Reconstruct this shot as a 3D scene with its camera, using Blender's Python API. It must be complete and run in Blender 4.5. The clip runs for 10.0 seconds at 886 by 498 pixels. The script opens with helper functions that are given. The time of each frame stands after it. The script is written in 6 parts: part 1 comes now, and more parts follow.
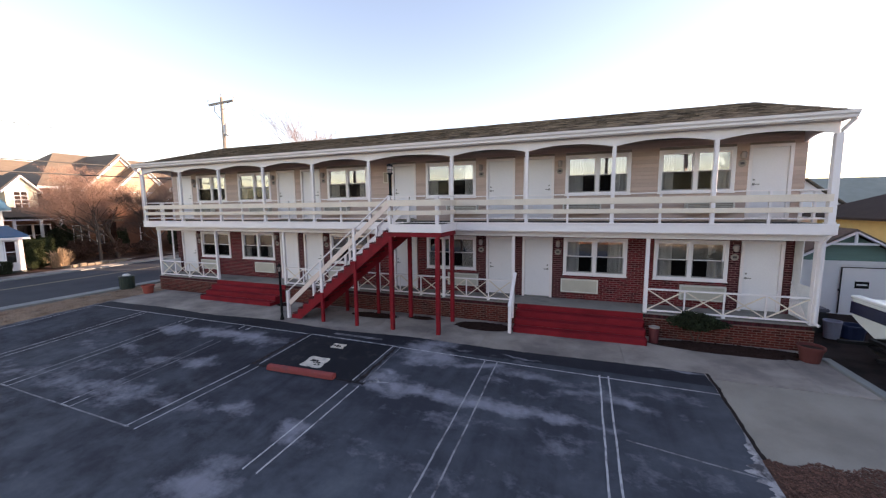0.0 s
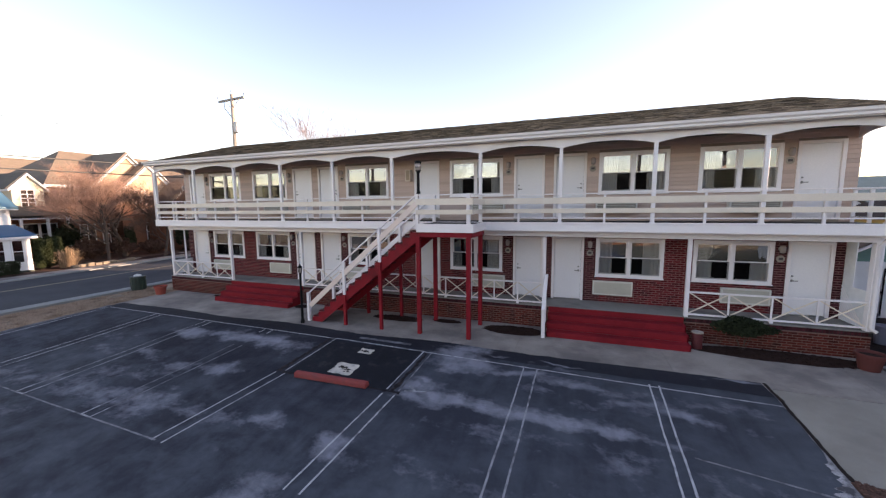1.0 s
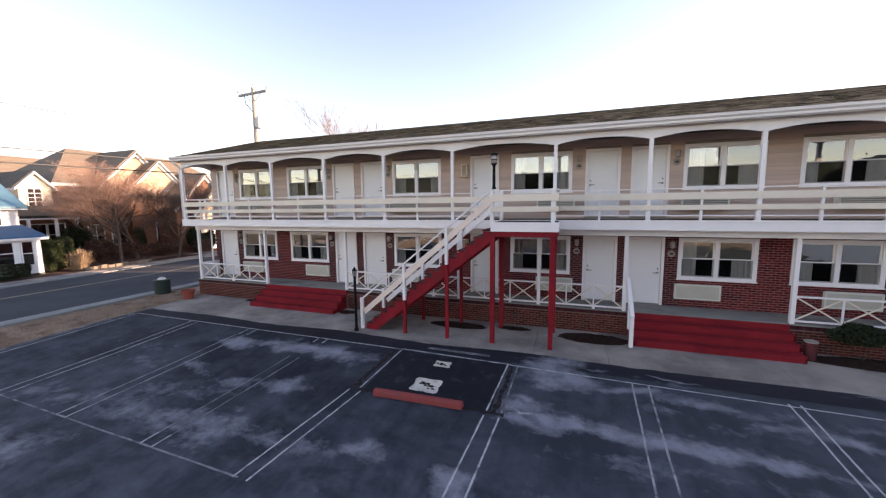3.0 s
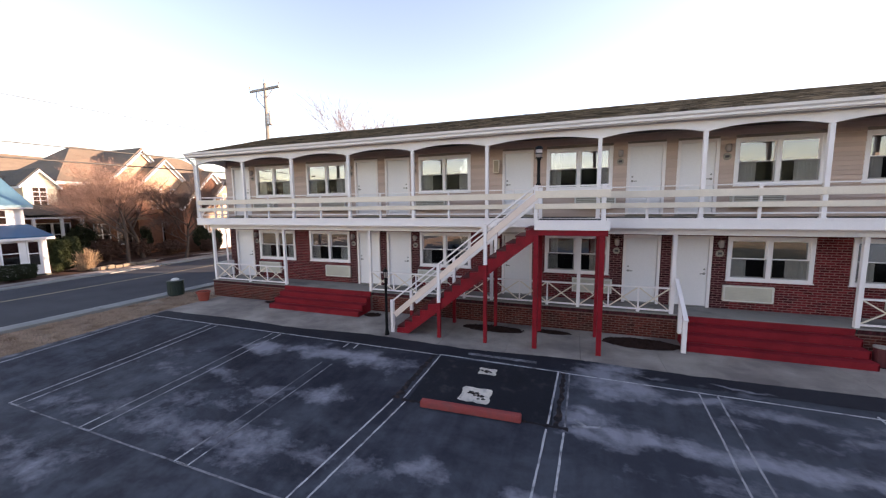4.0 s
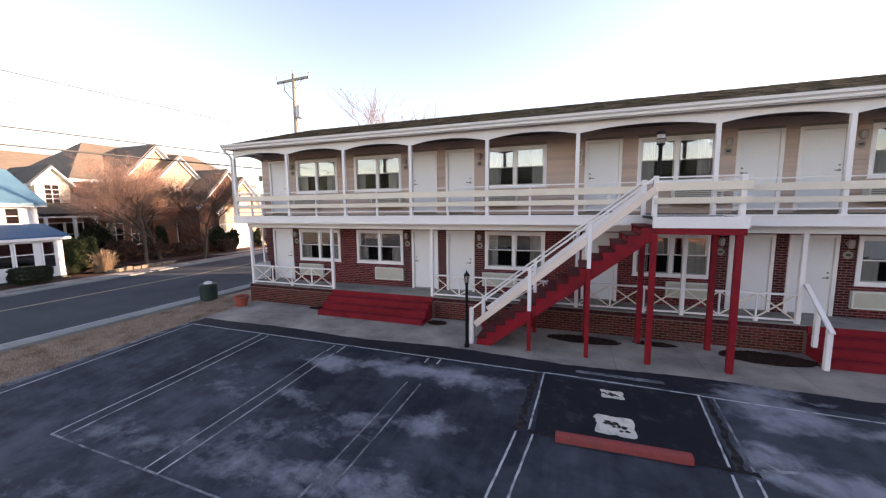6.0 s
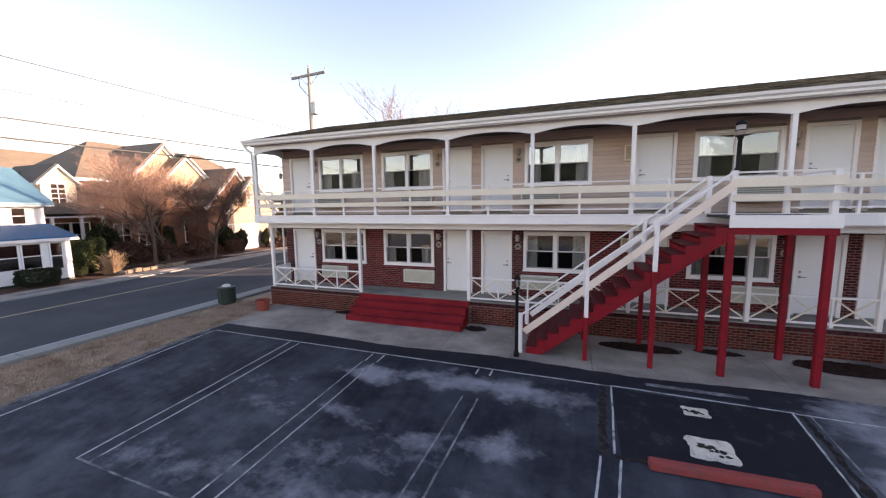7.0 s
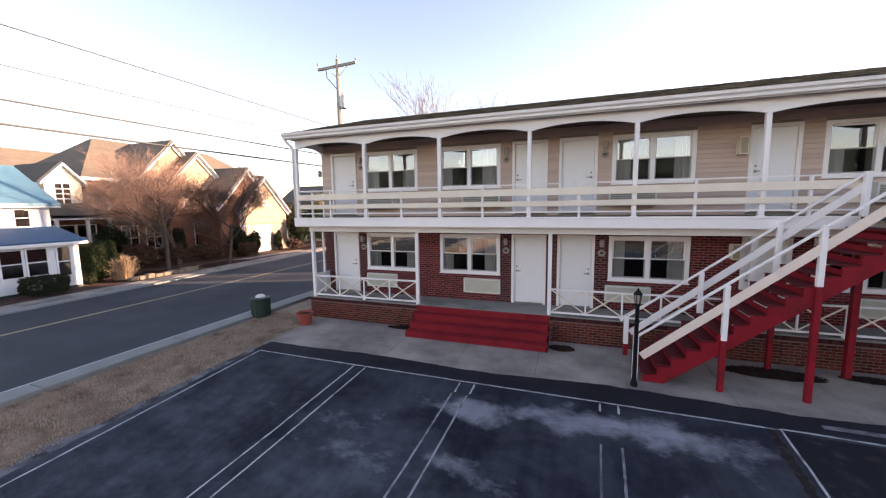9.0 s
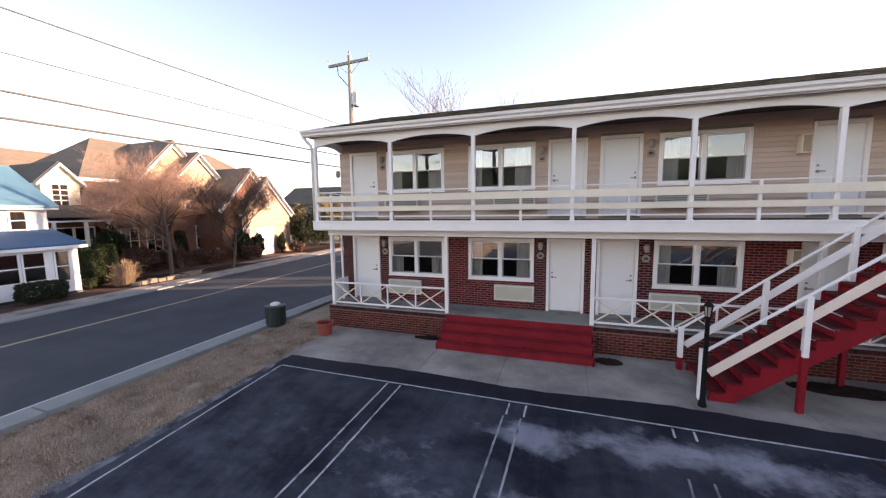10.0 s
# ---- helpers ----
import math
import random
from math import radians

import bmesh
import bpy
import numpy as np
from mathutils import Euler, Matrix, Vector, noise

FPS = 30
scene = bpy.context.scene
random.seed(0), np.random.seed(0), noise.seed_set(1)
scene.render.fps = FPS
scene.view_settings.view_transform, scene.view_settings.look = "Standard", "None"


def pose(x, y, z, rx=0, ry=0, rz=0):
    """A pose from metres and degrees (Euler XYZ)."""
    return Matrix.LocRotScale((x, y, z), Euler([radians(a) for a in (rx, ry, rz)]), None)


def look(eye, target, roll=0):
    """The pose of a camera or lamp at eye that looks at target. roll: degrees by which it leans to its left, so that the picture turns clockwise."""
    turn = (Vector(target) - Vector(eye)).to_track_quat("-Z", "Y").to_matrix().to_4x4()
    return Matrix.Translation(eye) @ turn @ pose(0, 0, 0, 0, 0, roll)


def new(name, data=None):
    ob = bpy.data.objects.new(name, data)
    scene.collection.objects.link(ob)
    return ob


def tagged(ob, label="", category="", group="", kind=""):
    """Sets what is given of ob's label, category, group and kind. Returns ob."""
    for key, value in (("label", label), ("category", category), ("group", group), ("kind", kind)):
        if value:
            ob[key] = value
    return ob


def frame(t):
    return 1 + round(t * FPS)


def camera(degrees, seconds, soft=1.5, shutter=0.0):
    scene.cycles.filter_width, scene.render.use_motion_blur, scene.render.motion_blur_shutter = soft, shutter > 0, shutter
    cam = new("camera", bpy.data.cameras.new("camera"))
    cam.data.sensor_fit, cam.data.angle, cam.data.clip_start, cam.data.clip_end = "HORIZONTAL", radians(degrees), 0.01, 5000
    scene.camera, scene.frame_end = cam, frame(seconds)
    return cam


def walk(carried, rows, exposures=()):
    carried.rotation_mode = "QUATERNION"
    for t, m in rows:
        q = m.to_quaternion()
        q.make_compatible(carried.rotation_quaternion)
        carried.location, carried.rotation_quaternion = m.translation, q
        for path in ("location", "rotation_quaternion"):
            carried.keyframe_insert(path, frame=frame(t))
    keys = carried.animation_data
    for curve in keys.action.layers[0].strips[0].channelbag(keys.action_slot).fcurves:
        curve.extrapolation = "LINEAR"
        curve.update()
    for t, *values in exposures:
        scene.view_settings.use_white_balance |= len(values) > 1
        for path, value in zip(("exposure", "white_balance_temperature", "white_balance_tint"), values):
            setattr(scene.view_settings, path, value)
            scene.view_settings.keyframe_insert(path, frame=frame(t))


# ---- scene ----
cam = camera(101.1, 10.0, soft=1.25)
METRES, EYE, TILT, LEAN, TURN = 12.33, 3.88, 0.0, 0.0, 19.9
ROWS = [
    (0.0, 0.0, 0.0, 0.0, -0.06, -6.47, 0.57),
    (0.5, -0.0317, 0.02, -0.0003, 0.01, -6.56, 0.52),
    (1.0, -0.0697, 0.0387, 0.0006, 0.13, -6.62, 0.53),
    (1.5, -0.1119, 0.0578, 0.0011, -0.06, -6.66, 0.59),
    (2.0, -0.1564, 0.0781, 0.0002, -0.38, -6.7, 0.6),
    (2.5, -0.2014, 0.0992, -0.002, -0.28, -6.61, 0.62),
    (4.0, -0.3299, 0.1674, -0.0104, -0.35, -6.6, 0.62),
    (4.5, -0.373, 0.1924, -0.0115, -0.2, -6.61, 0.63),
    (5.0, -0.419, 0.2182, -0.0139, -0.46, -6.56, 0.6),
    (5.5, -0.4671, 0.2444, -0.0163, -0.41, -6.6, 0.61),
    (7.0, -0.6078, 0.3278, -0.0214, -0.39, -6.54, 0.67),
    (7.5, -0.6535, 0.3571, -0.0218, -0.71, -6.54, 0.7),
    (8.0, -0.6979, 0.3865, -0.0215, -0.61, -6.49, 0.68),
    (8.5, -0.7394, 0.4166, -0.0196, -0.87, -6.54, 0.69),
    (9.0, -0.7818, 0.4464, -0.0183, -0.81, -6.43, 0.7),
    (9.5, -0.8218, 0.4764, -0.0165, -0.95, -6.37, 0.69),
    (10.0, -0.8596, 0.5052, -0.0151, -1.32, -6.21, 0.7),
]
walk(cam, [(t, pose(0, 0, EYE, TILT, LEAN, TURN) @ pose(METRES * x, METRES * y, METRES * z, 90 + pitch, roll, yaw)) for t, x, y, z, yaw, pitch, roll in ROWS], [(0.0, 1.62, 6980, 27), (2.0, 1.64, 7000, 27), (4.5, 1.76, 7080, 28), (10.0, 1.76, 7080, 28)])

# sun low in the east, sky clear
SUN_AZ, SUN_EL = 67.0, 11.0
world = bpy.data.worlds.new("world")
scene.world = world
world.use_nodes = True
wn = world.node_tree
bg = wn.nodes["Background"]
sky = wn.nodes.new("ShaderNodeTexSky")
sky.sky_type = "NISHITA"
sky.sun_disc = False
sky.sun_elevation = radians(SUN_EL)
sky.sun_rotation = radians(SUN_AZ)
sky.air_density, sky.dust_density, sky.ozone_density = 0.9, 0.35, 0.1
wn.links.new(sky.outputs["Color"], bg.inputs["Color"])
bg.inputs["Strength"].default_value = 0.15
sun_data = bpy.data.lights.new("sun", "SUN")
sun_data.energy, sun_data.angle, sun_data.color = 5.0, radians(0.5), (1.0, 0.78, 0.54)
sun = new("sun", sun_data)
az, el = radians(SUN_AZ), radians(SUN_EL)
to_sun = Vector((math.sin(az) * math.cos(el), math.cos(az) * math.cos(el), math.sin(el)))
sun.matrix_world = look(to_sun * 50, (0, 0, 0))


# ---- materials ----
def mat(name, base, rough=0.6, var=0.12, scale=3.0, bump=0.0, bscale=60.0, metal=0.0, rand=0.0, island=0.0, second=None, sscale=1.2, slo=0.5, shi=0.65, stretch=None, spec=0.5):
    m = bpy.data.materials.new(name)
    m.use_nodes = True
    t = m.node_tree
    n, l = t.nodes, t.links
    b = n["Principled BSDF"]
    b.inputs["Roughness"].default_value = rough
    b.inputs["Metallic"].default_value = metal
    b.inputs["Specular IOR Level"].default_value = spec
    geo = n.new("ShaderNodeNewGeometry")
    pos = geo.outputs["Position"]
    if stretch:
        mp = n.new("ShaderNodeMapping")
        mp.inputs["Scale"].default_value = stretch
        l.new(pos, mp.inputs["Vector"])
        pos = mp.outputs["Vector"]
    big = n.new("ShaderNodeTexNoise")
    big.inputs["Scale"].default_value = scale
    big.inputs["Detail"].default_value = 5
    l.new(pos, big.inputs["Vector"])
    fine = n.new("ShaderNodeTexNoise")
    fine.inputs["Scale"].default_value = bscale
    fine.inputs["Detail"].default_value = 3
    l.new(pos, fine.inputs["Vector"])
    add = n.new("ShaderNodeMath")
    add.operation = "ADD"
    l.new(big.outputs["Fac"], add.inputs[0])
    l.new(fine.outputs["Fac"], add.inputs[1])
    rng = n.new("ShaderNodeMapRange")
    rng.inputs["From Min"].default_value, rng.inputs["From Max"].default_value = 0.65, 1.35
    rng.inputs["To Min"].default_value, rng.inputs["To Max"].default_value = 1 - var, 1 + var
    l.new(add.outputs[0], rng.inputs["Value"])
    val = rng.outputs["Result"]
    for amount, out in ((rand, "rand"), (island, "island")):
        if amount:
            src = n.new("ShaderNodeObjectInfo").outputs["Random"] if out == "rand" else geo.outputs["Random Per Island"]
            r2 = n.new("ShaderNodeMapRange")
            r2.inputs["To Min"].default_value, r2.inputs["To Max"].default_value = 1 - amount, 1 + amount
            l.new(src, r2.inputs["Value"])
            mu = n.new("ShaderNodeMath")
            mu.operation = "MULTIPLY"
            l.new(val, mu.inputs[0])
            l.new(r2.outputs["Result"], mu.inputs[1])
            val = mu.outputs[0]
    hsv = n.new("ShaderNodeHueSaturation")
    hsv.inputs["Color"].default_value = (*base, 1)
    if second:
        sn = n.new("ShaderNodeTexNoise")
        sn.inputs["Scale"].default_value = sscale
        sn.inputs["Detail"].default_value = 6
        sn.inputs["Roughness"].default_value = 0.62
        l.new(pos, sn.inputs["Vector"])
        ramp = n.new("ShaderNodeMapRange")
        ramp.inputs["From Min"].default_value, ramp.inputs["From Max"].default_value = slo, shi
        l.new(sn.outputs["Fac"], ramp.inputs["Value"])
        mix = n.new("ShaderNodeMix")
        mix.data_type = "RGBA"
        mix.inputs[6].default_value = (*base, 1)
        mix.inputs[7].default_value = (*second, 1)
        l.new(ramp.outputs["Result"], mix.inputs[0])
        l.new(mix.outputs[2], hsv.inputs["Color"])
    l.new(val, hsv.inputs["Value"])
    l.new(hsv.outputs["Color"], b.inputs["Base Color"])
    if bump:
        bp = n.new("ShaderNodeBump")
        bp.inputs["Strength"].default_value = bump
        bp.inputs["Distance"].default_value = 0.01
        l.new(fine.outputs["Fac"], bp.inputs["Height"])
        l.new(bp.outputs["Normal"], b.inputs["Normal"])
    return m


def glass_mat(name, ior=2.3, tint=(0.9, 0.9, 0.9)):
    m = bpy.data.materials.new(name)
    m.use_nodes = True
    n, l = m.node_tree.nodes, m.node_tree.links
    n.remove(n["Principled BSDF"])
    tr = n.new("ShaderNodeBsdfTransparent")
    tr.inputs["Color"].default_value = (*tint, 1)
    gl = n.new("ShaderNodeBsdfGlossy")
    gl.inputs["Roughness"].default_value = 0.015
    fr = n.new("ShaderNodeFresnel")
    fr.inputs["IOR"].default_value = ior
    wav = n.new("ShaderNodeTexNoise")
    wav.inputs["Scale"].default_value = 1.6
    bp = n.new("ShaderNodeBump")
    bp.inputs["Strength"].default_value = 0.12
    bp.inputs["Distance"].default_value = 0.02
    l.new(wav.outputs["Fac"], bp.inputs["Height"])
    l.new(bp.outputs["Normal"], gl.inputs["Normal"])
    mx = n.new("ShaderNodeMixShader")
    l.new(fr.outputs["Fac"], mx.inputs["Fac"])
    l.new(tr.outputs[0], mx.inputs[1])
    l.new(gl.outputs[0], mx.inputs[2])
    l.new(mx.outputs[0], n["Material Output"].inputs["Surface"])
    return m


def screen_mat(name):
    m = bpy.data.materials.new(name)
    m.use_nodes = True
    n, l = m.node_tree.nodes, m.node_tree.links
    b = n["Principled BSDF"]
    b.inputs["Base Color"].default_value = (0.006, 0.006, 0.006, 1)
    b.inputs["Specular IOR Level"].default_value = 0.0
    b.inputs["Roughness"].default_value = 0.8
    tr = n.new("ShaderNodeBsdfTransparent")
    mx = n.new("ShaderNodeMixShader")
    mx.inputs["Fac"].default_value = 0.26
    l.new(tr.outputs[0], mx.inputs[1])
    l.new(b.outputs[0], mx.inputs[2])
    l.new(mx.outputs[0], n["Material Output"].inputs["Surface"])
    return m


M_WHITE = mat("white_paint", (0.82, 0.765, 0.765), 0.45, 0.06, 1.5, 0.08, 40)
M_TRIM = mat("white_trim", (0.83, 0.77, 0.76), 0.4, 0.05, 1.0, 0.03, 30)
M_VINYL = mat("white_vinyl", (0.85, 0.805, 0.815), 0.35, 0.03, 2.0)
M_DOOR = mat("door_paint", (0.78, 0.755, 0.765), 0.4, 0.04, 0.8, 0.03, 25)
M_CREAM = mat("cream_board", (0.75, 0.65, 0.54), 0.55, 0.1, 2.0, 0.1, 40, rand=0.04)
M_PINKCREAM = mat("faded_cream_board", (0.78, 0.63, 0.55), 0.55, 0.1, 2.0, 0.1, 40)
M_RED = mat("red_paint", (0.23, 0.009, 0.017), 0.6, 0.2, 2.5, 0.12, 35, second=(0.155, 0.01, 0.015), sscale=2.0, spec=0.2)
M_TREAD = mat("worn_tread_paint", (0.1, 0.011, 0.014), 0.55, 0.25, 4.0, 0.05, 20, second=(0.06, 0.011, 0.013), sscale=5.0, spec=0.18)
M_REDSTEP = mat("red_step_paint", (0.225, 0.017, 0.024), 0.85, 0.14, 2.0, 0.12, 50, second=(0.18, 0.014, 0.02), sscale=1.4, spec=0.12)
M_BRICK = mat("brick", (0.138, 0.0165, 0.02), 0.9, 0.25, 9.0, 0.35, 90, rand=0.4, second=(0.06, 0.01, 0.014), sscale=3.0, spec=0.15)
M_BRICKI = mat("brick_joined", (0.138, 0.0165, 0.02), 0.9, 0.25, 9.0, 0.35, 90, island=0.4, second=(0.06, 0.01, 0.014), sscale=3.0, spec=0.15)
# darker brick for the piers by the doors and the porch's top course
M_BRICKD = mat("darker_brick", (0.06, 0.014, 0.018), 0.85, 0.25, 9.0, 0.35, 90, island=0.45, spec=0.15)
M_BRICK2 = mat("base_brick", (0.1, 0.021, 0.0155), 0.9, 0.25, 9.0, 0.35, 90, rand=0.4, second=(0.06, 0.024, 0.02), sscale=2.0, spec=0.15)
M_BRICK2I = mat("base_brick_joined", (0.1, 0.021, 0.0155), 0.9, 0.25, 9.0, 0.35, 90, island=0.4, second=(0.06, 0.024, 0.02), sscale=2.0, spec=0.15)
M_MORTAR = mat("mortar", (0.25, 0.13, 0.12), 0.95, 0.15, 4.0, 0.3, 120)
M_MORTAR2 = mat("dark_mortar", (0.17, 0.095, 0.077), 0.95, 0.15, 4.0, 0.3, 120)
M_SIDING = mat("vinyl_siding", (0.545, 0.405, 0.34), 0.55, 0.06, 1.0, 0.05, 50, rand=0.1)
M_BACKER = mat("wall_backing", (0.3, 0.26, 0.22), 0.9, 0.1)
M_SHINGLE = mat("roof_shingle", (0.14, 0.112, 0.085), 0.95, 0.2, 2.0, 0.5, 150, island=0.7, spec=0.15, second=(0.055, 0.05, 0.045), sscale=3.0)


def darkened(m, x_plain, x_dark, tint, share):
    """Dark look of grazing views painted on, thickening along the roof in ragged streaks."""
    n, l = m.node_tree.nodes, m.node_tree.links
    b = n["Principled BSDF"]
    old = b.inputs["Base Color"].links[0].from_socket
    geo = n.new("ShaderNodeNewGeometry")
    sep = n.new("ShaderNodeSeparateXYZ")
    l.new(geo.outputs["Position"], sep.inputs[0])
    ramp = n.new("ShaderNodeMapRange")
    ramp.inputs["From Min"].default_value, ramp.inputs["From Max"].default_value = x_plain, x_dark
    ramp.inputs["To Max"].default_value = share
    l.new(sep.outputs["X"], ramp.inputs["Value"])
    mp = n.new("ShaderNodeMapping")
    mp.inputs["Scale"].default_value = (2.2, 0.5, 0.5)
    l.new(geo.outputs["Position"], mp.inputs["Vector"])
    blot = n.new("ShaderNodeTexNoise")
    blot.inputs["Scale"].default_value = 1.2
    blot.inputs["Detail"].default_value = 6
    l.new(mp.outputs["Vector"], blot.inputs["Vector"])
    keep = n.new("ShaderNodeMapRange")
    keep.inputs["From Min"].default_value, keep.inputs["From Max"].default_value = 0.3, 0.62
    keep.inputs["To Min"].default_value = 0.55
    l.new(blot.outputs["Fac"], keep.inputs["Value"])
    mu = n.new("ShaderNodeMath")
    mu.operation = "MULTIPLY"
    l.new(ramp.outputs["Result"], mu.inputs[0])
    l.new(keep.outputs["Result"], mu.inputs[1])
    mx = n.new("ShaderNodeMix")
    mx.data_type = "RGBA"
    mx.inputs[7].default_value = tint
    l.new(mu.outputs[0], mx.inputs[0])
    l.new(old, mx.inputs[6])
    l.new(mx.outputs[2], b.inputs["Base Color"])


# the roof's darkness at low viewing angles is put into the shingle colour
darkened(M_SHINGLE, -3.0, -13.0, (0.022, 0.024, 0.018, 1), 0.55)
M_CONC = mat("concrete", (0.335, 0.293, 0.26), 0.92, 0.22, 0.9, 0.25, 110, spec=0.2, second=(0.19, 0.162, 0.152), sscale=0.7, slo=0.38, shi=0.62, rand=0.05)
M_DRIVE = mat("drive_concrete", (0.29, 0.26, 0.225), 0.92, 0.16, 0.7, 0.25, 110, spec=0.2, second=(0.2, 0.175, 0.15), sscale=0.6, slo=0.42, shi=0.75)
M_CONC_FLOOR = mat("porch_concrete", (0.265, 0.245, 0.227), 0.9, 0.14, 1.0, 0.2, 90, second=(0.17, 0.165, 0.155), sscale=1.1, spec=0.25)
M_DECK = mat("deck_boards", (0.05, 0.05, 0.055), 0.85, 0.2, 2.0, 0.2, 60, spec=0.2)
M_KERB = mat("kerb_concrete", (0.22, 0.225, 0.22), 0.9, 0.15, 1.5, 0.3, 90, rand=0.04)
M_ROAD = mat("road_asphalt", (0.05, 0.053, 0.062), 0.9, 0.18, 0.5, 0.3, 140, second=(0.073, 0.077, 0.087), sscale=0.3, slo=0.4, shi=0.7, spec=0.2)
M_LINE = mat("line_paint", (0.42, 0.42, 0.44), 0.8, 0.25, 6.0, 0.2, 120, second=(0.07, 0.07, 0.085), sscale=5.0, slo=0.5, shi=0.72, spec=0.2)
M_LINE_OLD = mat("old_line_paint", (0.22, 0.22, 0.24), 0.8, 0.25, 6.0, 0.2, 120, second=(0.05, 0.05, 0.06), sscale=4.0, slo=0.42, shi=0.66, spec=0.2)
M_LINE_WORN = mat("worn_line_paint", (0.3, 0.3, 0.32), 0.8, 0.25, 6.0, 0.2, 120, second=(0.055, 0.055, 0.066), sscale=4.0, slo=0.46, shi=0.7, spec=0.2)
M_YELLOW = mat("yellow_line_paint", (0.3, 0.25, 0.16), 0.75, 0.2, 3.0, 0.2, 120, second=(0.2, 0.17, 0.08), sscale=5.0)
M_GRASS = mat("dry_grass", (0.33, 0.235, 0.175), 0.95, 0.35, 2.0, 0.8, 60, second=(0.14, 0.1, 0.06), sscale=1.1, slo=0.4, shi=0.7)
M_EARTH = mat("dry_lawn", (0.19, 0.15, 0.09), 0.95, 0.3, 0.6, 0.6, 40, second=(0.1, 0.08, 0.05), sscale=0.5, slo=0.4, shi=0.7)
M_MULCH = mat("mulch", (0.032, 0.017, 0.014), 0.98, 0.4, 8.0, 0.9, 70, island=0.4, spec=0.1)
M_SOIL = mat("dark_soil", (0.03, 0.022, 0.02), 0.98, 0.35, 2.0, 0.7, 60, second=(0.016, 0.013, 0.013), sscale=1.5, spec=0.1)
M_BLACK = mat("black_metal", (0.006, 0.006, 0.007), 0.7, 0.1, 4.0, spec=0.2)
M_CEIL = mat("brown_ceiling_boards", (0.085, 0.055, 0.042), 0.8, 0.15, 2.0, 0.1, 40, stretch=(0.3, 4, 1))
# near-black base colour stands in for the darkness of unlit rooms
M_DARK = mat("unlit_interior", (0.024, 0.021, 0.033), 0.9, 0.1)
M_CURTAIN = mat("curtain", (0.85, 0.84, 0.83), 0.9, 0.12, 3.0)
M_GLASS = glass_mat("window_glass", 3.3)
M_GLASS_LOW = glass_mat("screened_glass", 1.3)
M_SCREEN = screen_mat("insect_screen")
M_ACFRAME = mat("ac_frame", (0.66, 0.64, 0.58), 0.5, 0.06)
M_ACGRILLE = mat("ac_grille", (0.5, 0.47, 0.4), 0.6, 0.1)
M_ACSLOT = mat("ac_slots", (0.24, 0.21, 0.17), 0.7, 0.1)
M_STEEL = mat("brushed_steel", (0.3, 0.29, 0.28), 0.4, 0.05, metal=0.9)
M_LAMPGLASS = mat("frosted_glass", (0.36, 0.3, 0.28), 0.25, 0.05)
M_PLAQUE = mat("plaque", (0.3, 0.26, 0.22), 0.6, 0.15, 12.0)
M_BARS = mat("dark_lettering", (0.06, 0.05, 0.05), 0.6)
M_TERRA = mat("terracotta", (0.1, 0.022, 0.018), 0.85, 0.15, 3.0, 0.1, 50)
M_BIN = mat("green_plastic", (0.012, 0.028, 0.022), 0.5, 0.15, 4.0)
M_LID = mat("grey_white_lid", (0.62, 0.62, 0.6), 0.5, 0.1)
M_STOP = mat("red_wheel_stop", (0.26, 0.042, 0.038), 0.8, 0.2, 4.0, 0.3, 80, second=(0.18, 0.04, 0.038), sscale=4.0)
M_LEAF = mat("shrub_leaf", (0.045, 0.07, 0.03), 0.7, 0.3, 8.0, island=0.5)


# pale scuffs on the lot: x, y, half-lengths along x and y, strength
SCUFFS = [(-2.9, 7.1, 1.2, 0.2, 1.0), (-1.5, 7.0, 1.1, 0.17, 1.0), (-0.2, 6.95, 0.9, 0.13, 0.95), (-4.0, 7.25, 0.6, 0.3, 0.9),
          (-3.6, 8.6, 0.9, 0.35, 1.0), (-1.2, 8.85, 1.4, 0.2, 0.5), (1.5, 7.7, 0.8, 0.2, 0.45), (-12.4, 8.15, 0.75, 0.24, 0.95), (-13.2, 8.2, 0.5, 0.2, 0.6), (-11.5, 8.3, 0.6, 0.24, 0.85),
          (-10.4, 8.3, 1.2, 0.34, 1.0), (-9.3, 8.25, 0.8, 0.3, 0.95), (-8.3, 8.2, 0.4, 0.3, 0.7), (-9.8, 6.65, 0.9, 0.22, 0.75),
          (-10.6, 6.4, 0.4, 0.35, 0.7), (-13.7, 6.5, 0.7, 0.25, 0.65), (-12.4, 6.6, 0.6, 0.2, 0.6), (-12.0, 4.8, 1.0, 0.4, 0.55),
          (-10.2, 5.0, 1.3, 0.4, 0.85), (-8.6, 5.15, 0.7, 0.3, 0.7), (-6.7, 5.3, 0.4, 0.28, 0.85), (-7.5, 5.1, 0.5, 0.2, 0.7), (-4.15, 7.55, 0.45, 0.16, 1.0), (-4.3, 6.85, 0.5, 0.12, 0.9)]
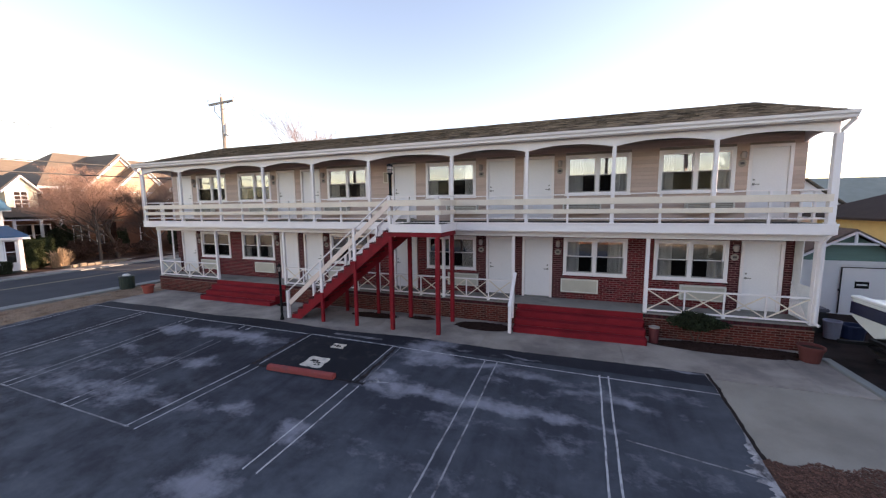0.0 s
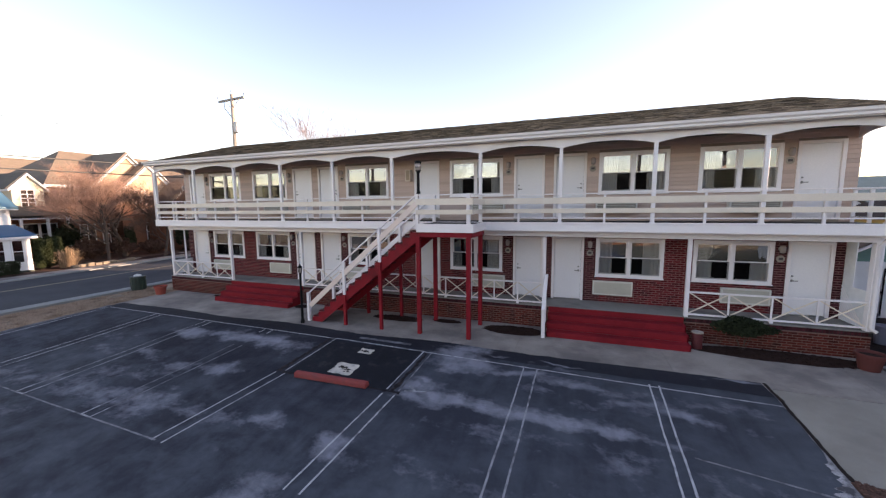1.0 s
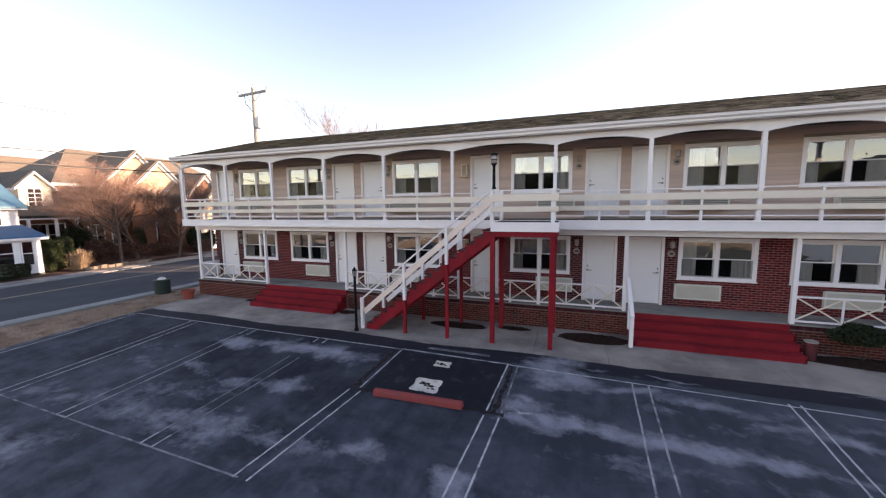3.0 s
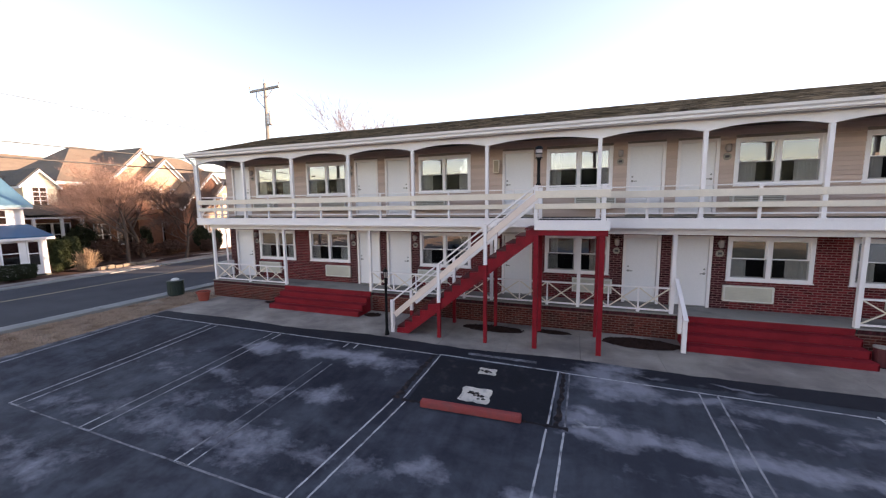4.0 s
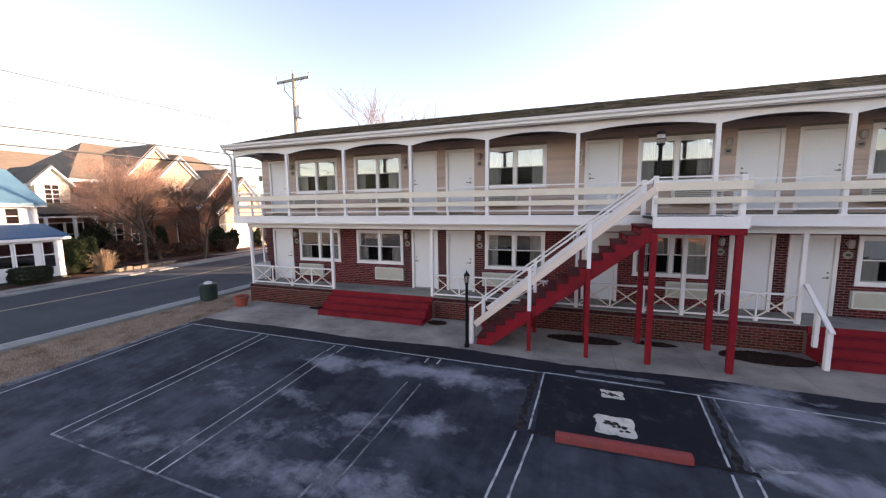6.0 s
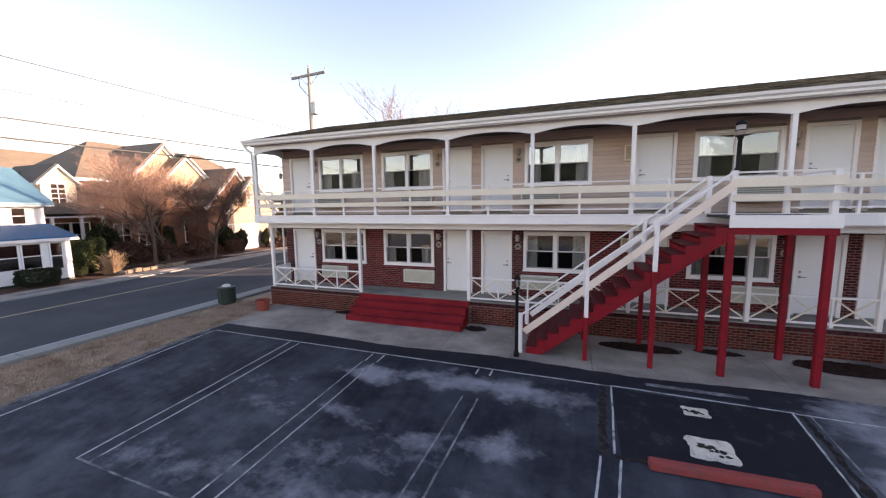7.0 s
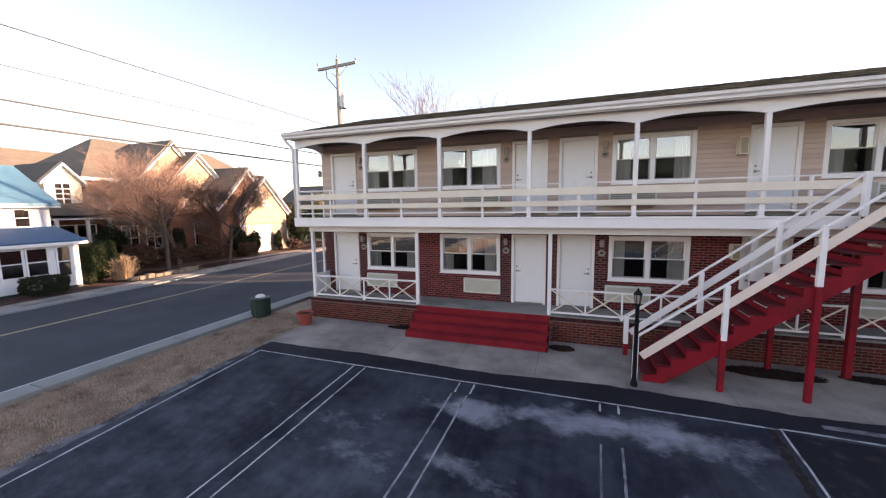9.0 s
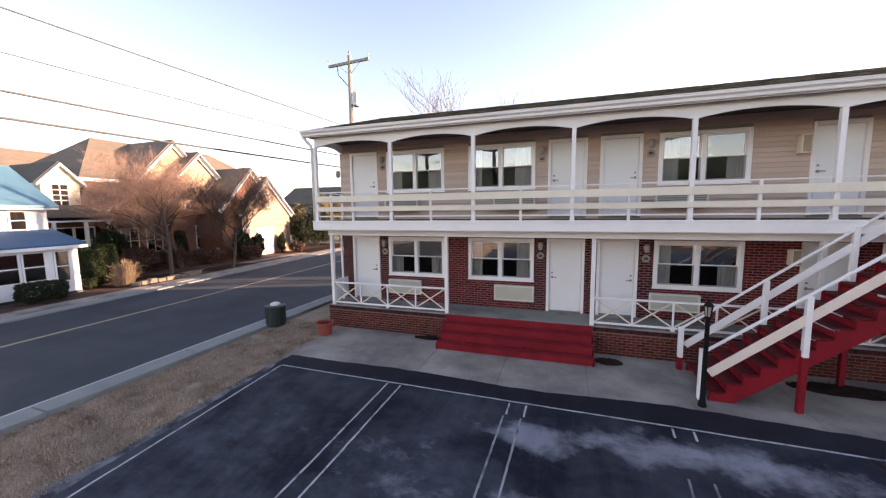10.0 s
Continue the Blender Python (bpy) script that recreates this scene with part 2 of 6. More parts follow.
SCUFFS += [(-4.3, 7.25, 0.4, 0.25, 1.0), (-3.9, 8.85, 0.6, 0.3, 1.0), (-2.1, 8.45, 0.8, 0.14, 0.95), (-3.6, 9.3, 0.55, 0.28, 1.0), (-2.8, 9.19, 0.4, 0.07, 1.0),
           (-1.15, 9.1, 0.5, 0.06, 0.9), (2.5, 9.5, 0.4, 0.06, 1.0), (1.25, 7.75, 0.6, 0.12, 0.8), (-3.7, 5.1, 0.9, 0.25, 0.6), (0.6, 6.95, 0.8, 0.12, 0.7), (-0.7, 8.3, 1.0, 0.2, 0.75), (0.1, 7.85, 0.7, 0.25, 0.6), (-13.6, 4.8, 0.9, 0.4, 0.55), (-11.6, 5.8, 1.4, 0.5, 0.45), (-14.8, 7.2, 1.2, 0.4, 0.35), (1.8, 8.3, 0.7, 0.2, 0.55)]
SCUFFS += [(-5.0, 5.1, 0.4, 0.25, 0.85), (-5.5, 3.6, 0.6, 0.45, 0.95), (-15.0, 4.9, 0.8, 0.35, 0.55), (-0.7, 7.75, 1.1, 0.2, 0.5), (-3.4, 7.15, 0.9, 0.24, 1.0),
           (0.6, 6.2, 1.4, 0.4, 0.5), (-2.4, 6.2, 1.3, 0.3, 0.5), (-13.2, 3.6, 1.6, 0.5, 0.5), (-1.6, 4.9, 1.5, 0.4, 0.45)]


def asphalt_mat(name, base, haze_amount):
    """Sealed dark asphalt with a pale haze and pale scuffed wisps where cars stop and turn."""
    m = mat(name, base, 0.78, 0.25, 0.6, 0.35, 150, spec=0.24)
    n, l = m.node_tree.nodes, m.node_tree.links
    b = n["Principled BSDF"]
    old = b.inputs["Base Color"].links[0].from_socket
    geo = n.new("ShaderNodeNewGeometry")
    sep = n.new("ShaderNodeSeparateXYZ")
    l.new(geo.outputs["Position"], sep.inputs[0])

    def op(kind, x, y=None):
        q = n.new("ShaderNodeMath")
        q.operation = kind
        for i, v in enumerate((x, y)):
            if v is None:
                continue
            if isinstance(v, (int, float)):
                q.inputs[i].default_value = v
            else:
                l.new(v, q.inputs[i])
        return q.outputs[0]

    def span(v, f0, f1, t0, t1):
        q = n.new("ShaderNodeMapRange")
        for k, w in zip(("From Min", "From Max", "To Min", "To Max"), (f0, f1, t0, t1)):
            q.inputs[k].default_value = w
        l.new(v, q.inputs["Value"])
        return q.outputs["Result"]

    def cloud(scale, detail, rough, stretch, turn):
        mp = n.new("ShaderNodeMapping")
        mp.inputs["Scale"].default_value = stretch
        mp.inputs["Rotation"].default_value = (0, 0, radians(turn))
        l.new(geo.outputs["Position"], mp.inputs["Vector"])
        q = n.new("ShaderNodeTexNoise")
        q.inputs["Scale"].default_value = scale
        q.inputs["Detail"].default_value = detail
        q.inputs["Roughness"].default_value = rough
        q.inputs["Distortion"].default_value = 0.25
        l.new(mp.outputs["Vector"], q.inputs["Vector"])
        return q.outputs["Fac"]

    wn_ = n.new("ShaderNodeTexNoise")
    wn_.inputs["Scale"].default_value = 1.1
    wn_.inputs["Detail"].default_value = 4
    l.new(geo.outputs["Position"], wn_.inputs["Vector"])
    ctr = n.new("ShaderNodeVectorMath")
    ctr.operation = "SUBTRACT"
    ctr.inputs[1].default_value = (0.5, 0.5, 0.5)
    l.new(wn_.outputs["Color"], ctr.inputs[0])
    amp = n.new("ShaderNodeVectorMath")
    amp.operation = "SCALE"
    amp.inputs["Scale"].default_value = 1.1
    l.new(ctr.outputs[0], amp.inputs[0])
    warped = n.new("ShaderNodeVectorMath")
    l.new(geo.outputs["Position"], warped.inputs[0])
    l.new(amp.outputs[0], warped.inputs[1])

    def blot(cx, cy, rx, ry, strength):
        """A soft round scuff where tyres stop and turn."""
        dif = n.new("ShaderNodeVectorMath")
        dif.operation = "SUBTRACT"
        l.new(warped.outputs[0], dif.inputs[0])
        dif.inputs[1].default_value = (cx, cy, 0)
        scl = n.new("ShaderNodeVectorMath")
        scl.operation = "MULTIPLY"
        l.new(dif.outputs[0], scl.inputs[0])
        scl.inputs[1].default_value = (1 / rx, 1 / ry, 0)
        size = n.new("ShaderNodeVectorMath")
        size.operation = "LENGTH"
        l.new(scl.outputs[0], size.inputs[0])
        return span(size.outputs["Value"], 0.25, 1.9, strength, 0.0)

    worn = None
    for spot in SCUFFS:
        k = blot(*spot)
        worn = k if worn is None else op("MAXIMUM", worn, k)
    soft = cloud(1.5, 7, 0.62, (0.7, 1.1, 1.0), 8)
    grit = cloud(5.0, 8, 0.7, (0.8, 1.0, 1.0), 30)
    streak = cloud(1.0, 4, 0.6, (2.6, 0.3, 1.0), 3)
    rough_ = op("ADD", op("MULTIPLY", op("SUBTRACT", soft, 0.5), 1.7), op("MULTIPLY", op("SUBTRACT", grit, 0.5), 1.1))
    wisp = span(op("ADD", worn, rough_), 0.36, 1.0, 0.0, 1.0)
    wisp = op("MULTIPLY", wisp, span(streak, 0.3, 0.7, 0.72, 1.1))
    haze = span(op("ADD", op("MULTIPLY", streak, 0.3), op("MULTIPLY", cloud(0.8, 8, 0.68, (0.8, 1.0, 1.0), -20), 0.8)), 0.47, 0.78, 0.0, 0.26 * haze_amount)
    # haze grows paler towards low y and towards high x
    haze = op("ADD", haze, op("ADD", span(sep.outputs["Y"], 6.5, 2.5, 0.0, 0.07 * haze_amount), span(sep.outputs["X"], -10.0, -1.0, 0.0, 0.13 * haze_amount)))
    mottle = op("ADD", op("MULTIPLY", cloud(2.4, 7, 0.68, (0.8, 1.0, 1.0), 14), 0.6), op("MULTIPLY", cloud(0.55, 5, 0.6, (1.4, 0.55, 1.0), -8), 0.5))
    haze = op("ADD", op("MULTIPLY", haze, 1.15), op("MULTIPLY", span(mottle, 0.5, 0.74, 0.0, 0.22 * haze_amount), span(op("ADD", op("MULTIPLY", sep.outputs["X"], 0.22), sep.outputs["Y"]), 5.2, 3.2, 0.12, 1.1)))
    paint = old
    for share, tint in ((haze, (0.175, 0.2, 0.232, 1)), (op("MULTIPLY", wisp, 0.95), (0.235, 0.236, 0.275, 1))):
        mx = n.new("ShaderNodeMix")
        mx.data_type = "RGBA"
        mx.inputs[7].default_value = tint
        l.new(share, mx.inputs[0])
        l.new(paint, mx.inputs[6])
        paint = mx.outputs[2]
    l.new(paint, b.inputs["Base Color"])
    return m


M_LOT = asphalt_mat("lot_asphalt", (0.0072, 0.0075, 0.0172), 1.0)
M_PATCH = mat("fresh_patch", (0.0135, 0.0145, 0.02), 0.75, 0.25, 1.5, 0.35, 130, second=(0.05, 0.05, 0.052), sscale=3.0, slo=0.55, shi=0.8, spec=0.15)
M_FRAY = mat("frayed_asphalt", (0.17, 0.17, 0.185), 0.95, 0.3, 4.0, 0.6, 70, second=(0.045, 0.043, 0.05), sscale=3.0, slo=0.4, shi=0.6, spec=0.2)
M_FRAYPALE = mat("pale_crumbled_edge", (0.42, 0.4, 0.41), 0.95, 0.3, 4.0, 0.6, 70, second=(0.07, 0.065, 0.07), sscale=4.0, slo=0.42, shi=0.6, spec=0.2)
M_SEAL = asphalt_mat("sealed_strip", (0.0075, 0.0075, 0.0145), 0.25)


# ---- mesh helpers ----
def box(bm, x0, x1, y0, y1, z0, z1):
    v = [bm.verts.new(p) for p in ((x0, y0, z0), (x1, y0, z0), (x1, y1, z0), (x0, y1, z0), (x0, y0, z1), (x1, y0, z1), (x1, y1, z1), (x0, y1, z1))]
    fs = []
    for q in ((0, 3, 2, 1), (4, 5, 6, 7), (0, 1, 5, 4), (1, 2, 6, 5), (2, 3, 7, 6), (3, 0, 4, 7)):
        fs.append(bm.faces.new([v[i] for i in q]))
    return v


def bevelled(bm, w=0.006, seg=1):
    bmesh.ops.bevel(bm, geom=bm.edges[:], offset=w, segments=seg, affect="EDGES", clamp_overlap=True)
    return bm


def boxes(*dims, bevel=0.0):
    bm = bmesh.new()
    for d in dims:
        box(bm, *d)
    if bevel:
        bevelled(bm, bevel)
    return bm


def beam(bm, a, b, w, h, up=(0, 0, 1)):
    """A bar of width w and height h from a to b."""
    a, b = Vector(a), Vector(b)
    d = (b - a).normalized()
    s = d.cross(Vector(up))
    s = (s if s.length > 1e-4 else Vector((1, 0, 0))).normalized()
    u = s.cross(d).normalized()
    v = [bm.verts.new(p + s * (sx * w / 2) + u * (sz * h / 2)) for p in (a, b) for sx, sz in ((-1, -1), (1, -1), (1, 1), (-1, 1))]
    for q in ((0, 1, 2, 3), (7, 6, 5, 4), (0, 4, 5, 1), (1, 5, 6, 2), (2, 6, 7, 3), (3, 7, 4, 0)):
        bm.faces.new([v[i] for i in q])


def tube(bm, pts, r, seg=8, cap=True):
    """A round bar through the points; r is one radius or one for each point."""
    rs = r if isinstance(r, (list, tuple)) else [r] * len(pts)
    pts = [Vector(p) for p in pts]
    rings = []
    for i, p in enumerate(pts):
        d = (pts[min(i + 1, len(pts) - 1)] - pts[max(i - 1, 0)]).normalized()
        s = d.cross(Vector((0, 0, 1)) if abs(d.z) < 0.95 else Vector((1, 0, 0))).normalized()
        u = s.cross(d)
        rings.append([bm.verts.new(p + (s * math.cos(a) + u * math.sin(a)) * rs[i]) for a in (2 * math.pi * k / seg for k in range(seg))])
    for a, b in zip(rings, rings[1:]):
        for k in range(seg):
            bm.faces.new((a[k], a[(k + 1) % seg], b[(k + 1) % seg], b[k]))
    if cap:
        bm.faces.new(rings[0][::-1])
        bm.faces.new(rings[-1])


def lathe(bm, profile, seg=20, at=(0, 0, 0)):
    rings = [[bm.verts.new((at[0] + r * math.cos(2 * math.pi * k / seg), at[1] + r * math.sin(2 * math.pi * k / seg), at[2] + z)) for k in range(seg)] for r, z in profile]
    for a, b in zip(rings, rings[1:]):
        for k in range(seg):
            bm.faces.new((a[k], a[(k + 1) % seg], b[(k + 1) % seg], b[k]))
    if profile[0][0] > 1e-4:
        bm.faces.new(rings[0][::-1])
    if profile[-1][0] > 1e-4:
        bm.faces.new(rings[-1])


def finish(bm, name, material, smooth=False):
    bmesh.ops.recalc_face_normals(bm, faces=bm.faces[:])
    me = bpy.data.meshes.new(name)
    bm.to_mesh(me)
    bm.free()
    me.materials.append(material)
    if smooth:
        for p in me.polygons:
            p.use_smooth = True
    return me


def part(name, bm, material, parent=None, label="", smooth=False):
    ob = new(name, finish(bm, name, material, smooth))
    if parent is not None:
        ob.parent = parent
    if label:
        ob["label"] = label
    return ob


def thing(name, at, label, category, group="", kind="", turn=0.0):
    ob = new(name)
    ob.matrix_world = pose(*at, 0, 0, turn)
    ob.empty_display_size = 0.2
    return tagged(ob, label, category, group, kind)


def structure(name, bm, material, label, category="structure"):
    return tagged(part(name, bm, material), label, category, kind="structure")


def piece(name, mesh, parent, at=(0, 0, 0), scale=(1, 1, 1), turn=0.0):
    ob = new(name, mesh)
    ob.parent = parent
    ob.matrix_basis = Matrix.LocRotScale(at, Euler((0, 0, turn)), scale)
    return ob


def ground_z(x, y):
    """The lot falls away from the walk in front of the building; the street side is level."""
    zs = float(np.interp(y, (-60, 0, 2, 4.2, 6.7, 9.0, 60), (-0.62, -0.6, -0.52, -0.38, -0.2, 0, 0)))
    return zs * min(1, max(0, (x + 20.5) / 4))


def sheet(bm, xs, ys, lift=0.0, keep=None):
    """A sheet that follows the ground over a grid of xs and ys."""
    grid = [[bm.verts.new((x, y, ground_z(x, y) + lift)) for y in ys] for x in xs]
    for i in range(len(xs) - 1):
        for j in range(len(ys) - 1):
            bm.faces.new((grid[i][j], grid[i + 1][j], grid[i + 1][j + 1], grid[i][j + 1]))


def steps_between(a, b, n):
    return [a + (b - a) * i / n for i in range(n + 1)]


# ---- ground ----
bm = bmesh.new()
sheet(bm, [-1500, -300, -80, -45, -34] + steps_between(-31.2, -22, 4) + [-21.3, -20.5, -18.5, -16.5, 0, 3, 12, 40, 120, 1500], [-1500, -200, -60, -20, -5, 0, 1, 2, 3, 4.2, 5.4, 6.7, 7.8, 9.0, 12, 20, 40, 80, 250, 1500], lift=-0.09)
structure("ground", bm, M_EARTH, "dry winter lawn and bare soil around the buildings", "ground")

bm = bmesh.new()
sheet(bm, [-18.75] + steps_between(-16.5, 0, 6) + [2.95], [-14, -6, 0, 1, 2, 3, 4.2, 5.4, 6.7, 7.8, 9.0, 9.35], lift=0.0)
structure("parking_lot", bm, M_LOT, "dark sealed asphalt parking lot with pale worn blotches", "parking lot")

def street_bend(y):
    """How far the street's far side swings west as it goes north."""
    return float(np.interp(y, (-120, 8, 13, 20, 30, 60, 120), (0, 0, -0.3, -0.85, -1.7, -4.5, -11)))


def strip_along(bm, xa, xb, ys, z, bend_a=1.0, bend_b=1.0):
    """A level strip between two lines that follow the street's bend by a share."""
    prev = None
    for y in ys:
        cur = [bm.verts.new((xa + bend_a * street_bend(y), y, z)), bm.verts.new((xb + bend_b * street_bend(y), y, z))]
        if prev:
            bm.faces.new((prev[0], prev[1], cur[1], cur[0]))
        prev = cur


STREET_YS = [-120, -60, -20] + [-5 + 2.5 * i for i in range(30)] + [90, 120]
bm = bmesh.new()
strip_along(bm, -30.5, -21.62, STREET_YS, -0.06, 1.0, 0.0)
structure("road", bm, M_ROAD, "grey asphalt street with a faded centre line", "road")
bm = bmesh.new()
strip_along(bm, -27.35, -27.17, STREET_YS, -0.055, 0.6, 0.6)
structure("road_centre_line", bm, M_YELLOW, "faded yellow centre line on the street", "road marking")
bm = bmesh.new()
sheet(bm, [-21.0, -19.8, -18.7], [-60, -5, 0, 1, 2, 3, 4.2, 5.4, 6.7, 7.8, 9.0, 11, 30], lift=-0.01)
structure("grass_verge", bm, M_GRASS, "strip of dry brown winter grass beside the street", "grass")
bm = bmesh.new()
sheet(bm, [2.95, 4, 5.86], [6.75, 7.8, 9.0, 9.35], lift=0.0)
sheet(bm, [4.2, 5.2, 5.86], [-5, 0, 2, 4.2, 6.75], lift=0.0)
structure("concrete_drive", bm, M_DRIVE, "pale concrete drive beside the parking lot", "drive")

bm = bmesh.new()
sheet(bm, [5.95, 8, 10, 13.5], [2, 4.2, 6.7, 9.0, 13, 17, 24], lift=-0.05)
structure("side_yard", bm, M_SOIL, "dark bare soil of the side yard", "ground")

# kerb stones along both sides of the street
kerb = tagged(new("kerb"), "worn concrete kerb between street and verge", "kerb", kind="structure")
kb = bevelled(boxes((-0.28, 0.28, -1.466, 1.466, -0.2, 0.075)), 0.016, 2)
kerb_mesh = finish(kb, "kerb_stone", M_KERB)
for i in range(26):
    y = -22 + i * 2.94
    piece("kerb_stone", kerb_mesh, kerb, (-21.34, y, 0))
    piece("kerb_stone", kerb_mesh, kerb, (-30.7 + street_bend(y), y, -0.07), turn=math.atan((street_bend(y - 1) - street_bend(y + 1)) / 2))
far_walk = tagged(new("far_pavement"), "pale concrete pavement across the street", "pavement", kind="structure")
slab = finish(bevelled(boxes((-0.42, 0.42, -0.74, 0.74, -0.1, 0.06)), 0.012), "slab", M_CONC)
for i in range(48):
    piece("slab", slab, far_walk, (-31.4 + street_bend(-18 + i * 1.5), -18 + i * 1.5, -0.03), turn=math.atan((street_bend(-19 + i * 1.5) - street_bend(-17 + i * 1.5)) / 2))

M_KERBEDGE = mat("pale_kerb_edge", (0.4, 0.4, 0.39), 0.9, 0.2, 2.0, 0.2, 80)
# thin pale strip along the road side of the kerb
for x in (-21.655,):
    structure("kerb_edge", bevelled(boxes((x - 0.035, x + 0.035, -23.5, 53, -0.15, 0.07)), 0.012), M_KERBEDGE, "thin pale edge of the kerb", "kerb")

# the walk in front of the porch: concrete slabs with joints
front_walk = tagged(new("front_walk"), "concrete walk with stains in front of the porch", "walkway", kind="structure")
rw = random.Random(4)
xw = -18.9
while xw < 5.8:
    w = 1.83 if xw < -3 else 3.7
    x1 = min(xw + w, 5.86)
    bm = bevelled(boxes((xw + 0.003, x1 - 0.003, 9.36, 11.93, -0.12, 0.012)), 0.004)
    part("slab", bm, M_CONC, front_walk)
    xw = x1
bm = bmesh.new()
prev = None
for i in range(261):
    x = -18.7 + 21.6 * i / 260
    edge_y = 9.58 + 0.16 * noise.noise(Vector((x * 0.35, 3.0, 0))) + 0.035 * noise.noise(Vector((x * 2.3, 7.0, 0))) + 0.02 * noise.noise(Vector((x * 9.0, 5.0, 0)))
    low_y = 8.98 + 0.05 * noise.noise(Vector((x * 0.9, 11.0, 0)))
    cur = [bm.verts.new((x, y, z)) for y, z in ((low_y, ground_z(x, low_y) + 0.006), (9.3, 0.016), (edge_y, 0.0165))]
    if prev:
        for j in (0, 1):
            bm.faces.new((prev[j], cur[j], cur[j + 1], prev[j + 1]))
    prev = cur
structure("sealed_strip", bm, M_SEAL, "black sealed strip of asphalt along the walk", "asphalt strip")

bm = bmesh.new()
prev = None
for i in range(401):
    y = 3.5 + 5.9 * i / 400
    loss = max(0.0, min(1.0, (7.45 - y) / 0.6)) + max(0.0, 1 - abs(9.4 - y) / 0.15)
    xa_ = 2.93 - 0.03 * loss - (0.02 + 0.26 * loss) * abs(noise.noise(Vector((y * 1.9, 2.0, 0)))) - (0.02 + 0.3 * loss) * abs(noise.noise(Vector((y * 6.1, 5.0, 0)))) - 0.05 * abs(noise.noise(Vector((y * 19.0, 3.0, 0))))
    cur = [bm.verts.new((x, y, ground_z(x, y) + 0.005)) for x in (xa_, 2.955)]
    if prev:
        bm.faces.new((prev[0], prev[1], cur[1], cur[0]))
    prev = cur
structure("frayed_asphalt_edge", bm, M_FRAYPALE, "pale crumbled edge of the asphalt beside the drive", "asphalt edge")
bm = bmesh.new()
prev = None
for i in range(161):
    y = 6.8 + 2.8 * i / 160
    wob = 0.03 * noise.noise(Vector((y * 2.3, 6.0, 0)))
    cur = [bm.verts.new((x, y, (0.02 if y > 9.34 else ground_z(x, y) + 0.009))) for x in (2.925 + wob, 2.985 + wob + 0.04 * abs(noise.noise(Vector((y * 5.0, 1.0, 0)))))]
    if prev:
        bm.faces.new((prev[0], prev[1], cur[1], cur[0]))
    prev = cur
structure("drive_seam", bm, M_SOIL, "dark soil seam between the asphalt and the drive", "seam")

bm = bmesh.new()
prev = None
for i in range(181):
    y = -6 + 15.2 * i / 180
    xo = -18.86 - 0.16 * noise.noise(Vector((y * 1.1, 4.0, 0))) - 0.1 * noise.noise(Vector((y * 4.3, 9.0, 0)))
    cur = [bm.verts.new((x, y, ground_z(x, y) + 0.005)) for x in (xo, -18.66 + 0.05 * noise.noise(Vector((y * 2.9, 1.0, 0))))]
    if prev:
        bm.faces.new((prev[0], prev[1], cur[1], cur[0]))
    prev = cur
structure("frayed_asphalt_edge", bm, M_FRAY, "grey crumbled edge of the asphalt beside the verge", "asphalt edge")

# painted lines
LINE_W = 0.035


def ground_line(x0, y0, x1, y1, w=LINE_W, lift=0.009):
    bm = bmesh.new()
    n = max(2, int(math.hypot(x1 - x0, y1 - y0) / 0.12))
    dx, dy = x1 - x0, y1 - y0
    ln = math.hypot(dx, dy)
    nx, ny = -dy / ln * w / 2, dx / ln * w / 2
    prev = None
    for i in range(n + 1):
        x, y = x0 + dx * i / n, y0 + dy * i / n
        k0 = 0.35 * noise.noise(Vector((x * 1.3, y * 1.3, 4.0)))
        cur = []
        for s in (1, -1):
            k = k0 + s * (1 + 0.45 * noise.noise(Vector((x * 6, y * 6, s * 3.0))))
            cur.append(bm.verts.new((x + k * nx, y + k * ny, ground_z(x + k * nx, y + k * ny) + lift)))
        if prev:
            bm.faces.new((prev[0], prev[1], cur[1], cur[0]))
        prev = cur
    return bm


lines = tagged(new("parking_lines"), "worn white painted stall lines on the asphalt", "road marking", kind="structure")
STALLS = [(-15.48, -15.75), (-12.87, -13.15), (-10.17, -10.45), (-7.72, -8.15), (-4.7, -4.9), (-1.9, -2.02), (0.73, 0.66)]
for top, low in STALLS:
    end = 4.42 - 0.022 * (low + 15.8) if low < -9 else 4.3
    if top == -7.72:
        part("stall_line", ground_line(-7.6, 8.95, -7.72, 7.0), M_LINE, lines)
        for d in (-0.14, 0.14):
            part("stall_line", ground_line(-7.78 + d, 6.9, low + d, 4.23), M_LINE, lines)
    elif top == -4.7:
        part("stall_line", ground_line(-4.74, 8.9, -4.85, 7.0), M_LINE, lines)
        for d in (-0.15, 0.15):
            part("stall_line", ground_line(-4.72 + d, 6.85, low + d, 4.1), M_LINE, lines)
    else:
        gap = 0.093 if top > 0 else 0.155
        for d in (-gap, gap):
            if top in (-10.17, -12.87):
                part("stall_line", ground_line(top + d, 8.9, top + d - 0.013, 8.55 if top < -11 else 8.66), M_LINE, lines)
                part("stall_line", ground_line(top + d - 0.058, 8.5 if top < -11 else 7.8, low + d, end), M_LINE_WORN if top < -11 else M_LINE_OLD, lines)
                part("stall_line", ground_line(low + d + 0.02, end + 0.32, low + d, end, lift=0.011), M_LINE, lines)
            else:
                part("stall_line", ground_line(top + d, 8.93 if top < -15 else 8.8, low + d, end), M_LINE_WORN if top == -1.9 else M_LINE, lines)
            if d > 0:
                part("stall_line", ground_line(low - gap - 0.01, end + 0.004, low + gap + 0.01, end - 0.003), M_LINE, lines)
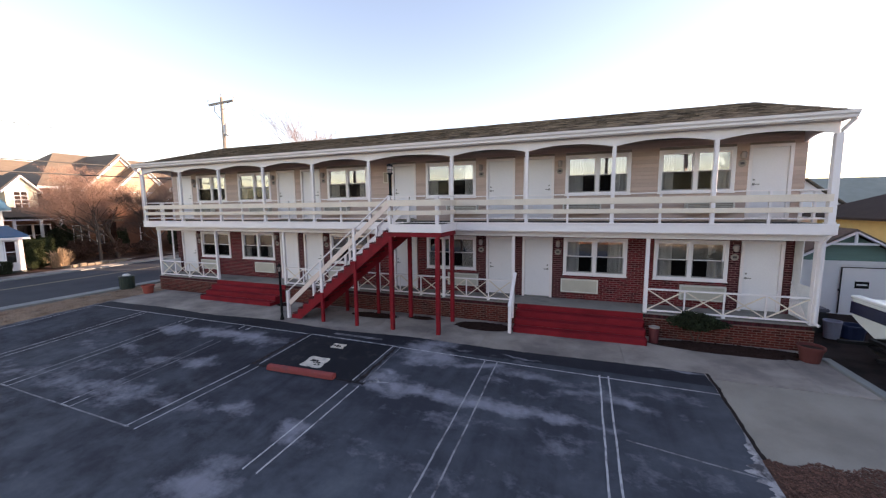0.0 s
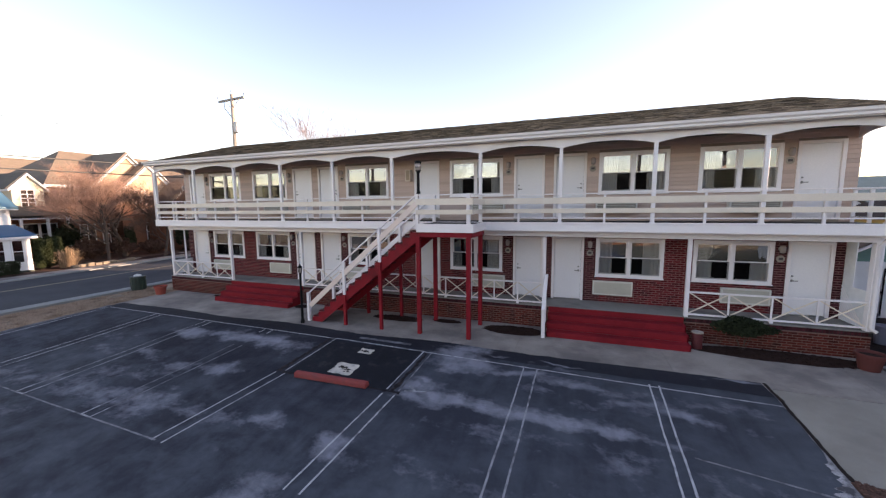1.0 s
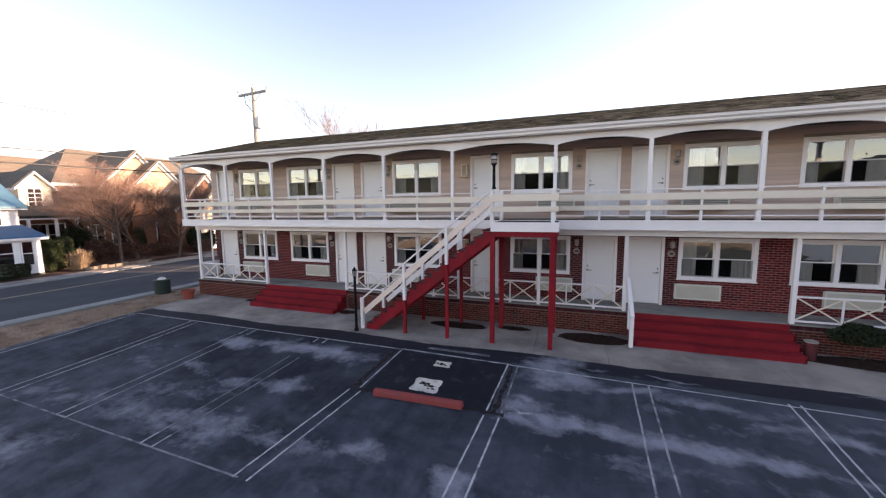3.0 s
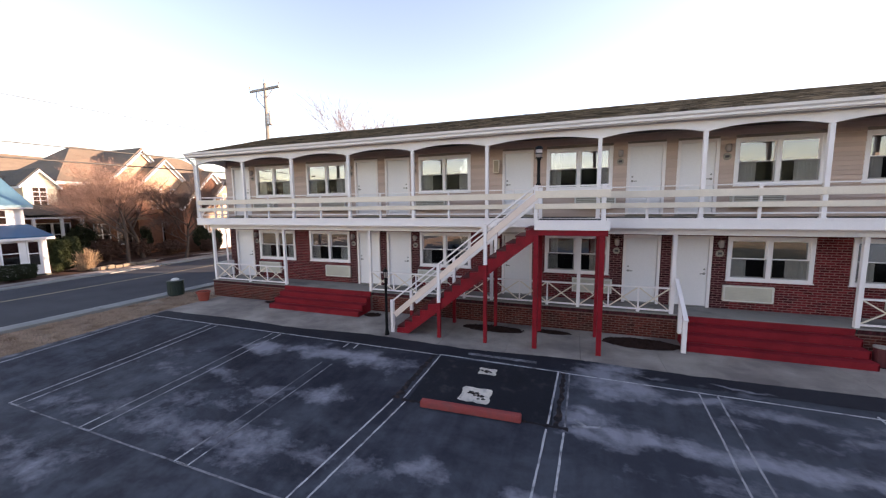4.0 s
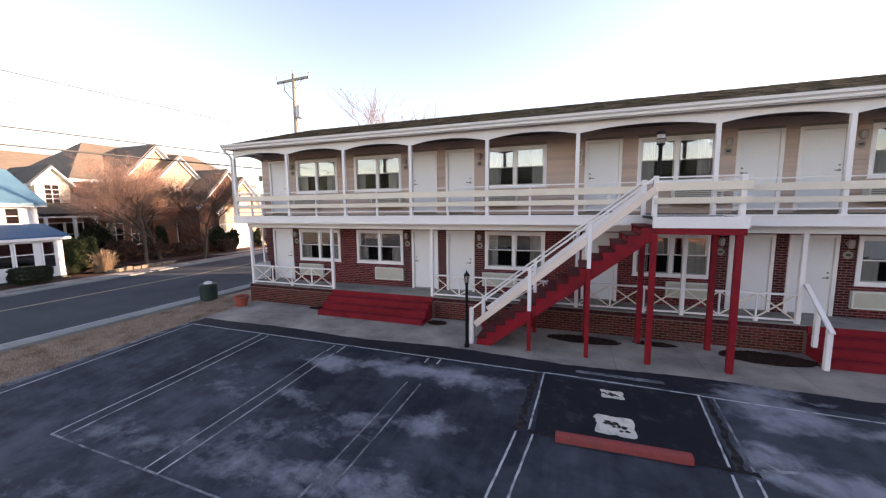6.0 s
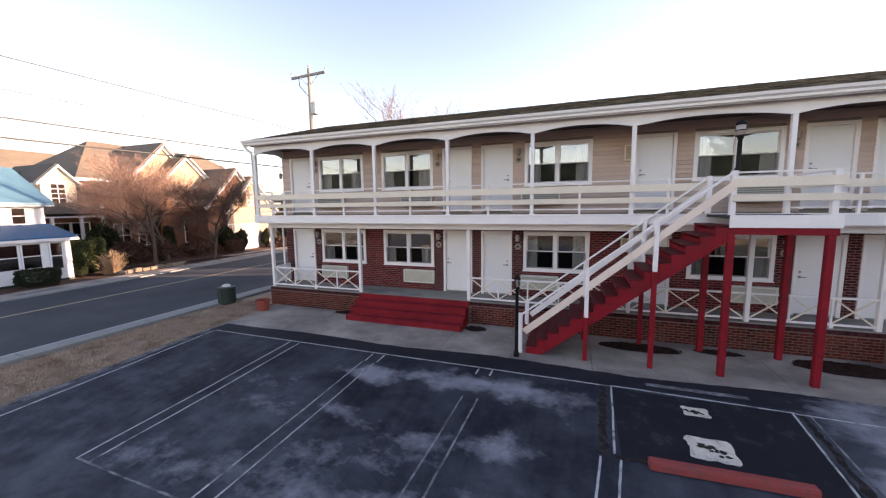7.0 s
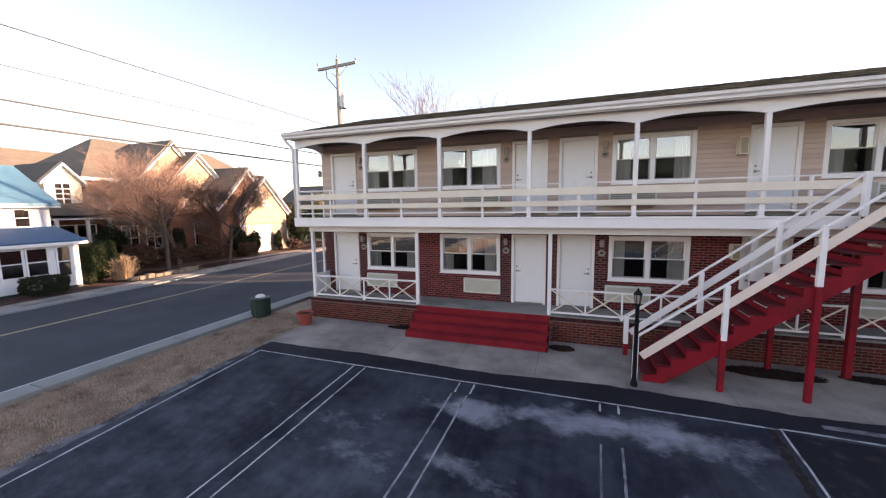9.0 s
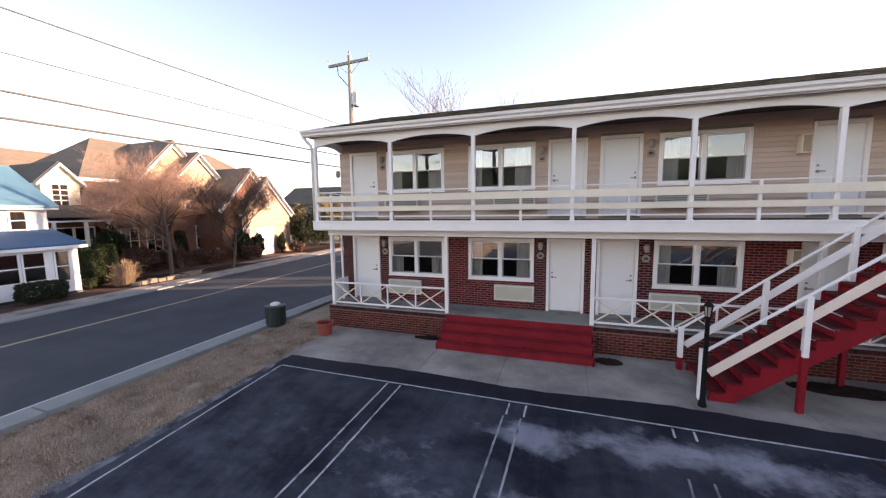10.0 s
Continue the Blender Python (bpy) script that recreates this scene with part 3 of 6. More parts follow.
for xa, ya, xb, yb in ((-4.4, 7.26, -4.2, 7.1), (-4.2, 7.1, -3.95, 7.16), (-4.44, 7.05, -4.2, 7.1)):
    part("stall_line", ground_line(xa, ya, xb, yb, 0.06), M_LINE_WORN, lines)
part("stall_line", ground_line(-4.5, 8.83, -4.56, 7.0), M_LINE_OLD, lines)
part("stall_line", ground_line(-18.5, 9.0, -7.6, 8.93), M_LINE, lines)
part("stall_line", ground_line(-7.6, 8.95, -4.7, 8.88), M_LINE, lines)
part("stall_line", ground_line(-4.7, 8.86, 2.9, 8.66), M_LINE, lines)
part("stall_line", ground_line(-18.52, 9.0, -18.4, 2.0), M_LINE, lines)
part("stall_line", ground_line(-15.9, 4.42, -8.2, 4.25, 0.035), M_LINE_OLD, lines)
part("stall_line", ground_line(0.95, 6.68, 2.82, 6.36, 0.035), M_LINE_OLD, lines)
part("stall_line", ground_line(-6.95, 9.19, -5.25, 9.17, 0.13, 0.022), M_LINE_OLD, lines)

# dark patch of the marked bay, with two faded painted marks
bm = bmesh.new()
sheet(bm, [-7.62, -6.6, -5.6, -4.78], [6.98, 7.8, 8.86], lift=0.005)
structure("bay_patch", bm, M_PATCH, "fresh black asphalt patch in the marked bay", "asphalt patch")
M_MARK = mat("faded_mark_paint", (0.58, 0.52, 0.45), 0.8, 0.2, 5.0, second=(0.3, 0.28, 0.25), sscale=9.0, slo=0.5, shi=0.7)
M_SEAMDARK = mat("bared_asphalt", (0.03, 0.026, 0.024), 0.9, 0.3, 8.0, 0.3, 90, spec=0.2)
rk = random.Random(12)
for (cx, cy, w, d) in ((-6.32, 7.5, 0.66, 0.54), (-6.28, 8.46, 0.42, 0.28)):
    bm = bmesh.new()
    for shape, lift in ((1.0, 0.011),):
        ring = []
        for k in range(36):
            u = 2 * math.pi * k / 36
            q = (abs(math.cos(u)) ** 7 + abs(math.sin(u)) ** 7) ** (-1 / 7) * rk.uniform(0.94, 1.03) * (1.04 - 0.13 * math.cos(2 * u) ** 2)
            x, y = cx + w / 2 * q * math.cos(u), cy + d / 2 * q * math.sin(u)
            ring.append(bm.verts.new((x, y, ground_z(x, y) + lift)))
        hub = bm.verts.new((cx, cy, ground_z(cx, cy) + lift))
        for k in range(36):
            bm.faces.new((ring[k], ring[(k + 1) % 36], hub))
    mark = structure("bay_mark", bm, M_MARK, "pale painted square with flaked dark patches on the asphalt bay", "road marking")
    bm = bmesh.new()
    for _ in range(18):
        fx, fy = cx + w * 0.2 * rk.gauss(0, 0.8), cy + d * 0.2 * rk.gauss(0, 0.8)
        fr = w * rk.uniform(0.035, 0.11)
        ring = [bm.verts.new((fx + fr * rk.uniform(0.6, 1.2) * math.cos(k * 0.7854), fy + fr * 0.8 * rk.uniform(0.6, 1.2) * math.sin(k * 0.7854), ground_z(fx, fy) + 0.0125 + 0.0004 * _)) for k in range(8)]
        bm.faces.new(ring)
    part("flaked_patch", bm, M_SEAMDARK, mark)

# crumbled seams at both sides of the patch
M_SEAM = mat("crumbled_seam", (0.02, 0.016, 0.018), 0.95, 0.4, 6.0, 0.7, 60, second=(0.06, 0.042, 0.038), sscale=9.0, slo=0.5, shi=0.7, spec=0.2)
for xs0, xs1, wid in ((-7.76, -7.9, 0.13), (-4.62, -4.7, 0.08)):
    bm = bmesh.new()
    prev = None
    for i in range(161):
        y = 6.95 + 1.95 * i / 160
        xm = xs1 + (xs0 - xs1) * i / 160
        cur = [bm.verts.new((x, y, ground_z(x, y) + 0.007)) for x in (xm - wid * (0.3 + 1.1 * abs(noise.noise(Vector((y * 5, xs0, 0))))), xm + wid * (0.3 + 1.1 * abs(noise.noise(Vector((y * 5, xs0, 9))))))]
        if prev:
            bm.faces.new((prev[0], prev[1], cur[1], cur[0]))
        prev = cur
    structure("crumbled_seam", bm, M_SEAM, "crumbled dark brown seam beside the asphalt patch", "asphalt seam")

bm = bmesh.new()
prev = None
for i in range(161):
    x = -7.75 + 3.25 * i / 160
    cur = [bm.verts.new((x, y, ground_z(x, y) + 0.0075)) for y in (6.93 - 0.09 * abs(noise.noise(Vector((x * 5, 2.0, 0)))), 6.97 + 0.07 * abs(noise.noise(Vector((x * 5, 7.0, 0)))))]
    if prev:
        bm.faces.new((prev[0], prev[1], cur[1], cur[0]))
    prev = cur
structure("crumbled_seam", bm, M_SEAM, "crumbled dark brown seam along the patch edge", "asphalt seam")

# red concrete wheel stop
ws = thing("wheel_stop", (-6.3, 6.92, ground_z(-6.3, 6.92)), "faded red concrete wheel stop on the asphalt", "wheel stop", turn=2.0)
bm = bmesh.new()
prof = [(-0.09, 0), (-0.08, 0.1), (-0.055, 0.13), (0.055, 0.13), (0.08, 0.1), (0.09, 0)]
ends = [[bm.verts.new((x, y, z)) for y, z in prof] for x in (-0.98, 0.98)]
for i in range(len(prof) - 1):
    bm.faces.new((ends[0][i], ends[0][i + 1], ends[1][i + 1], ends[1][i]))
bm.faces.new(ends[0])
bm.faces.new(ends[1])
bm.faces.new((ends[0][0], ends[0][-1], ends[1][-1], ends[1][0]))
bevelled(bm, 0.012, 2)
part("bar", bm, M_STOP, ws)

# ---- the motel ----
WALL, FRONT, PORCH, DECK, EAVE = 13.03, 11.95, 0.72, 3.38, 5.86
X0, X1, BACK = -19.35, 5.95, 19.0
DOORS = [-18.45, -12.08, -10.75, -6.3, -2.52, -1.21, 5.15]
WINDOWS = [-16.63, -13.92, -8.9, -4.4, 0.64, 3.36]
D_W, D_H, W_W = 0.96, 2.08, 1.9


def openings(floor):
    z0 = PORCH if floor == 0 else DECK + 0.08
    w0, w1 = (1.6, 2.79) if floor == 0 else (4.28, 5.52)
    out = [(x - D_W / 2, x + D_W / 2, z0, z0 + D_H) for x in DOORS] + [(x - W_W / 2, x + W_W / 2, w0, w1) for x in WINDOWS]
    return sorted(out)


def wall_boxes(x0, x1, z0, z1, holes, y0, y1):
    """The solid boxes of a wall with holes, column by column."""
    xs = sorted({x0, x1, *(h[0] for h in holes), *(h[1] for h in holes)})
    out = []
    for a, b in zip(xs, xs[1:]):
        mid = (a + b) / 2
        cuts = sorted((h[2], h[3]) for h in holes if h[0] < mid < h[1])
        z = z0
        for c0, c1 in cuts:
            if c0 > z:
                out.append((a, b, y0, y1, z, c0))
            z = c1
        if z < z1:
            out.append((a, b, y0, y1, z, z1))
    return out


lower, upper = openings(0), openings(1)
wall_lower = structure("wall_lower", boxes(*wall_boxes(X0, X1, PORCH - 0.02, 3.1, lower, WALL + 0.003, WALL + 0.2)), M_MORTAR, "dark red brick ground floor wall of the motel", "wall")
wall_upper = structure("wall_upper", boxes(*wall_boxes(X0, X1, DECK, EAVE + 0.04, upper, WALL + 0.02, WALL + 0.2)), M_BACKER, "tan vinyl siding upper wall of the motel", "wall")
structure("wall_end_west", boxes((X0, X0 + 0.2, WALL + 0.2, BACK, 0, EAVE)), M_BRICKI, "brick end wall of the motel", "wall")
structure("wall_end_east", boxes((X1 - 0.2, X1, WALL + 0.2, BACK, 0, EAVE)), M_BRICKI, "brick end wall of the motel", "wall")
structure("wall_back", boxes((X0, X1, BACK, BACK + 0.2, 0, EAVE)), M_BACKER, "plain back wall of the motel", "wall")
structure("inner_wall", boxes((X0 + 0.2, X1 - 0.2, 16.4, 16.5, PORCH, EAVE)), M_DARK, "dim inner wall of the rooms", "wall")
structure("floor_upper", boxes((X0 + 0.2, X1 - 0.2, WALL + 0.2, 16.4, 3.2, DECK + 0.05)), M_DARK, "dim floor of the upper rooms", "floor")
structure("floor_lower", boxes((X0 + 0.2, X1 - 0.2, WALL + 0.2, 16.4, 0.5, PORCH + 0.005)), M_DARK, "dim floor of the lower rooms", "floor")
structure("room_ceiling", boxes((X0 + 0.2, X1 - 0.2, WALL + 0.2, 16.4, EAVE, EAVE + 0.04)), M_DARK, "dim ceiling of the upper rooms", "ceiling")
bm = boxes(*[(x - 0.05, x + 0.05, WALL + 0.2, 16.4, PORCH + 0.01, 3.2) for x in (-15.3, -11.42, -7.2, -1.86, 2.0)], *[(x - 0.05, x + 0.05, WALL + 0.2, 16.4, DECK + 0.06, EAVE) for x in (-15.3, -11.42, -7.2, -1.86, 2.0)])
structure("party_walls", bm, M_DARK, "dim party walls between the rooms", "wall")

# porch slab on a brick base
porch = structure("porch_floor", bevelled(boxes((-19.26, 5.99, FRONT - 0.012, WALL + 0.012, PORCH - 0.035, PORCH)), 0.01), M_CONC_FLOOR, "worn grey concrete porch floor", "porch floor")
base_wall = structure("porch_base", boxes((-19.24, 5.97, FRONT + 0.003, WALL, -0.1, PORCH - 0.036)), M_MORTAR2, "low red brick wall under the porch", "wall")

# deck of the upper gallery
deck = structure("gallery_deck", boxes((X0 - 0.05, X1 + 0.05, 11.62, WALL + 0.02, DECK - 0.12, DECK)), M_DECK, "dark boarded deck of the upper gallery", "deck")
structure("gallery_fascia", bevelled(boxes((X0 - 0.07, X1 + 0.07, 11.57, 11.62, 3.12, DECK + 0.012), (X0 - 0.075, X1 + 0.075, 11.555, 11.57, DECK - 0.03, DECK + 0.016)), 0.004), M_WHITE, "white painted fascia board of the gallery", "fascia")
structure("gallery_soffit", boxes((X0 - 0.05, X1 + 0.05, 11.62, WALL + 0.01, 3.1, 3.13)), M_TRIM, "white boarded soffit under the gallery", "soffit")
structure("porch_beam", bevelled(boxes((-19.15, 6.0, 11.93, 12.07, 2.93, 3.1)), 0.005), M_WHITE, "white painted beam over the porch posts", "beam")

# roof
RIDGE_Y, RIDGE_Z, EAVE_Y, EAVE_Z = 16.0, 7.4, 11.42, 6.03
bm = bmesh.new()
ex0, ex1, rx0, rx1 = X0 - 0.16, X1 + 0.08, X0 + 0.15, X1 - 0.25
pts = [(ex0, EAVE_Y, EAVE_Z), (ex1, EAVE_Y, EAVE_Z), (rx1, RIDGE_Y, RIDGE_Z), (rx0, RIDGE_Y, RIDGE_Z), (ex0, 20.58, EAVE_Z), (ex1, 20.58, EAVE_Z)]
top = [bm.verts.new(p) for p in pts]
low = [bm.verts.new((p[0], p[1], p[2] - 0.1)) for p in pts]
bm.faces.new((top[0], top[1], top[2], top[3]))
bm.faces.new((top[3], top[2], top[5], top[4]))
bm.faces.new((low[0], low[3], low[2], low[1]))
bm.faces.new((low[3], low[4], low[5], low[2]))
for a, b in ((0, 1), (1, 2), (2, 5), (5, 4), (4, 3), (3, 0)):
    bm.faces.new((top[a], top[b], low[b], low[a]))
roof = structure("roof", bm, M_SHINGLE, "low gable roof with tan and brown asphalt shingles", "roof")
structure("gallery_ceiling", boxes((X0 - 0.12, X1 + 0.07, 11.5, WALL + 0.02, EAVE, EAVE + 0.03)), M_CEIL, "dark brown boarded ceiling over the gallery", "ceiling")
bm = bmesh.new()
for x in (X0 - 0.06, X1 + 0.06):
    v = [bm.verts.new(p) for p in ((x, 11.55, EAVE), (x, 20.4, EAVE), (x, RIDGE_Y, RIDGE_Z - 0.1))]
    bm.faces.new(v)
gable = part("gable_infill", bm, M_SIDING)
gable.modifiers.new("thick", "SOLIDIFY").thickness = 0.05
tagged(gable, "tan siding in the gable ends", "gable", kind="structure")
# gutter with a rolled lip, and its fascia
bm = bmesh.new()
gp = [(11.42, 5.97), (11.42, 5.862), (11.352, 5.862), (11.345, 5.915), (11.325, 5.935), (11.297, 5.955), (11.29, 6.0), (11.28, 6.005), (11.28, 6.018), (11.315, 6.018), (11.318, 5.965), (11.36, 5.93), (11.362, 5.88), (11.405, 5.88), (11.405, 5.97)]
rows_ = [[bm.verts.new((x, y, z)) for y, z in gp] for x in (X0 - 0.17, X1 + 0.1)]
for i in range(len(gp)):
    j = (i + 1) % len(gp)
    bm.faces.new((rows_[0][i], rows_[0][j], rows_[1][j], rows_[1][i]))
bm.faces.new(rows_[0])
bm.faces.new(rows_[1])
structure("gutter", bm, M_TRIM, "white metal gutter along the eave", "gutter")
structure("eave_fascia", boxes((X0 - 0.15, X1 + 0.08, 11.42, 11.5, 5.84, 6.0)), M_TRIM, "white fascia board behind the gutter", "fascia")

# arched beam over the gallery posts
POSTS = [-19.28, -16.78, -14.4, -11.95, -9.5, -7.03, -3.88, -1.44, 1.0, 3.44, 5.88]
POST_Y = 11.65


def arch_beam(bm, p0, p1, thick, spring, crown, top_z, n=14):
    """A board from p0 to p1 whose lower edge is a shallow arch."""
    p0, p1 = Vector((*p0, 0)), Vector((*p1, 0))
    d = (p1 - p0).normalized()
    s = Vector((-d.y, d.x, 0)) * thick / 2
    prev = None
    for i in range(n + 1):
        u = i / n
        z = spring + (crown - spring) * (1 - abs(2 * u - 1) ** 2.2)
        p = p0.lerp(p1, u)
        cur = [bm.verts.new((q.x, q.y, zz)) for q in (p - s, p + s) for zz in (z, top_z)]
        if prev:
            for a, b in ((0, 1), (1, 3), (3, 2), (2, 0)):
                bm.faces.new((prev[a], prev[b], cur[b], cur[a]))
        else:
            bm.faces.new((cur[0], cur[1], cur[3], cur[2]))
        prev = cur
    bm.faces.new((prev[0], prev[2], prev[3], prev[1]))


arches = tagged(new("arched_beam"), "white boards with shallow arches between the gallery posts", "beam", kind="structure")
for a, b in zip(POSTS, POSTS[1:]):
    bm = bmesh.new()
    arch_beam(bm, (a, POST_Y), (b, POST_Y), 0.05, 5.55, 5.69, EAVE)
    part("arch", bm, M_WHITE, arches)
for x in (POSTS[0], POSTS[-1]):
    bm = bmesh.new()
    arch_beam(bm, (x, POST_Y + 0.05), (x, WALL), 0.05, 5.56, 5.69, EAVE)
    part("arch", bm, M_WHITE, arches)


def post(x, y, z0, z1, w, name, label, group):
    root = thing(name, (x, y, z0), label, "post", group)
    part("shaft", bevelled(boxes((-w / 2, w / 2, -w / 2, w / 2, 0, z1 - z0)), 0.006), M_WHITE, root)
    if name == "gallery_post":
        part("foot", bevelled(boxes((-w * 0.62, w * 0.62, -w * 0.62, w * 0.62, 0.0, 0.03)), 0.004), M_WHITE, root)
    return root


for x in POSTS:
    post(x, POST_Y, DECK + 0.016 if x in (POSTS[0], POSTS[-1]) else DECK, 5.56, 0.15 if x == POSTS[-1] else 0.1, "gallery_post", "slim white painted wooden post on the gallery edge", "gallery posts")
LOWER_POSTS = [-19.07, -15.28, -11.41, -6.95, -4.32, -1.88, 2.03, 5.92]
for x in LOWER_POSTS:
    post(x, 12.0, PORCH, 2.93, 0.16 if x == 5.92 else 0.1, "porch_post", "white painted wooden post on the porch floor", "porch posts")

# white lattice end panels on the porch
M_LATTICE = mat("lattice_panel", (0.7, 0.7, 0.71), 0.6, 0.1, 6.0)


# ---- openings ----
def window(i, x, floor):
    z0, z1 = (1.6, 2.79) if floor == 0 else (4.28, 5.52)
    w, h = W_W, z1 - z0
    root = thing(f"window_{i}", (x, WALL, z0), "white vinyl double window with curtains behind" if floor == 0 else "white vinyl double window on the gallery, curtains behind", "window", kind="structure")
    fr = []
    f = 0.07
    fr += [(-w / 2 - 0.03, -w / 2 + f, -0.03, 0.09, -0.03, h + 0.03), (w / 2 - f, w / 2 + 0.03, -0.03, 0.09, -0.03, h + 0.03)]
    fr += [(-w / 2 + f, w / 2 - f, -0.03, 0.09, h - f, h + 0.03), (-w / 2 + f, w / 2 - f, -0.03, 0.09, -0.03, f * 0.8)]
    fr += [(-0.055, 0.055, -0.025, 0.09, f * 0.8, h - f)]
    part("window_frame", bevelled(boxes(*fr), 0.006), M_VINYL, root)
    part("window_sill", bevelled(boxes((-w / 2 - 0.05, w / 2 + 0.05, -0.055, 0.01, -0.055, -0.028)), 0.004), M_VINYL, root)
    half = h / 2
    for sx in (-1, 1):
        a, b = (0.055, w / 2 - f) if sx > 0 else (-w / 2 + f, -0.055)
        for lo, hi, y, nm in ((f * 0.8, half + 0.015, 0.03, "lower_sash"), (half - 0.015, h - f, 0.052, "upper_sash")):
            s = 0.032
            sb = boxes((a, a + s, y - 0.018, y + 0.018, lo, hi), (b - s, b, y - 0.018, y + 0.018, lo, hi), (a + s, b - s, y - 0.018, y + 0.018, lo, lo + s), (a + s, b - s, y - 0.018, y + 0.018, hi - s, hi))
            sash = part(nm, sb, M_VINYL, root)
            gl = part("pane", boxes((a + s, b - s, y - 0.003, y + 0.003, lo + s, hi - s)), M_GLASS if nm == "upper_sash" else M_GLASS_LOW, sash)
            gl.visible_shadow = False
        sc = part("insect_screen", boxes((a, b, 0.002, 0.004, f * 0.8, half)), M_SCREEN, root)
        sc.visible_shadow = False
    # drawn-back curtains
    rc = random.Random(i * 7 + floor)
    for sx in (-1, 1):
        bm = bmesh.new()
        n, wd = 30, 0.38 + 0.2 * rc.random()
        prev = None
        for k in range(n + 1):
            u = k / n
            xx = sx * (w / 2 + 0.02 - wd * u)
            yy = 0.125 + 0.03 * math.sin(u * (30 + 8 * rc.random()))
            cur = [bm.verts.new((xx, yy, z)) for z in (-0.15, h + 0.05)]
            if prev:
                bm.faces.new((prev[0], prev[1], cur[1], cur[0]))
            prev = cur
        c = part("curtain", bm, M_CURTAIN, root, "grey-white drawn curtain", smooth=True)
    return root


def door(i, x, floor, handle):
    z0 = PORCH if floor == 0 else DECK + 0.08
    root = thing(f"door_{i}", (x, WALL, z0), "closed white steel door with white casing", "door", kind="structure")
    w, h = D_W, D_H
    c = 0.055
    part("casing", bevelled(boxes((-w / 2 - 0.03, -w / 2 + c, -0.035, 0.14, 0, h + 0.03), (w / 2 - c, w / 2 + 0.03, -0.035, 0.14, 0, h + 0.03), (-w / 2 + c, w / 2 - c, -0.035, 0.14, h - c, h + 0.03)), 0.006), M_TRIM, root)
    leaf = part("door_leaf", bevelled(boxes((-w / 2 + c + 0.004, w / 2 - c - 0.004, 0.02, 0.065, 0.035, h - c - 0.004)), 0.004), M_DOOR, root)
    part("threshold", bevelled(boxes((-w / 2 + c, w / 2 - c, -0.03, 0.14, 0.0, 0.03)), 0.005), M_STEEL, root, "worn metal threshold")
    bm = bmesh.new()
    hx = handle * (w / 2 - 0.13)
    lathe(bm, [(0.036, 0), (0.036, 0.01), (0.014, 0.016), (0.014, 0.045)], 12)
    bmesh.ops.rotate(bm, verts=bm.verts[:], matrix=Matrix.Rotation(radians(90), 3, "X"))
    bmesh.ops.translate(bm, verts=bm.verts[:], vec=(hx, 0.02, 1.0))
    box(bm, hx - 0.01 if handle < 0 else hx - 0.12, hx + 0.12 if handle < 0 else hx + 0.01, -0.036, -0.018, 0.985, 1.012)
    part("door_handle", bm, M_STEEL, leaf, "brushed metal lever handle", smooth=False)
    bm = bmesh.new()
    lathe(bm, [(0.026, 0), (0.026, 0.012), (0.016, 0.02)], 12)
    bmesh.ops.rotate(bm, verts=bm.verts[:], matrix=Matrix.Rotation(radians(90), 3, "X"))
    bmesh.ops.translate(bm, verts=bm.verts[:], vec=(hx, 0.02, 1.13))
    part("deadbolt", bm, M_STEEL, leaf, "brushed metal deadbolt")
    return root


HANDLES = [1, -1, 1, -1, -1, 1, -1]
k = 1
for fl in (0, 1):
    for x, hnd in zip(DOORS, HANDLES):
        door(k, x, fl, hnd)
        k += 1
k = 1
for fl in (0, 1):
    for x in WINDOWS:
        window(k, x, fl)
        k += 1


# ---- red steps onto the porch ----
def red_steps(xa, xb):
    root = thing("porch_steps", ((xa + xb) / 2, FRONT, 0), "wide red painted wooden steps up to the porch", "steps", "porch steps")
    h = (xb - xa) / 2
    for i in range(3):
        z = 0.54 - 0.18 * i
        y1 = -0.055 - 0.28 * i
        part("tread", bevelled(boxes((-h, h, y1 - 0.287, y1 - 0.01 if i else y1, z - 0.02, z)), 0.008), M_REDSTEP, root)
        part("riser", boxes((-h + 0.01, h - 0.01, y1 - 0.285, y1 - 0.265, z - 0.18 if i < 2 else 0, z - 0.021)), M_REDSTEP, root)
    part("riser", boxes((-h + 0.01, h - 0.01, -0.062, -0.002, 0.545, 0.708)), M_REDSTEP, root)
    for s in (-1, 1):
        bm = bmesh.new()
        prof = [(-0.08, 0), (-0.9, 0), (-0.9, 0.14), (-0.62, 0.14), (-0.62, 0.32), (-0.34, 0.32), (-0.34, 0.5), (-0.08, 0.5)]
        sides = [[bm.verts.new((s * (h - 0.02) + d, y, z)) for y, z in prof] for d in (-0.015, 0.015)]
        for i in range(len(prof)):
            j = (i + 1) % len(prof)
            bm.faces.new((sides[0][i], sides[0][j], sides[1][j], sides[1][i]))
        bm.faces.new(sides[0])
        bm.faces.new(sides[1])
        part("stringer", bm, M_REDSTEP, root)
    return root


red_steps(-15.3, -11.38)
red_steps(-1.72, 1.98)
# hand rail beside the right-hand steps
hr = thing("step_handrail", (-1.8, 10.95, 0), "white painted wooden handrail beside the red steps", "handrail")
part("post", bevelled(boxes((-0.05, 0.05, -0.05, 0.05, 0, 0.92)), 0.006), M_WHITE, hr)
part("post", bevelled(boxes((-0.045, 0.045, 0.42, 0.51, 0.36, 1.3)), 0.006), M_WHITE, hr)
bm = bmesh.new()
beam(bm, (0, -0.1, 0.86), (0, 1.0, 1.72), 0.1, 0.045)
part("rail", bevelled(bm, 0.005), M_WHITE, hr)


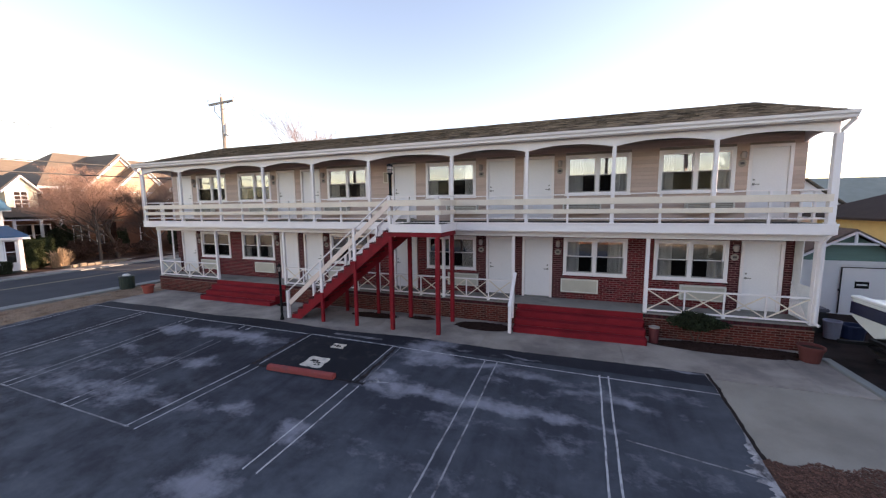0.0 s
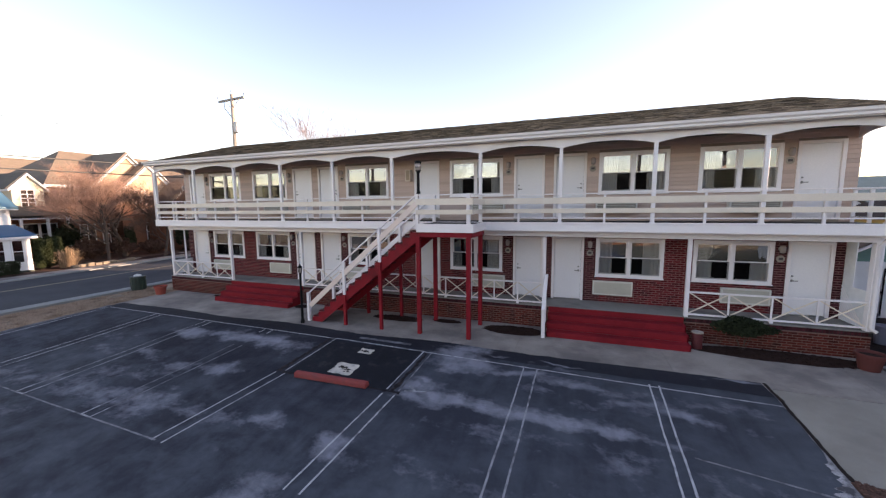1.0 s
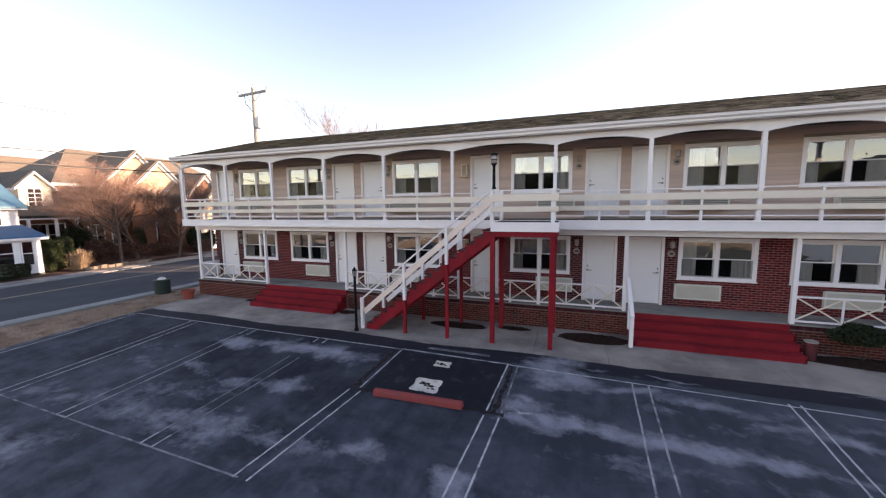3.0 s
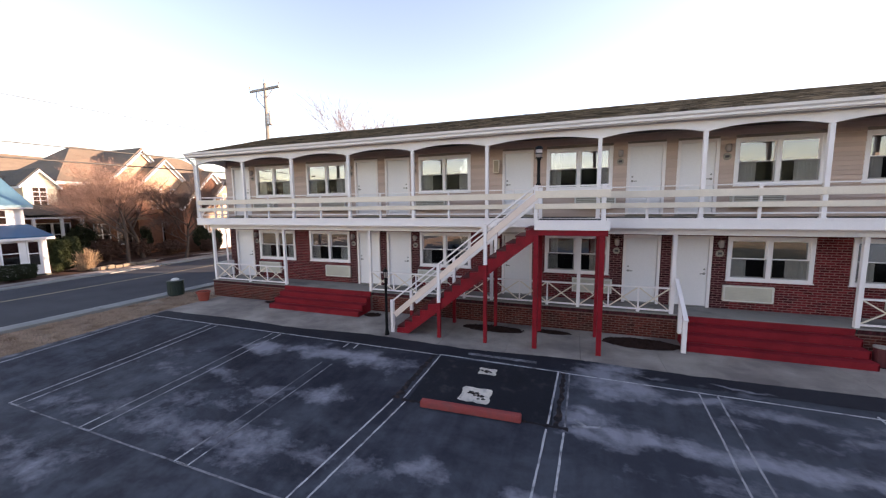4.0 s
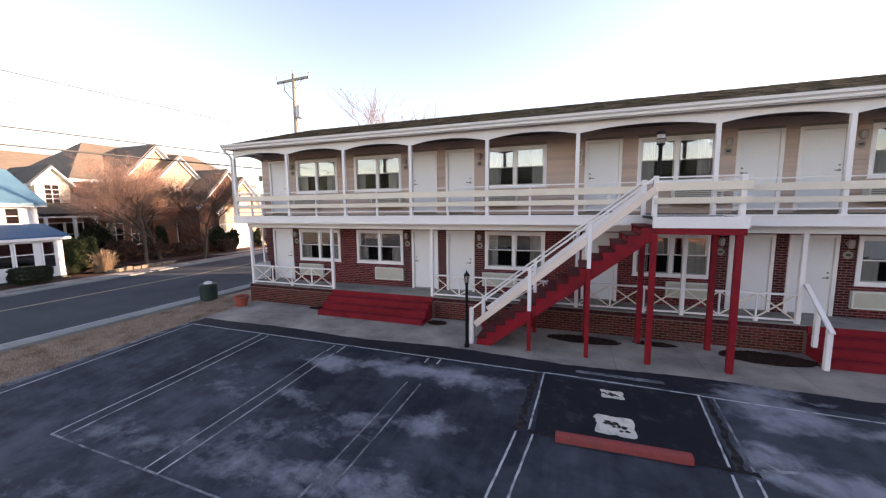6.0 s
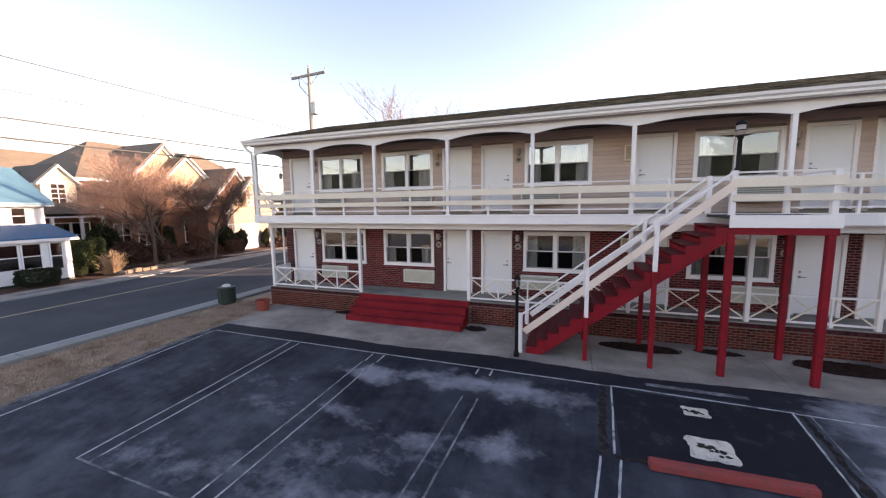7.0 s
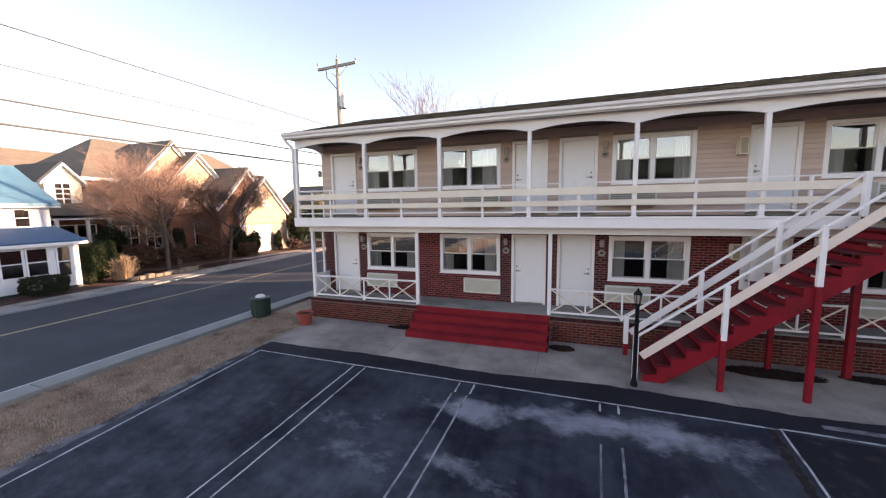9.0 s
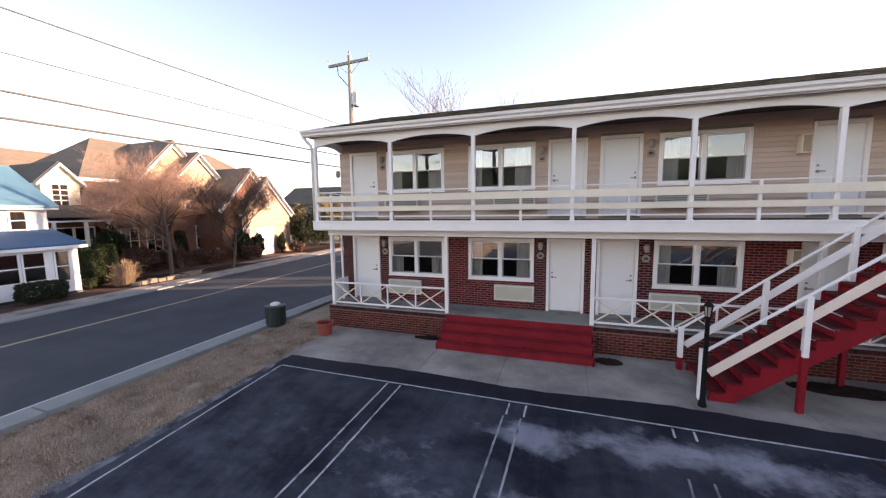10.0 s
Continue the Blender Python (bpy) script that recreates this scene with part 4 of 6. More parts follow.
# ---- porch railings with crossed bars ----
def porch_railing(xa, xb, n, name="porch_railing"):
    root = thing(name, ((xa + xb) / 2, 12.0, PORCH), "white wooden porch railing with crossed bars", "railing", "porch railings")
    h = (xb - xa) / 2 - 0.05
    part("top_rail", bevelled(boxes((-h, h, -0.03, 0.03, 0.69, 0.735)), 0.004), M_WHITE, root)
    part("bottom_rail", bevelled(boxes((-h, h, -0.025, 0.025, 0.055, 0.1)), 0.004), M_WHITE, root)
    w = 2 * h / n
    for i in range(n):
        a = -h + i * w
        if i:
            part("baluster", bevelled(boxes((a - 0.02, a + 0.02, -0.02, 0.02, 0.1, 0.69)), 0.003), M_WHITE, root)
            if i % 2 == 0:
                part("foot", boxes((a - 0.04, a + 0.04, -0.04, 0.04, 0.0, 0.055)), M_WHITE, root)
        for s in (0, 1):
            bm = bmesh.new()
            za, zb = (0.1, 0.69) if s else (0.69, 0.1)
            beam(bm, (a + 0.02, 0.012 * (2 * s - 1), za), (a + w - 0.02, 0.012 * (2 * s - 1), zb), 0.022, 0.032)
            part("cross_bar", bm, M_CREAM, root)
    return root


porch_railing(-19.07, -15.28, 4)
porch_railing(-11.41, -6.95, 5)
porch_railing(-6.95, -4.32, 3)
porch_railing(-4.32, -1.88, 3)
porch_railing(2.03, 5.92, 4)


# ---- gallery railing ----
def gallery_railing(xa, xb):
    root = thing("gallery_railing", ((xa + xb) / 2, POST_Y, DECK), "gallery railing of white rails and two cream boards", "railing", "gallery railings")
    h = (xb - xa) / 2
    part("top_rail", bevelled(boxes((-h + 0.05, h - 0.05, -0.025, 0.025, 0.835, 0.865)), 0.004), M_WHITE, root)
    part("bottom_rail", bevelled(boxes((-h + 0.05, h - 0.05, -0.02, 0.02, 0.12, 0.155)), 0.003), M_WHITE, root)
    part("board", bevelled(boxes((-h, h, -0.078, -0.054, 0.56, 0.74)), 0.004), M_CREAM, root, "cream painted board")
    part("board", bevelled(boxes((-h, h, -0.078, -0.054, 0.285, 0.42)), 0.004), M_CREAM, root, "cream painted board")
    n = 2 if 2 * h > 1.4 else 1
    for i in range(1, n):
        x = -h + 2 * h * i / n
        part("baluster", bevelled(boxes((x - 0.03, x + 0.03, -0.05, 0.01, 0, 0.835)), 0.003), M_WHITE, root)
    return root


LAND = (-5.42, -3.72)
for a, b in zip(POSTS, POSTS[1:]):
    if a == -7.03:
        gallery_railing(a, LAND[0])
    else:
        gallery_railing(a, b)
for x in (POSTS[0], POSTS[-1]):
    root = thing("gallery_end_railing", (x, 12.34, DECK), "short white and cream railing closing the gallery end", "railing", "gallery railings")
    part("top_rail", boxes((-0.025, 0.025, -0.63, 0.68, 0.835, 0.865)), M_WHITE, root)
    part("bottom_rail", boxes((-0.02, 0.02, -0.63, 0.68, 0.12, 0.155)), M_WHITE, root)
    part("board", boxes((-0.012, 0.012, -0.63, 0.68, 0.56, 0.74)), M_CREAM, root)
    part("board", boxes((-0.012, 0.012, -0.63, 0.68, 0.285, 0.42)), M_CREAM, root)
    for y in (0.0, 0.6):
        part("baluster", boxes((-0.03, 0.03, y - 0.03, y + 0.03, 0, 0.835)), M_WHITE, root)

# ---- outdoor staircase with landing ----
SF, SB = 10.12, 11.5
st = thing("outdoor_staircase", (0, 0, 0), "red outdoor staircase with white and cream railings", "staircase")
bx, tx, RISES = -9.42, LAND[0], 17
rise, run = DECK / RISES, (tx - bx) / (RISES - 1)
for i in range(RISES - 1):
    x, z = bx + run * i, rise * (i + 1)
    part("tread", bevelled(boxes((x - 0.025, x + run + 0.065, SF + 0.03, SB - 0.03, z - 0.04, z)), 0.006), M_TREAD, st, "worn dark red tread")
    if i:
        part("riser", boxes((x + 0.03, x + 0.05, SF + 0.03, SB - 0.03, z - rise + 0.002, z - 0.1)), M_RED, st)
slope = DECK / (tx - bx)
for y in (SF, SB):
    bm = bmesh.new()
    prof = [(bx - 0.02, 0.0), (bx + 0.36, 0.0), (tx + 0.04, DECK - 0.47), (tx + 0.04, DECK - rise - 0.045)]
    for i in range(RISES - 2, -1, -1):
        prof += [(bx + run * i + 0.005, rise * (i + 1) - 0.045), (bx + run * i + 0.005, rise * i - 0.02 if i else 0.02)]
    prof.pop()
    sides = [[bm.verts.new((x, y + d, z)) for x, z in prof] for d in (-0.025, 0.025)]
    for i in range(len(prof)):
        j = (i + 1) % len(prof)
        bm.faces.new((sides[0][i], sides[0][j], sides[1][j], sides[1][i]))
    bm.faces.new(sides[0])
    bm.faces.new(sides[1])
    part("stringer", bm, M_RED, st)
for y in (SF, SB):
    off = -0.03 if y == SF else 0.03
    bm = bmesh.new()
    beam(bm, (bx - 0.12, y + off, 0.98), (tx, y + off, 4.25), 0.055, 0.042)
    part("handrail", bevelled(bm, 0.006), M_WHITE, st)
    bm = bmesh.new()
    beam(bm, (bx - 0.05, y + off * 1.9, 0.56), (tx, y + off * 1.9, 0.56 + slope * (tx - bx + 0.05)), 0.025, 0.16 if y == SF else 0.15)
    part("rail_board", bevelled(bm, 0.004), M_PINKCREAM if y == SF else M_WHITE, st, "faded cream rail board" if y == SF else "white rail board")
    part("newel", bevelled(boxes((bx - 0.2, bx - 0.1, y - 0.05, y + 0.05, 0.0 if y == SF else 0.3, 1.0)), 0.006), M_WHITE, st)
    if y == SB:
        part("newel_foot", boxes((bx - 0.2, bx - 0.1, y - 0.05, y + 0.05, 0.0, 0.3)), M_RED, st)
    for x in (-8.07, -6.72):
        zt = (x - bx) * slope
        part("rail_post", bevelled(boxes((x - 0.045, x + 0.045, y - 0.045 + off, y + 0.045 + off, zt - 0.1, zt + 0.99)), 0.005), M_WHITE, st)
        part("post", bevelled(boxes((x - 0.048, x + 0.048, y - 0.048 + off, y + 0.048 + off, 0.0, zt - 0.1)), 0.005), M_RED, st)
    part("newel", bevelled(boxes((tx - 0.05, tx + 0.05, y - 0.05, y + 0.05, DECK + 0.012, 4.27)), 0.006), M_WHITE, st)
    for x in LAND:
        xx = x + (0.02 if x == LAND[0] else -0.12)
        part("post", bevelled(boxes((xx - 0.06, xx + 0.06, y - 0.06, y + 0.06, 0.0, 2.998)), 0.006), M_RED, st)
part("landing_floor", boxes((LAND[0], LAND[1], SF, 11.56, DECK - 0.06, DECK - 0.005)), M_DECK, st)
part("landing_fascia", bevelled(boxes((LAND[0] - 0.03, LAND[1] + 0.03, SF - 0.05, SF - 0.02, 3.14, DECK + 0.01)), 0.004), M_WHITE, st, "white fascia board")
part("landing_fascia", boxes((LAND[1], LAND[1] + 0.03, SF - 0.02, 11.55, 3.14, DECK + 0.008)), M_WHITE, st)
part("landing_joist", bevelled(boxes((LAND[0] - 0.02, LAND[1], SF - 0.02, SF + 0.05, 3.0, 3.137)), 0.005), M_RED, st)
part("landing_joist", boxes((LAND[0] - 0.02, LAND[1], SB - 0.05, SB + 0.02, 3.0, 3.137)), M_RED, st)
for x in (LAND[0], -4.57, LAND[1] - 0.05):
    part("landing_joist", boxes((x, x + 0.05, SF + 0.05, SB - 0.05, 3.0, 3.137)), M_RED, st)
# landing rails
part("landing_top_rail", boxes((LAND[0] + 0.05, LAND[1] + 0.02, SF - 0.025, SF + 0.025, DECK + 0.835, DECK + 0.865)), M_WHITE, st)
part("landing_board", bevelled(boxes((LAND[0] - 0.02, LAND[1] + 0.02, SF - 0.078, SF - 0.054, DECK + 0.56, DECK + 0.74)), 0.004), M_CREAM, st)
part("landing_board", bevelled(boxes((LAND[0] - 0.02, LAND[1] + 0.02, SF - 0.078, SF - 0.054, DECK + 0.285, DECK + 0.42)), 0.004), M_CREAM, st)
part("newel", bevelled(boxes((LAND[1] - 0.17, LAND[1] - 0.07, SF - 0.05, SF + 0.05, DECK, DECK + 0.87)), 0.005), M_WHITE, st)
part("landing_top_rail", boxes((LAND[1] - 0.06, LAND[1] - 0.01, SF + 0.05, 11.6, DECK + 0.835, DECK + 0.865)), M_WHITE, st)
part("landing_board", boxes((LAND[1] - 0.03, LAND[1] - 0.006, SF + 0.05, 11.6, DECK + 0.56, DECK + 0.74)), M_CREAM, st)
part("landing_board", boxes((LAND[1] - 0.03, LAND[1] - 0.006, SF + 0.05, 11.6, DECK + 0.285, DECK + 0.42)), M_CREAM, st)


# ---- fittings on the front ----
def air_conditioner(x0, x1, z0, z1, out=0.11):
    root = thing("wall_air_conditioner", ((x0 + x1) / 2, WALL - 0.01, z0), "cream air conditioner sleeve set into the wall under a window", "air conditioner", "wall air conditioners")
    w, h = (x1 - x0) / 2, z1 - z0
    part("casing", bevelled(boxes((-w, -w + 0.045, -out, 0, 0, h), (w - 0.045, w, -out, 0, 0, h), (-w + 0.045, w - 0.045, -out, 0, h - 0.045, h), (-w + 0.045, w - 0.045, -out, 0, 0, 0.045)), 0.008), M_ACFRAME, root)
    g = part("grille", boxes((-w + 0.045, w - 0.045, -out + 0.025, -out + 0.04, 0.045, h - 0.045)), M_ACSLOT if out > 0.2 else M_ACGRILLE, root, "louvred grille")
    n = 7 if out > 0.2 else 9
    for i in range(n):
        z = 0.06 + (h - 0.12) * i / (n - 1)
        bm = bmesh.new()
        beam(bm, (-w + 0.05, -out + 0.018, z), (w - 0.05, -out + 0.018, z), 0.016, 0.026 if out > 0.2 else 0.012)
        part("louvre", bm, M_ACGRILLE, g)
    return root


AC = [(-17.6, -16.45), (-14.09, -12.92), (-9.95, -8.8), (-4.5, -3.32), (-0.4, 0.78), (3.12, 4.32)]
for a, b in AC:
    air_conditioner(a, b, 0.97, 1.43)
    air_conditioner(a, b, 3.66, 4.1, 0.24)


def wall_lamp(x, z):
    root = thing("wall_lamp", (x, WALL - 0.008, z), "small round frosted wall lamp beside a door", "wall lamp", "wall lamps")
    bm = bmesh.new()
    lathe(bm, [(0.07, 0), (0.07, 0.02), (0.055, 0.03)], 16)
    bmesh.ops.rotate(bm, verts=bm.verts[:], matrix=Matrix.Rotation(radians(90), 3, "X"))
    part("mount", bm, M_STEEL, root)
    bm = bmesh.new()
    lathe(bm, [(0.04, 0), (0.065, 0.03), (0.072, 0.17), (0.055, 0.21), (0.0001, 0.22)], 16, at=(0, -0.085, -0.12))
    part("shade", bm, M_LAMPGLASS, root, "frosted glass shade", smooth=True)


def number_plaque(x, z):
    root = thing("door_plaque", (x, WALL - 0.008, z), "small oval tan plaque beside a door", "plaque", "door plaques")
    bm = bmesh.new()
    lathe(bm, [(0.1, 0), (0.1, 0.012), (0.09, 0.018)], 20)
    bmesh.ops.rotate(bm, verts=bm.verts[:], matrix=Matrix.Rotation(radians(90), 3, "X"))
    part("plate", bm, M_PLAQUE, root)
    part("lettering", boxes((-0.05, 0.05, -0.0225, -0.0185, -0.03, 0.035)), M_BARS, root)


for x in (-17.75, -12.76, -10.06, -3.22, -0.52, 4.49):
    for dz in (0, 2.68):
        wall_lamp(x, 2.62 + dz)
        number_plaque(x, 2.33 + dz + (0.05 if dz else 0))


M_METERFACE = mat("meter_face", (0.36, 0.28, 0.2), 0.7, 0.15, 8.0)


def meter_box(x, z0, z1):
    root = thing("meter_box", (x, WALL - 0.008, z0), "cream metal box fixed to the wall beside a door", "meter box", "meter boxes")
    part("body", bevelled(boxes((-0.1, 0.1, -0.2, 0, 0, z1 - z0)), 0.01), M_CREAM, root)
    w, h = 0.1, z1 - z0
    part("rim", bevelled(boxes((-w, -w + 0.022, -0.225, -0.2, 0, h), (w - 0.022, w, -0.225, -0.2, 0, h), (-w + 0.022, w - 0.022, -0.225, -0.2, h - 0.022, h), (-w + 0.022, w - 0.022, -0.225, -0.2, 0, 0.022)), 0.003), M_CREAM, root)
    part("cover", boxes((-w + 0.024, w - 0.024, -0.212, -0.2, 0.024, h - 0.024)), M_METERFACE, root, "weathered tan cover")


meter_box(-6.98, 2.28, 2.66)
meter_box(-6.99, 4.86, 5.28)


def lamp_post(at, height, z_from=0.0):
    root = thing("lamp_post", at, "black metal post lamp with a small glass lantern", "lamp post", "post lamps")
    bm = bmesh.new()
    if z_from == 0.0:
        lathe(bm, [(0.07, 0), (0.07, 0.05), (0.05, 0.12), (0.043, 0.2), (0.038, height - 0.4), (0.055, height - 0.37), (0.04, height - 0.34)], 12)
    else:
        lathe(bm, [(0.06, 0), (0.06, 0.03), (0.042, 0.06), (0.038, height - 0.4), (0.06, height - 0.37), (0.045, height - 0.34)], 12)
    part("pole", bm, M_BLACK, root, smooth=True)
    bm = bmesh.new()
    if z_from:
        lathe(bm, [(0.075, height - 0.33), (0.078, height - 0.12)], 18)
        part("lantern_glass", bm, M_LAMPGLASS, root, "frosted lantern glass", smooth=True)
        for z0 in (height - 0.345, height - 0.24, height - 0.13):
            bm = bmesh.new()
            lathe(bm, [(0.07, z0), (0.09, z0 + 0.003), (0.09, z0 + 0.02), (0.07, z0 + 0.023)], 18)
            part("lantern_ring", bm, M_BLACK, root)
        bm = bmesh.new()
        lathe(bm, [(0.095, height - 0.107), (0.095, height - 0.08), (0.05, height - 0.05), (0.0001, height - 0.045)], 18)
        part("lantern_cap", bm, M_BLACK, root)
        return
    lathe(bm, [(0.045, height - 0.34), (0.066, height - 0.16)], 6)
    part("lantern_glass", bm, M_LAMPGLASS, root, "frosted lantern glass")
    bm = bmesh.new()
    lathe(bm, [(0.085, height - 0.16), (0.078, height - 0.135), (0.025, height - 0.07), (0.016, height - 0.04), (0.0001, height - 0.02)], 6)
    part("lantern_cap", bm, M_BLACK, root)
    for k in range(6):
        a = 2 * math.pi * k / 6
        bm = bmesh.new()
        beam(bm, (0.047 * math.cos(a), 0.047 * math.sin(a), height - 0.34), (0.069 * math.cos(a), 0.069 * math.sin(a), height - 0.15), 0.012, 0.012)
        part("lantern_bar", bm, M_BLACK, root)


lamp_post((-9.62, 9.83, 0.012), 2.05)
lamp_post((-5.37, 10.12, 4.27), 1.0, 1.0)

# white lattice panel and downpipes at the building ends
lat = thing("lattice_panel", (5.88, 12.5, PORCH), "white lattice screen closing the porch end", "lattice screen")
part("panel", boxes((-0.015, 0.015, -0.42, 0.5, 0.02, 0.98), (-0.012, 0.012, 0.1, 0.5, 0.98, 2.2)), M_LATTICE, lat)
for k in range(9):
    bm = bmesh.new()
    beam(bm, (-0.02, -0.4 + 0.1 * k, 0.05), (-0.02, min(0.5, 0.5 + 0.0 * k), 0.05 + min(0.9, 0.9 - 0.1 * k)), 0.01, 0.03)
    part("lath", bm, M_WHITE, lat)
latw = thing("lattice_panel", (-19.2, 12.5, PORCH), "white lattice screen closing the porch end", "lattice screen")
part("panel", boxes((-0.012, 0.012, -0.42, 0.5, 0.06, 0.72)), M_LATTICE, latw)
part("upright", boxes((-0.025, 0.025, 0.18, 0.23, 0.0, 2.2)), M_WHITE, latw)


def downpipe(x, sx):
    root = thing("downpipe", (x, 11.6, 0), "white metal downpipe from the gutter", "downpipe", "downpipes")
    bm = bmesh.new()
    tube(bm, [(0.0, -0.2, 5.92), (0.02 * sx, -0.19, 5.84), (-0.1 * sx, -0.02, 5.62), (-0.1 * sx, 0.02, 5.5), (-0.1 * sx, 0.02, 3.42)], 0.045, 8)
    part("upper_pipe", bm, M_TRIM, root, smooth=True)
    bm = bmesh.new()
    tube(bm, [(-0.1 * sx, 0.02, 3.11), (-0.1 * sx, 0.3, 2.85), (-0.1 * sx, 0.3, 0.82), (-0.02 * sx, 0.2, 0.74)], 0.045, 8)
    if sx > 0:
        part("lower_pipe", bm, M_TRIM, root, smooth=True)
    else:
        bm.free()


downpipe(6.0, 1)
downpipe(-19.47, -1)


# ---- things on the ground by the porch ----
def flower_pot(x, y, r, label, clay):
    root = thing("flower_pot", (x, y, 0.012), label, "flower pot", "flower pots")
    bm = bmesh.new()
    lathe(bm, [(r * 0.7, 0), (r * 0.92, r * 1.25), (r * 1.05, r * 1.27), (r * 1.05, r * 1.55), (r * 0.95, r * 1.55), (r * 0.9, r * 1.3)], 22)
    part("pot", bm, clay, root, smooth=False)
    bm = bmesh.new()
    lathe(bm, [(r * 0.9, r * 1.3), (r * 0.5, r * 1.36), (0.001, r * 1.38)], 16)
    part("soil", bm, M_MULCH, root)


flower_pot(-18.85, 11.15, 0.25, "large terracotta flower pot by the brick porch base", mat("bright_terracotta", (0.3, 0.06, 0.04), 0.85, 0.15, 3.0, 0.1, 50))
flower_pot(5.56, 11.2, 0.26, "large dull terracotta flower pot on the walk", M_TERRA)
rb = thing("ash_bin", (2.2, 11.45, 0.012), "small dark red bin with a pale top beside the steps", "bin")
bm = bmesh.new()
lathe(bm, [(0.12, 0), (0.13, 0.42), (0.14, 0.43)], 18)
part("body", bm, mat("ash_bin_paint", (0.09, 0.012, 0.015), 0.6, 0.2, 3.0), rb, smooth=False)
bm = bmesh.new()
lathe(bm, [(0.14, 0.43), (0.14, 0.46), (0.1, 0.47), (0.09, 0.45), (0.0001, 0.45)], 18)
part("top", bm, M_CONC, rb, "pale sand-filled top")
tb = thing("litter_bin", (-21.0, 11.5, -0.01), "dark green litter bin with a white lid by the kerb", "bin")
bm = bmesh.new()
lathe(bm, [(0.27, 0), (0.3, 0.05), (0.3, 0.58), (0.32, 0.6), (0.32, 0.66), (0.26, 0.68)], 18)
part("body", bm, M_BIN, tb)
bm = bmesh.new()
lathe(bm, [(0.16, 0.68), (0.15, 0.73), (0.07, 0.77), (0.0001, 0.78)], 14)
part("lid", bm, M_LID, tb, "grey-white crumpled lid")
for k in range(14):
    a = 2 * math.pi * k / 14
    bm = bmesh.new()
    beam(bm, (0.302 * math.cos(a), 0.302 * math.sin(a), 0.06), (0.302 * math.cos(a), 0.302 * math.sin(a), 0.57), 0.03, 0.016, up=(math.cos(a), math.sin(a), 0))
    part("slat", bm, M_BIN, tb)


def leaf_mesh(name, n, shape, size, seed, material, flat=0.4, clipped=0.0):
    """n small leaf quads spread through a noisy ellipsoid of half-axes shape; clipped 1 makes it boxy."""
    r = np.random.RandomState(seed)
    d = r.normal(size=(n, 3))
    d /= np.linalg.norm(d, axis=1)[:, None]
    lump = np.array([0.78 + 0.5 * noise.noise(Vector(q * 2.2 + seed)) for q in d])
    rad = lump * (0.55 + 0.45 * r.rand(n) ** 0.4)
    rad = rad * (1 - clipped) + (0.7 + 0.3 * r.rand(n) ** 0.4) * (0.92 + 0.16 * (lump - 0.78)) * clipped
    d = d / ((np.abs(d) ** (2 + 5 * clipped)).sum(1) ** (1 / (2 + 5 * clipped)))[:, None]
    c = d * rad[:, None] * np.array(shape)
    c[:, 2] = np.maximum(c[:, 2], -shape[2] * 0.98)
    u = r.normal(size=(n, 3))
    u /= np.linalg.norm(u, axis=1)[:, None]
    v = np.cross(u, r.normal(size=(n, 3)))
    v /= np.linalg.norm(v, axis=1)[:, None]
    s = size * (0.6 + 0.8 * r.rand(n))[:, None]
    pts = np.stack([c - u * s - v * s * flat, c + u * s - v * s * flat, c + u * s + v * s * flat, c - u * s + v * s * flat], 1).reshape(-1, 3)
    me = bpy.data.meshes.new(name)
    me.from_pydata(pts.tolist(), [], [(4 * i, 4 * i + 1, 4 * i + 2, 4 * i + 3) for i in range(n)])
    me.materials.append(material)
    return me


def shrub(x, y, z, shape, n, size, seed, label, material=None, name="shrub", lift=0.0, clipped=0.0):
    root = thing(name, (x, y, z), label, "shrub", "")
    bm = bmesh.new()
    for k in range(5):
        a = 2.4 * k
        tube(bm, [(0.03 * math.cos(a), 0.03 * math.sin(a), 0), (shape[0] * 0.4 * math.cos(a), shape[1] * 0.4 * math.sin(a), shape[2] * 1.1 + lift)], [0.01, 0.004], 5)
    part("stems", bm, M_BARK, root)
    ob = new("foliage", leaf_mesh("foliage", n, shape, size, seed, material or M_LEAF, clipped=clipped))
    ob.parent = root
    ob.location = (0, 0, shape[2] + lift)
    return root


M_BARK = mat("bark", (0.075, 0.053, 0.042), 0.95, 0.25, 6.0, 0.6, 40)
M_TWIG = mat("reddish_twig", (0.36, 0.22, 0.165), 0.9, 0.25, 3.0, island=0.3)
M_TWIG_GREY = mat("greyish_twig", (0.22, 0.14, 0.115), 0.9, 0.25, 3.0, island=0.3)
M_TWIG_DARK = mat("dark_twig", (0.11, 0.072, 0.058), 0.9, 0.25, 3.0, island=0.3)
M_LEAF_DARK = mat("evergreen_leaf", (0.026, 0.034, 0.018), 0.8, 0.3, 6.0, island=0.4, spec=0.15)
M_REED = mat("dry_reed", (0.42, 0.29, 0.18), 0.9, 0.25, 5.0, island=0.35)
shrub(3.3, 11.7, 0.0, (0.8, 0.3, 0.28), 4200, 0.034, 3, "low green juniper shrub in the mulch bed by the porch", M_LEAF_DARK, lift=0.36)

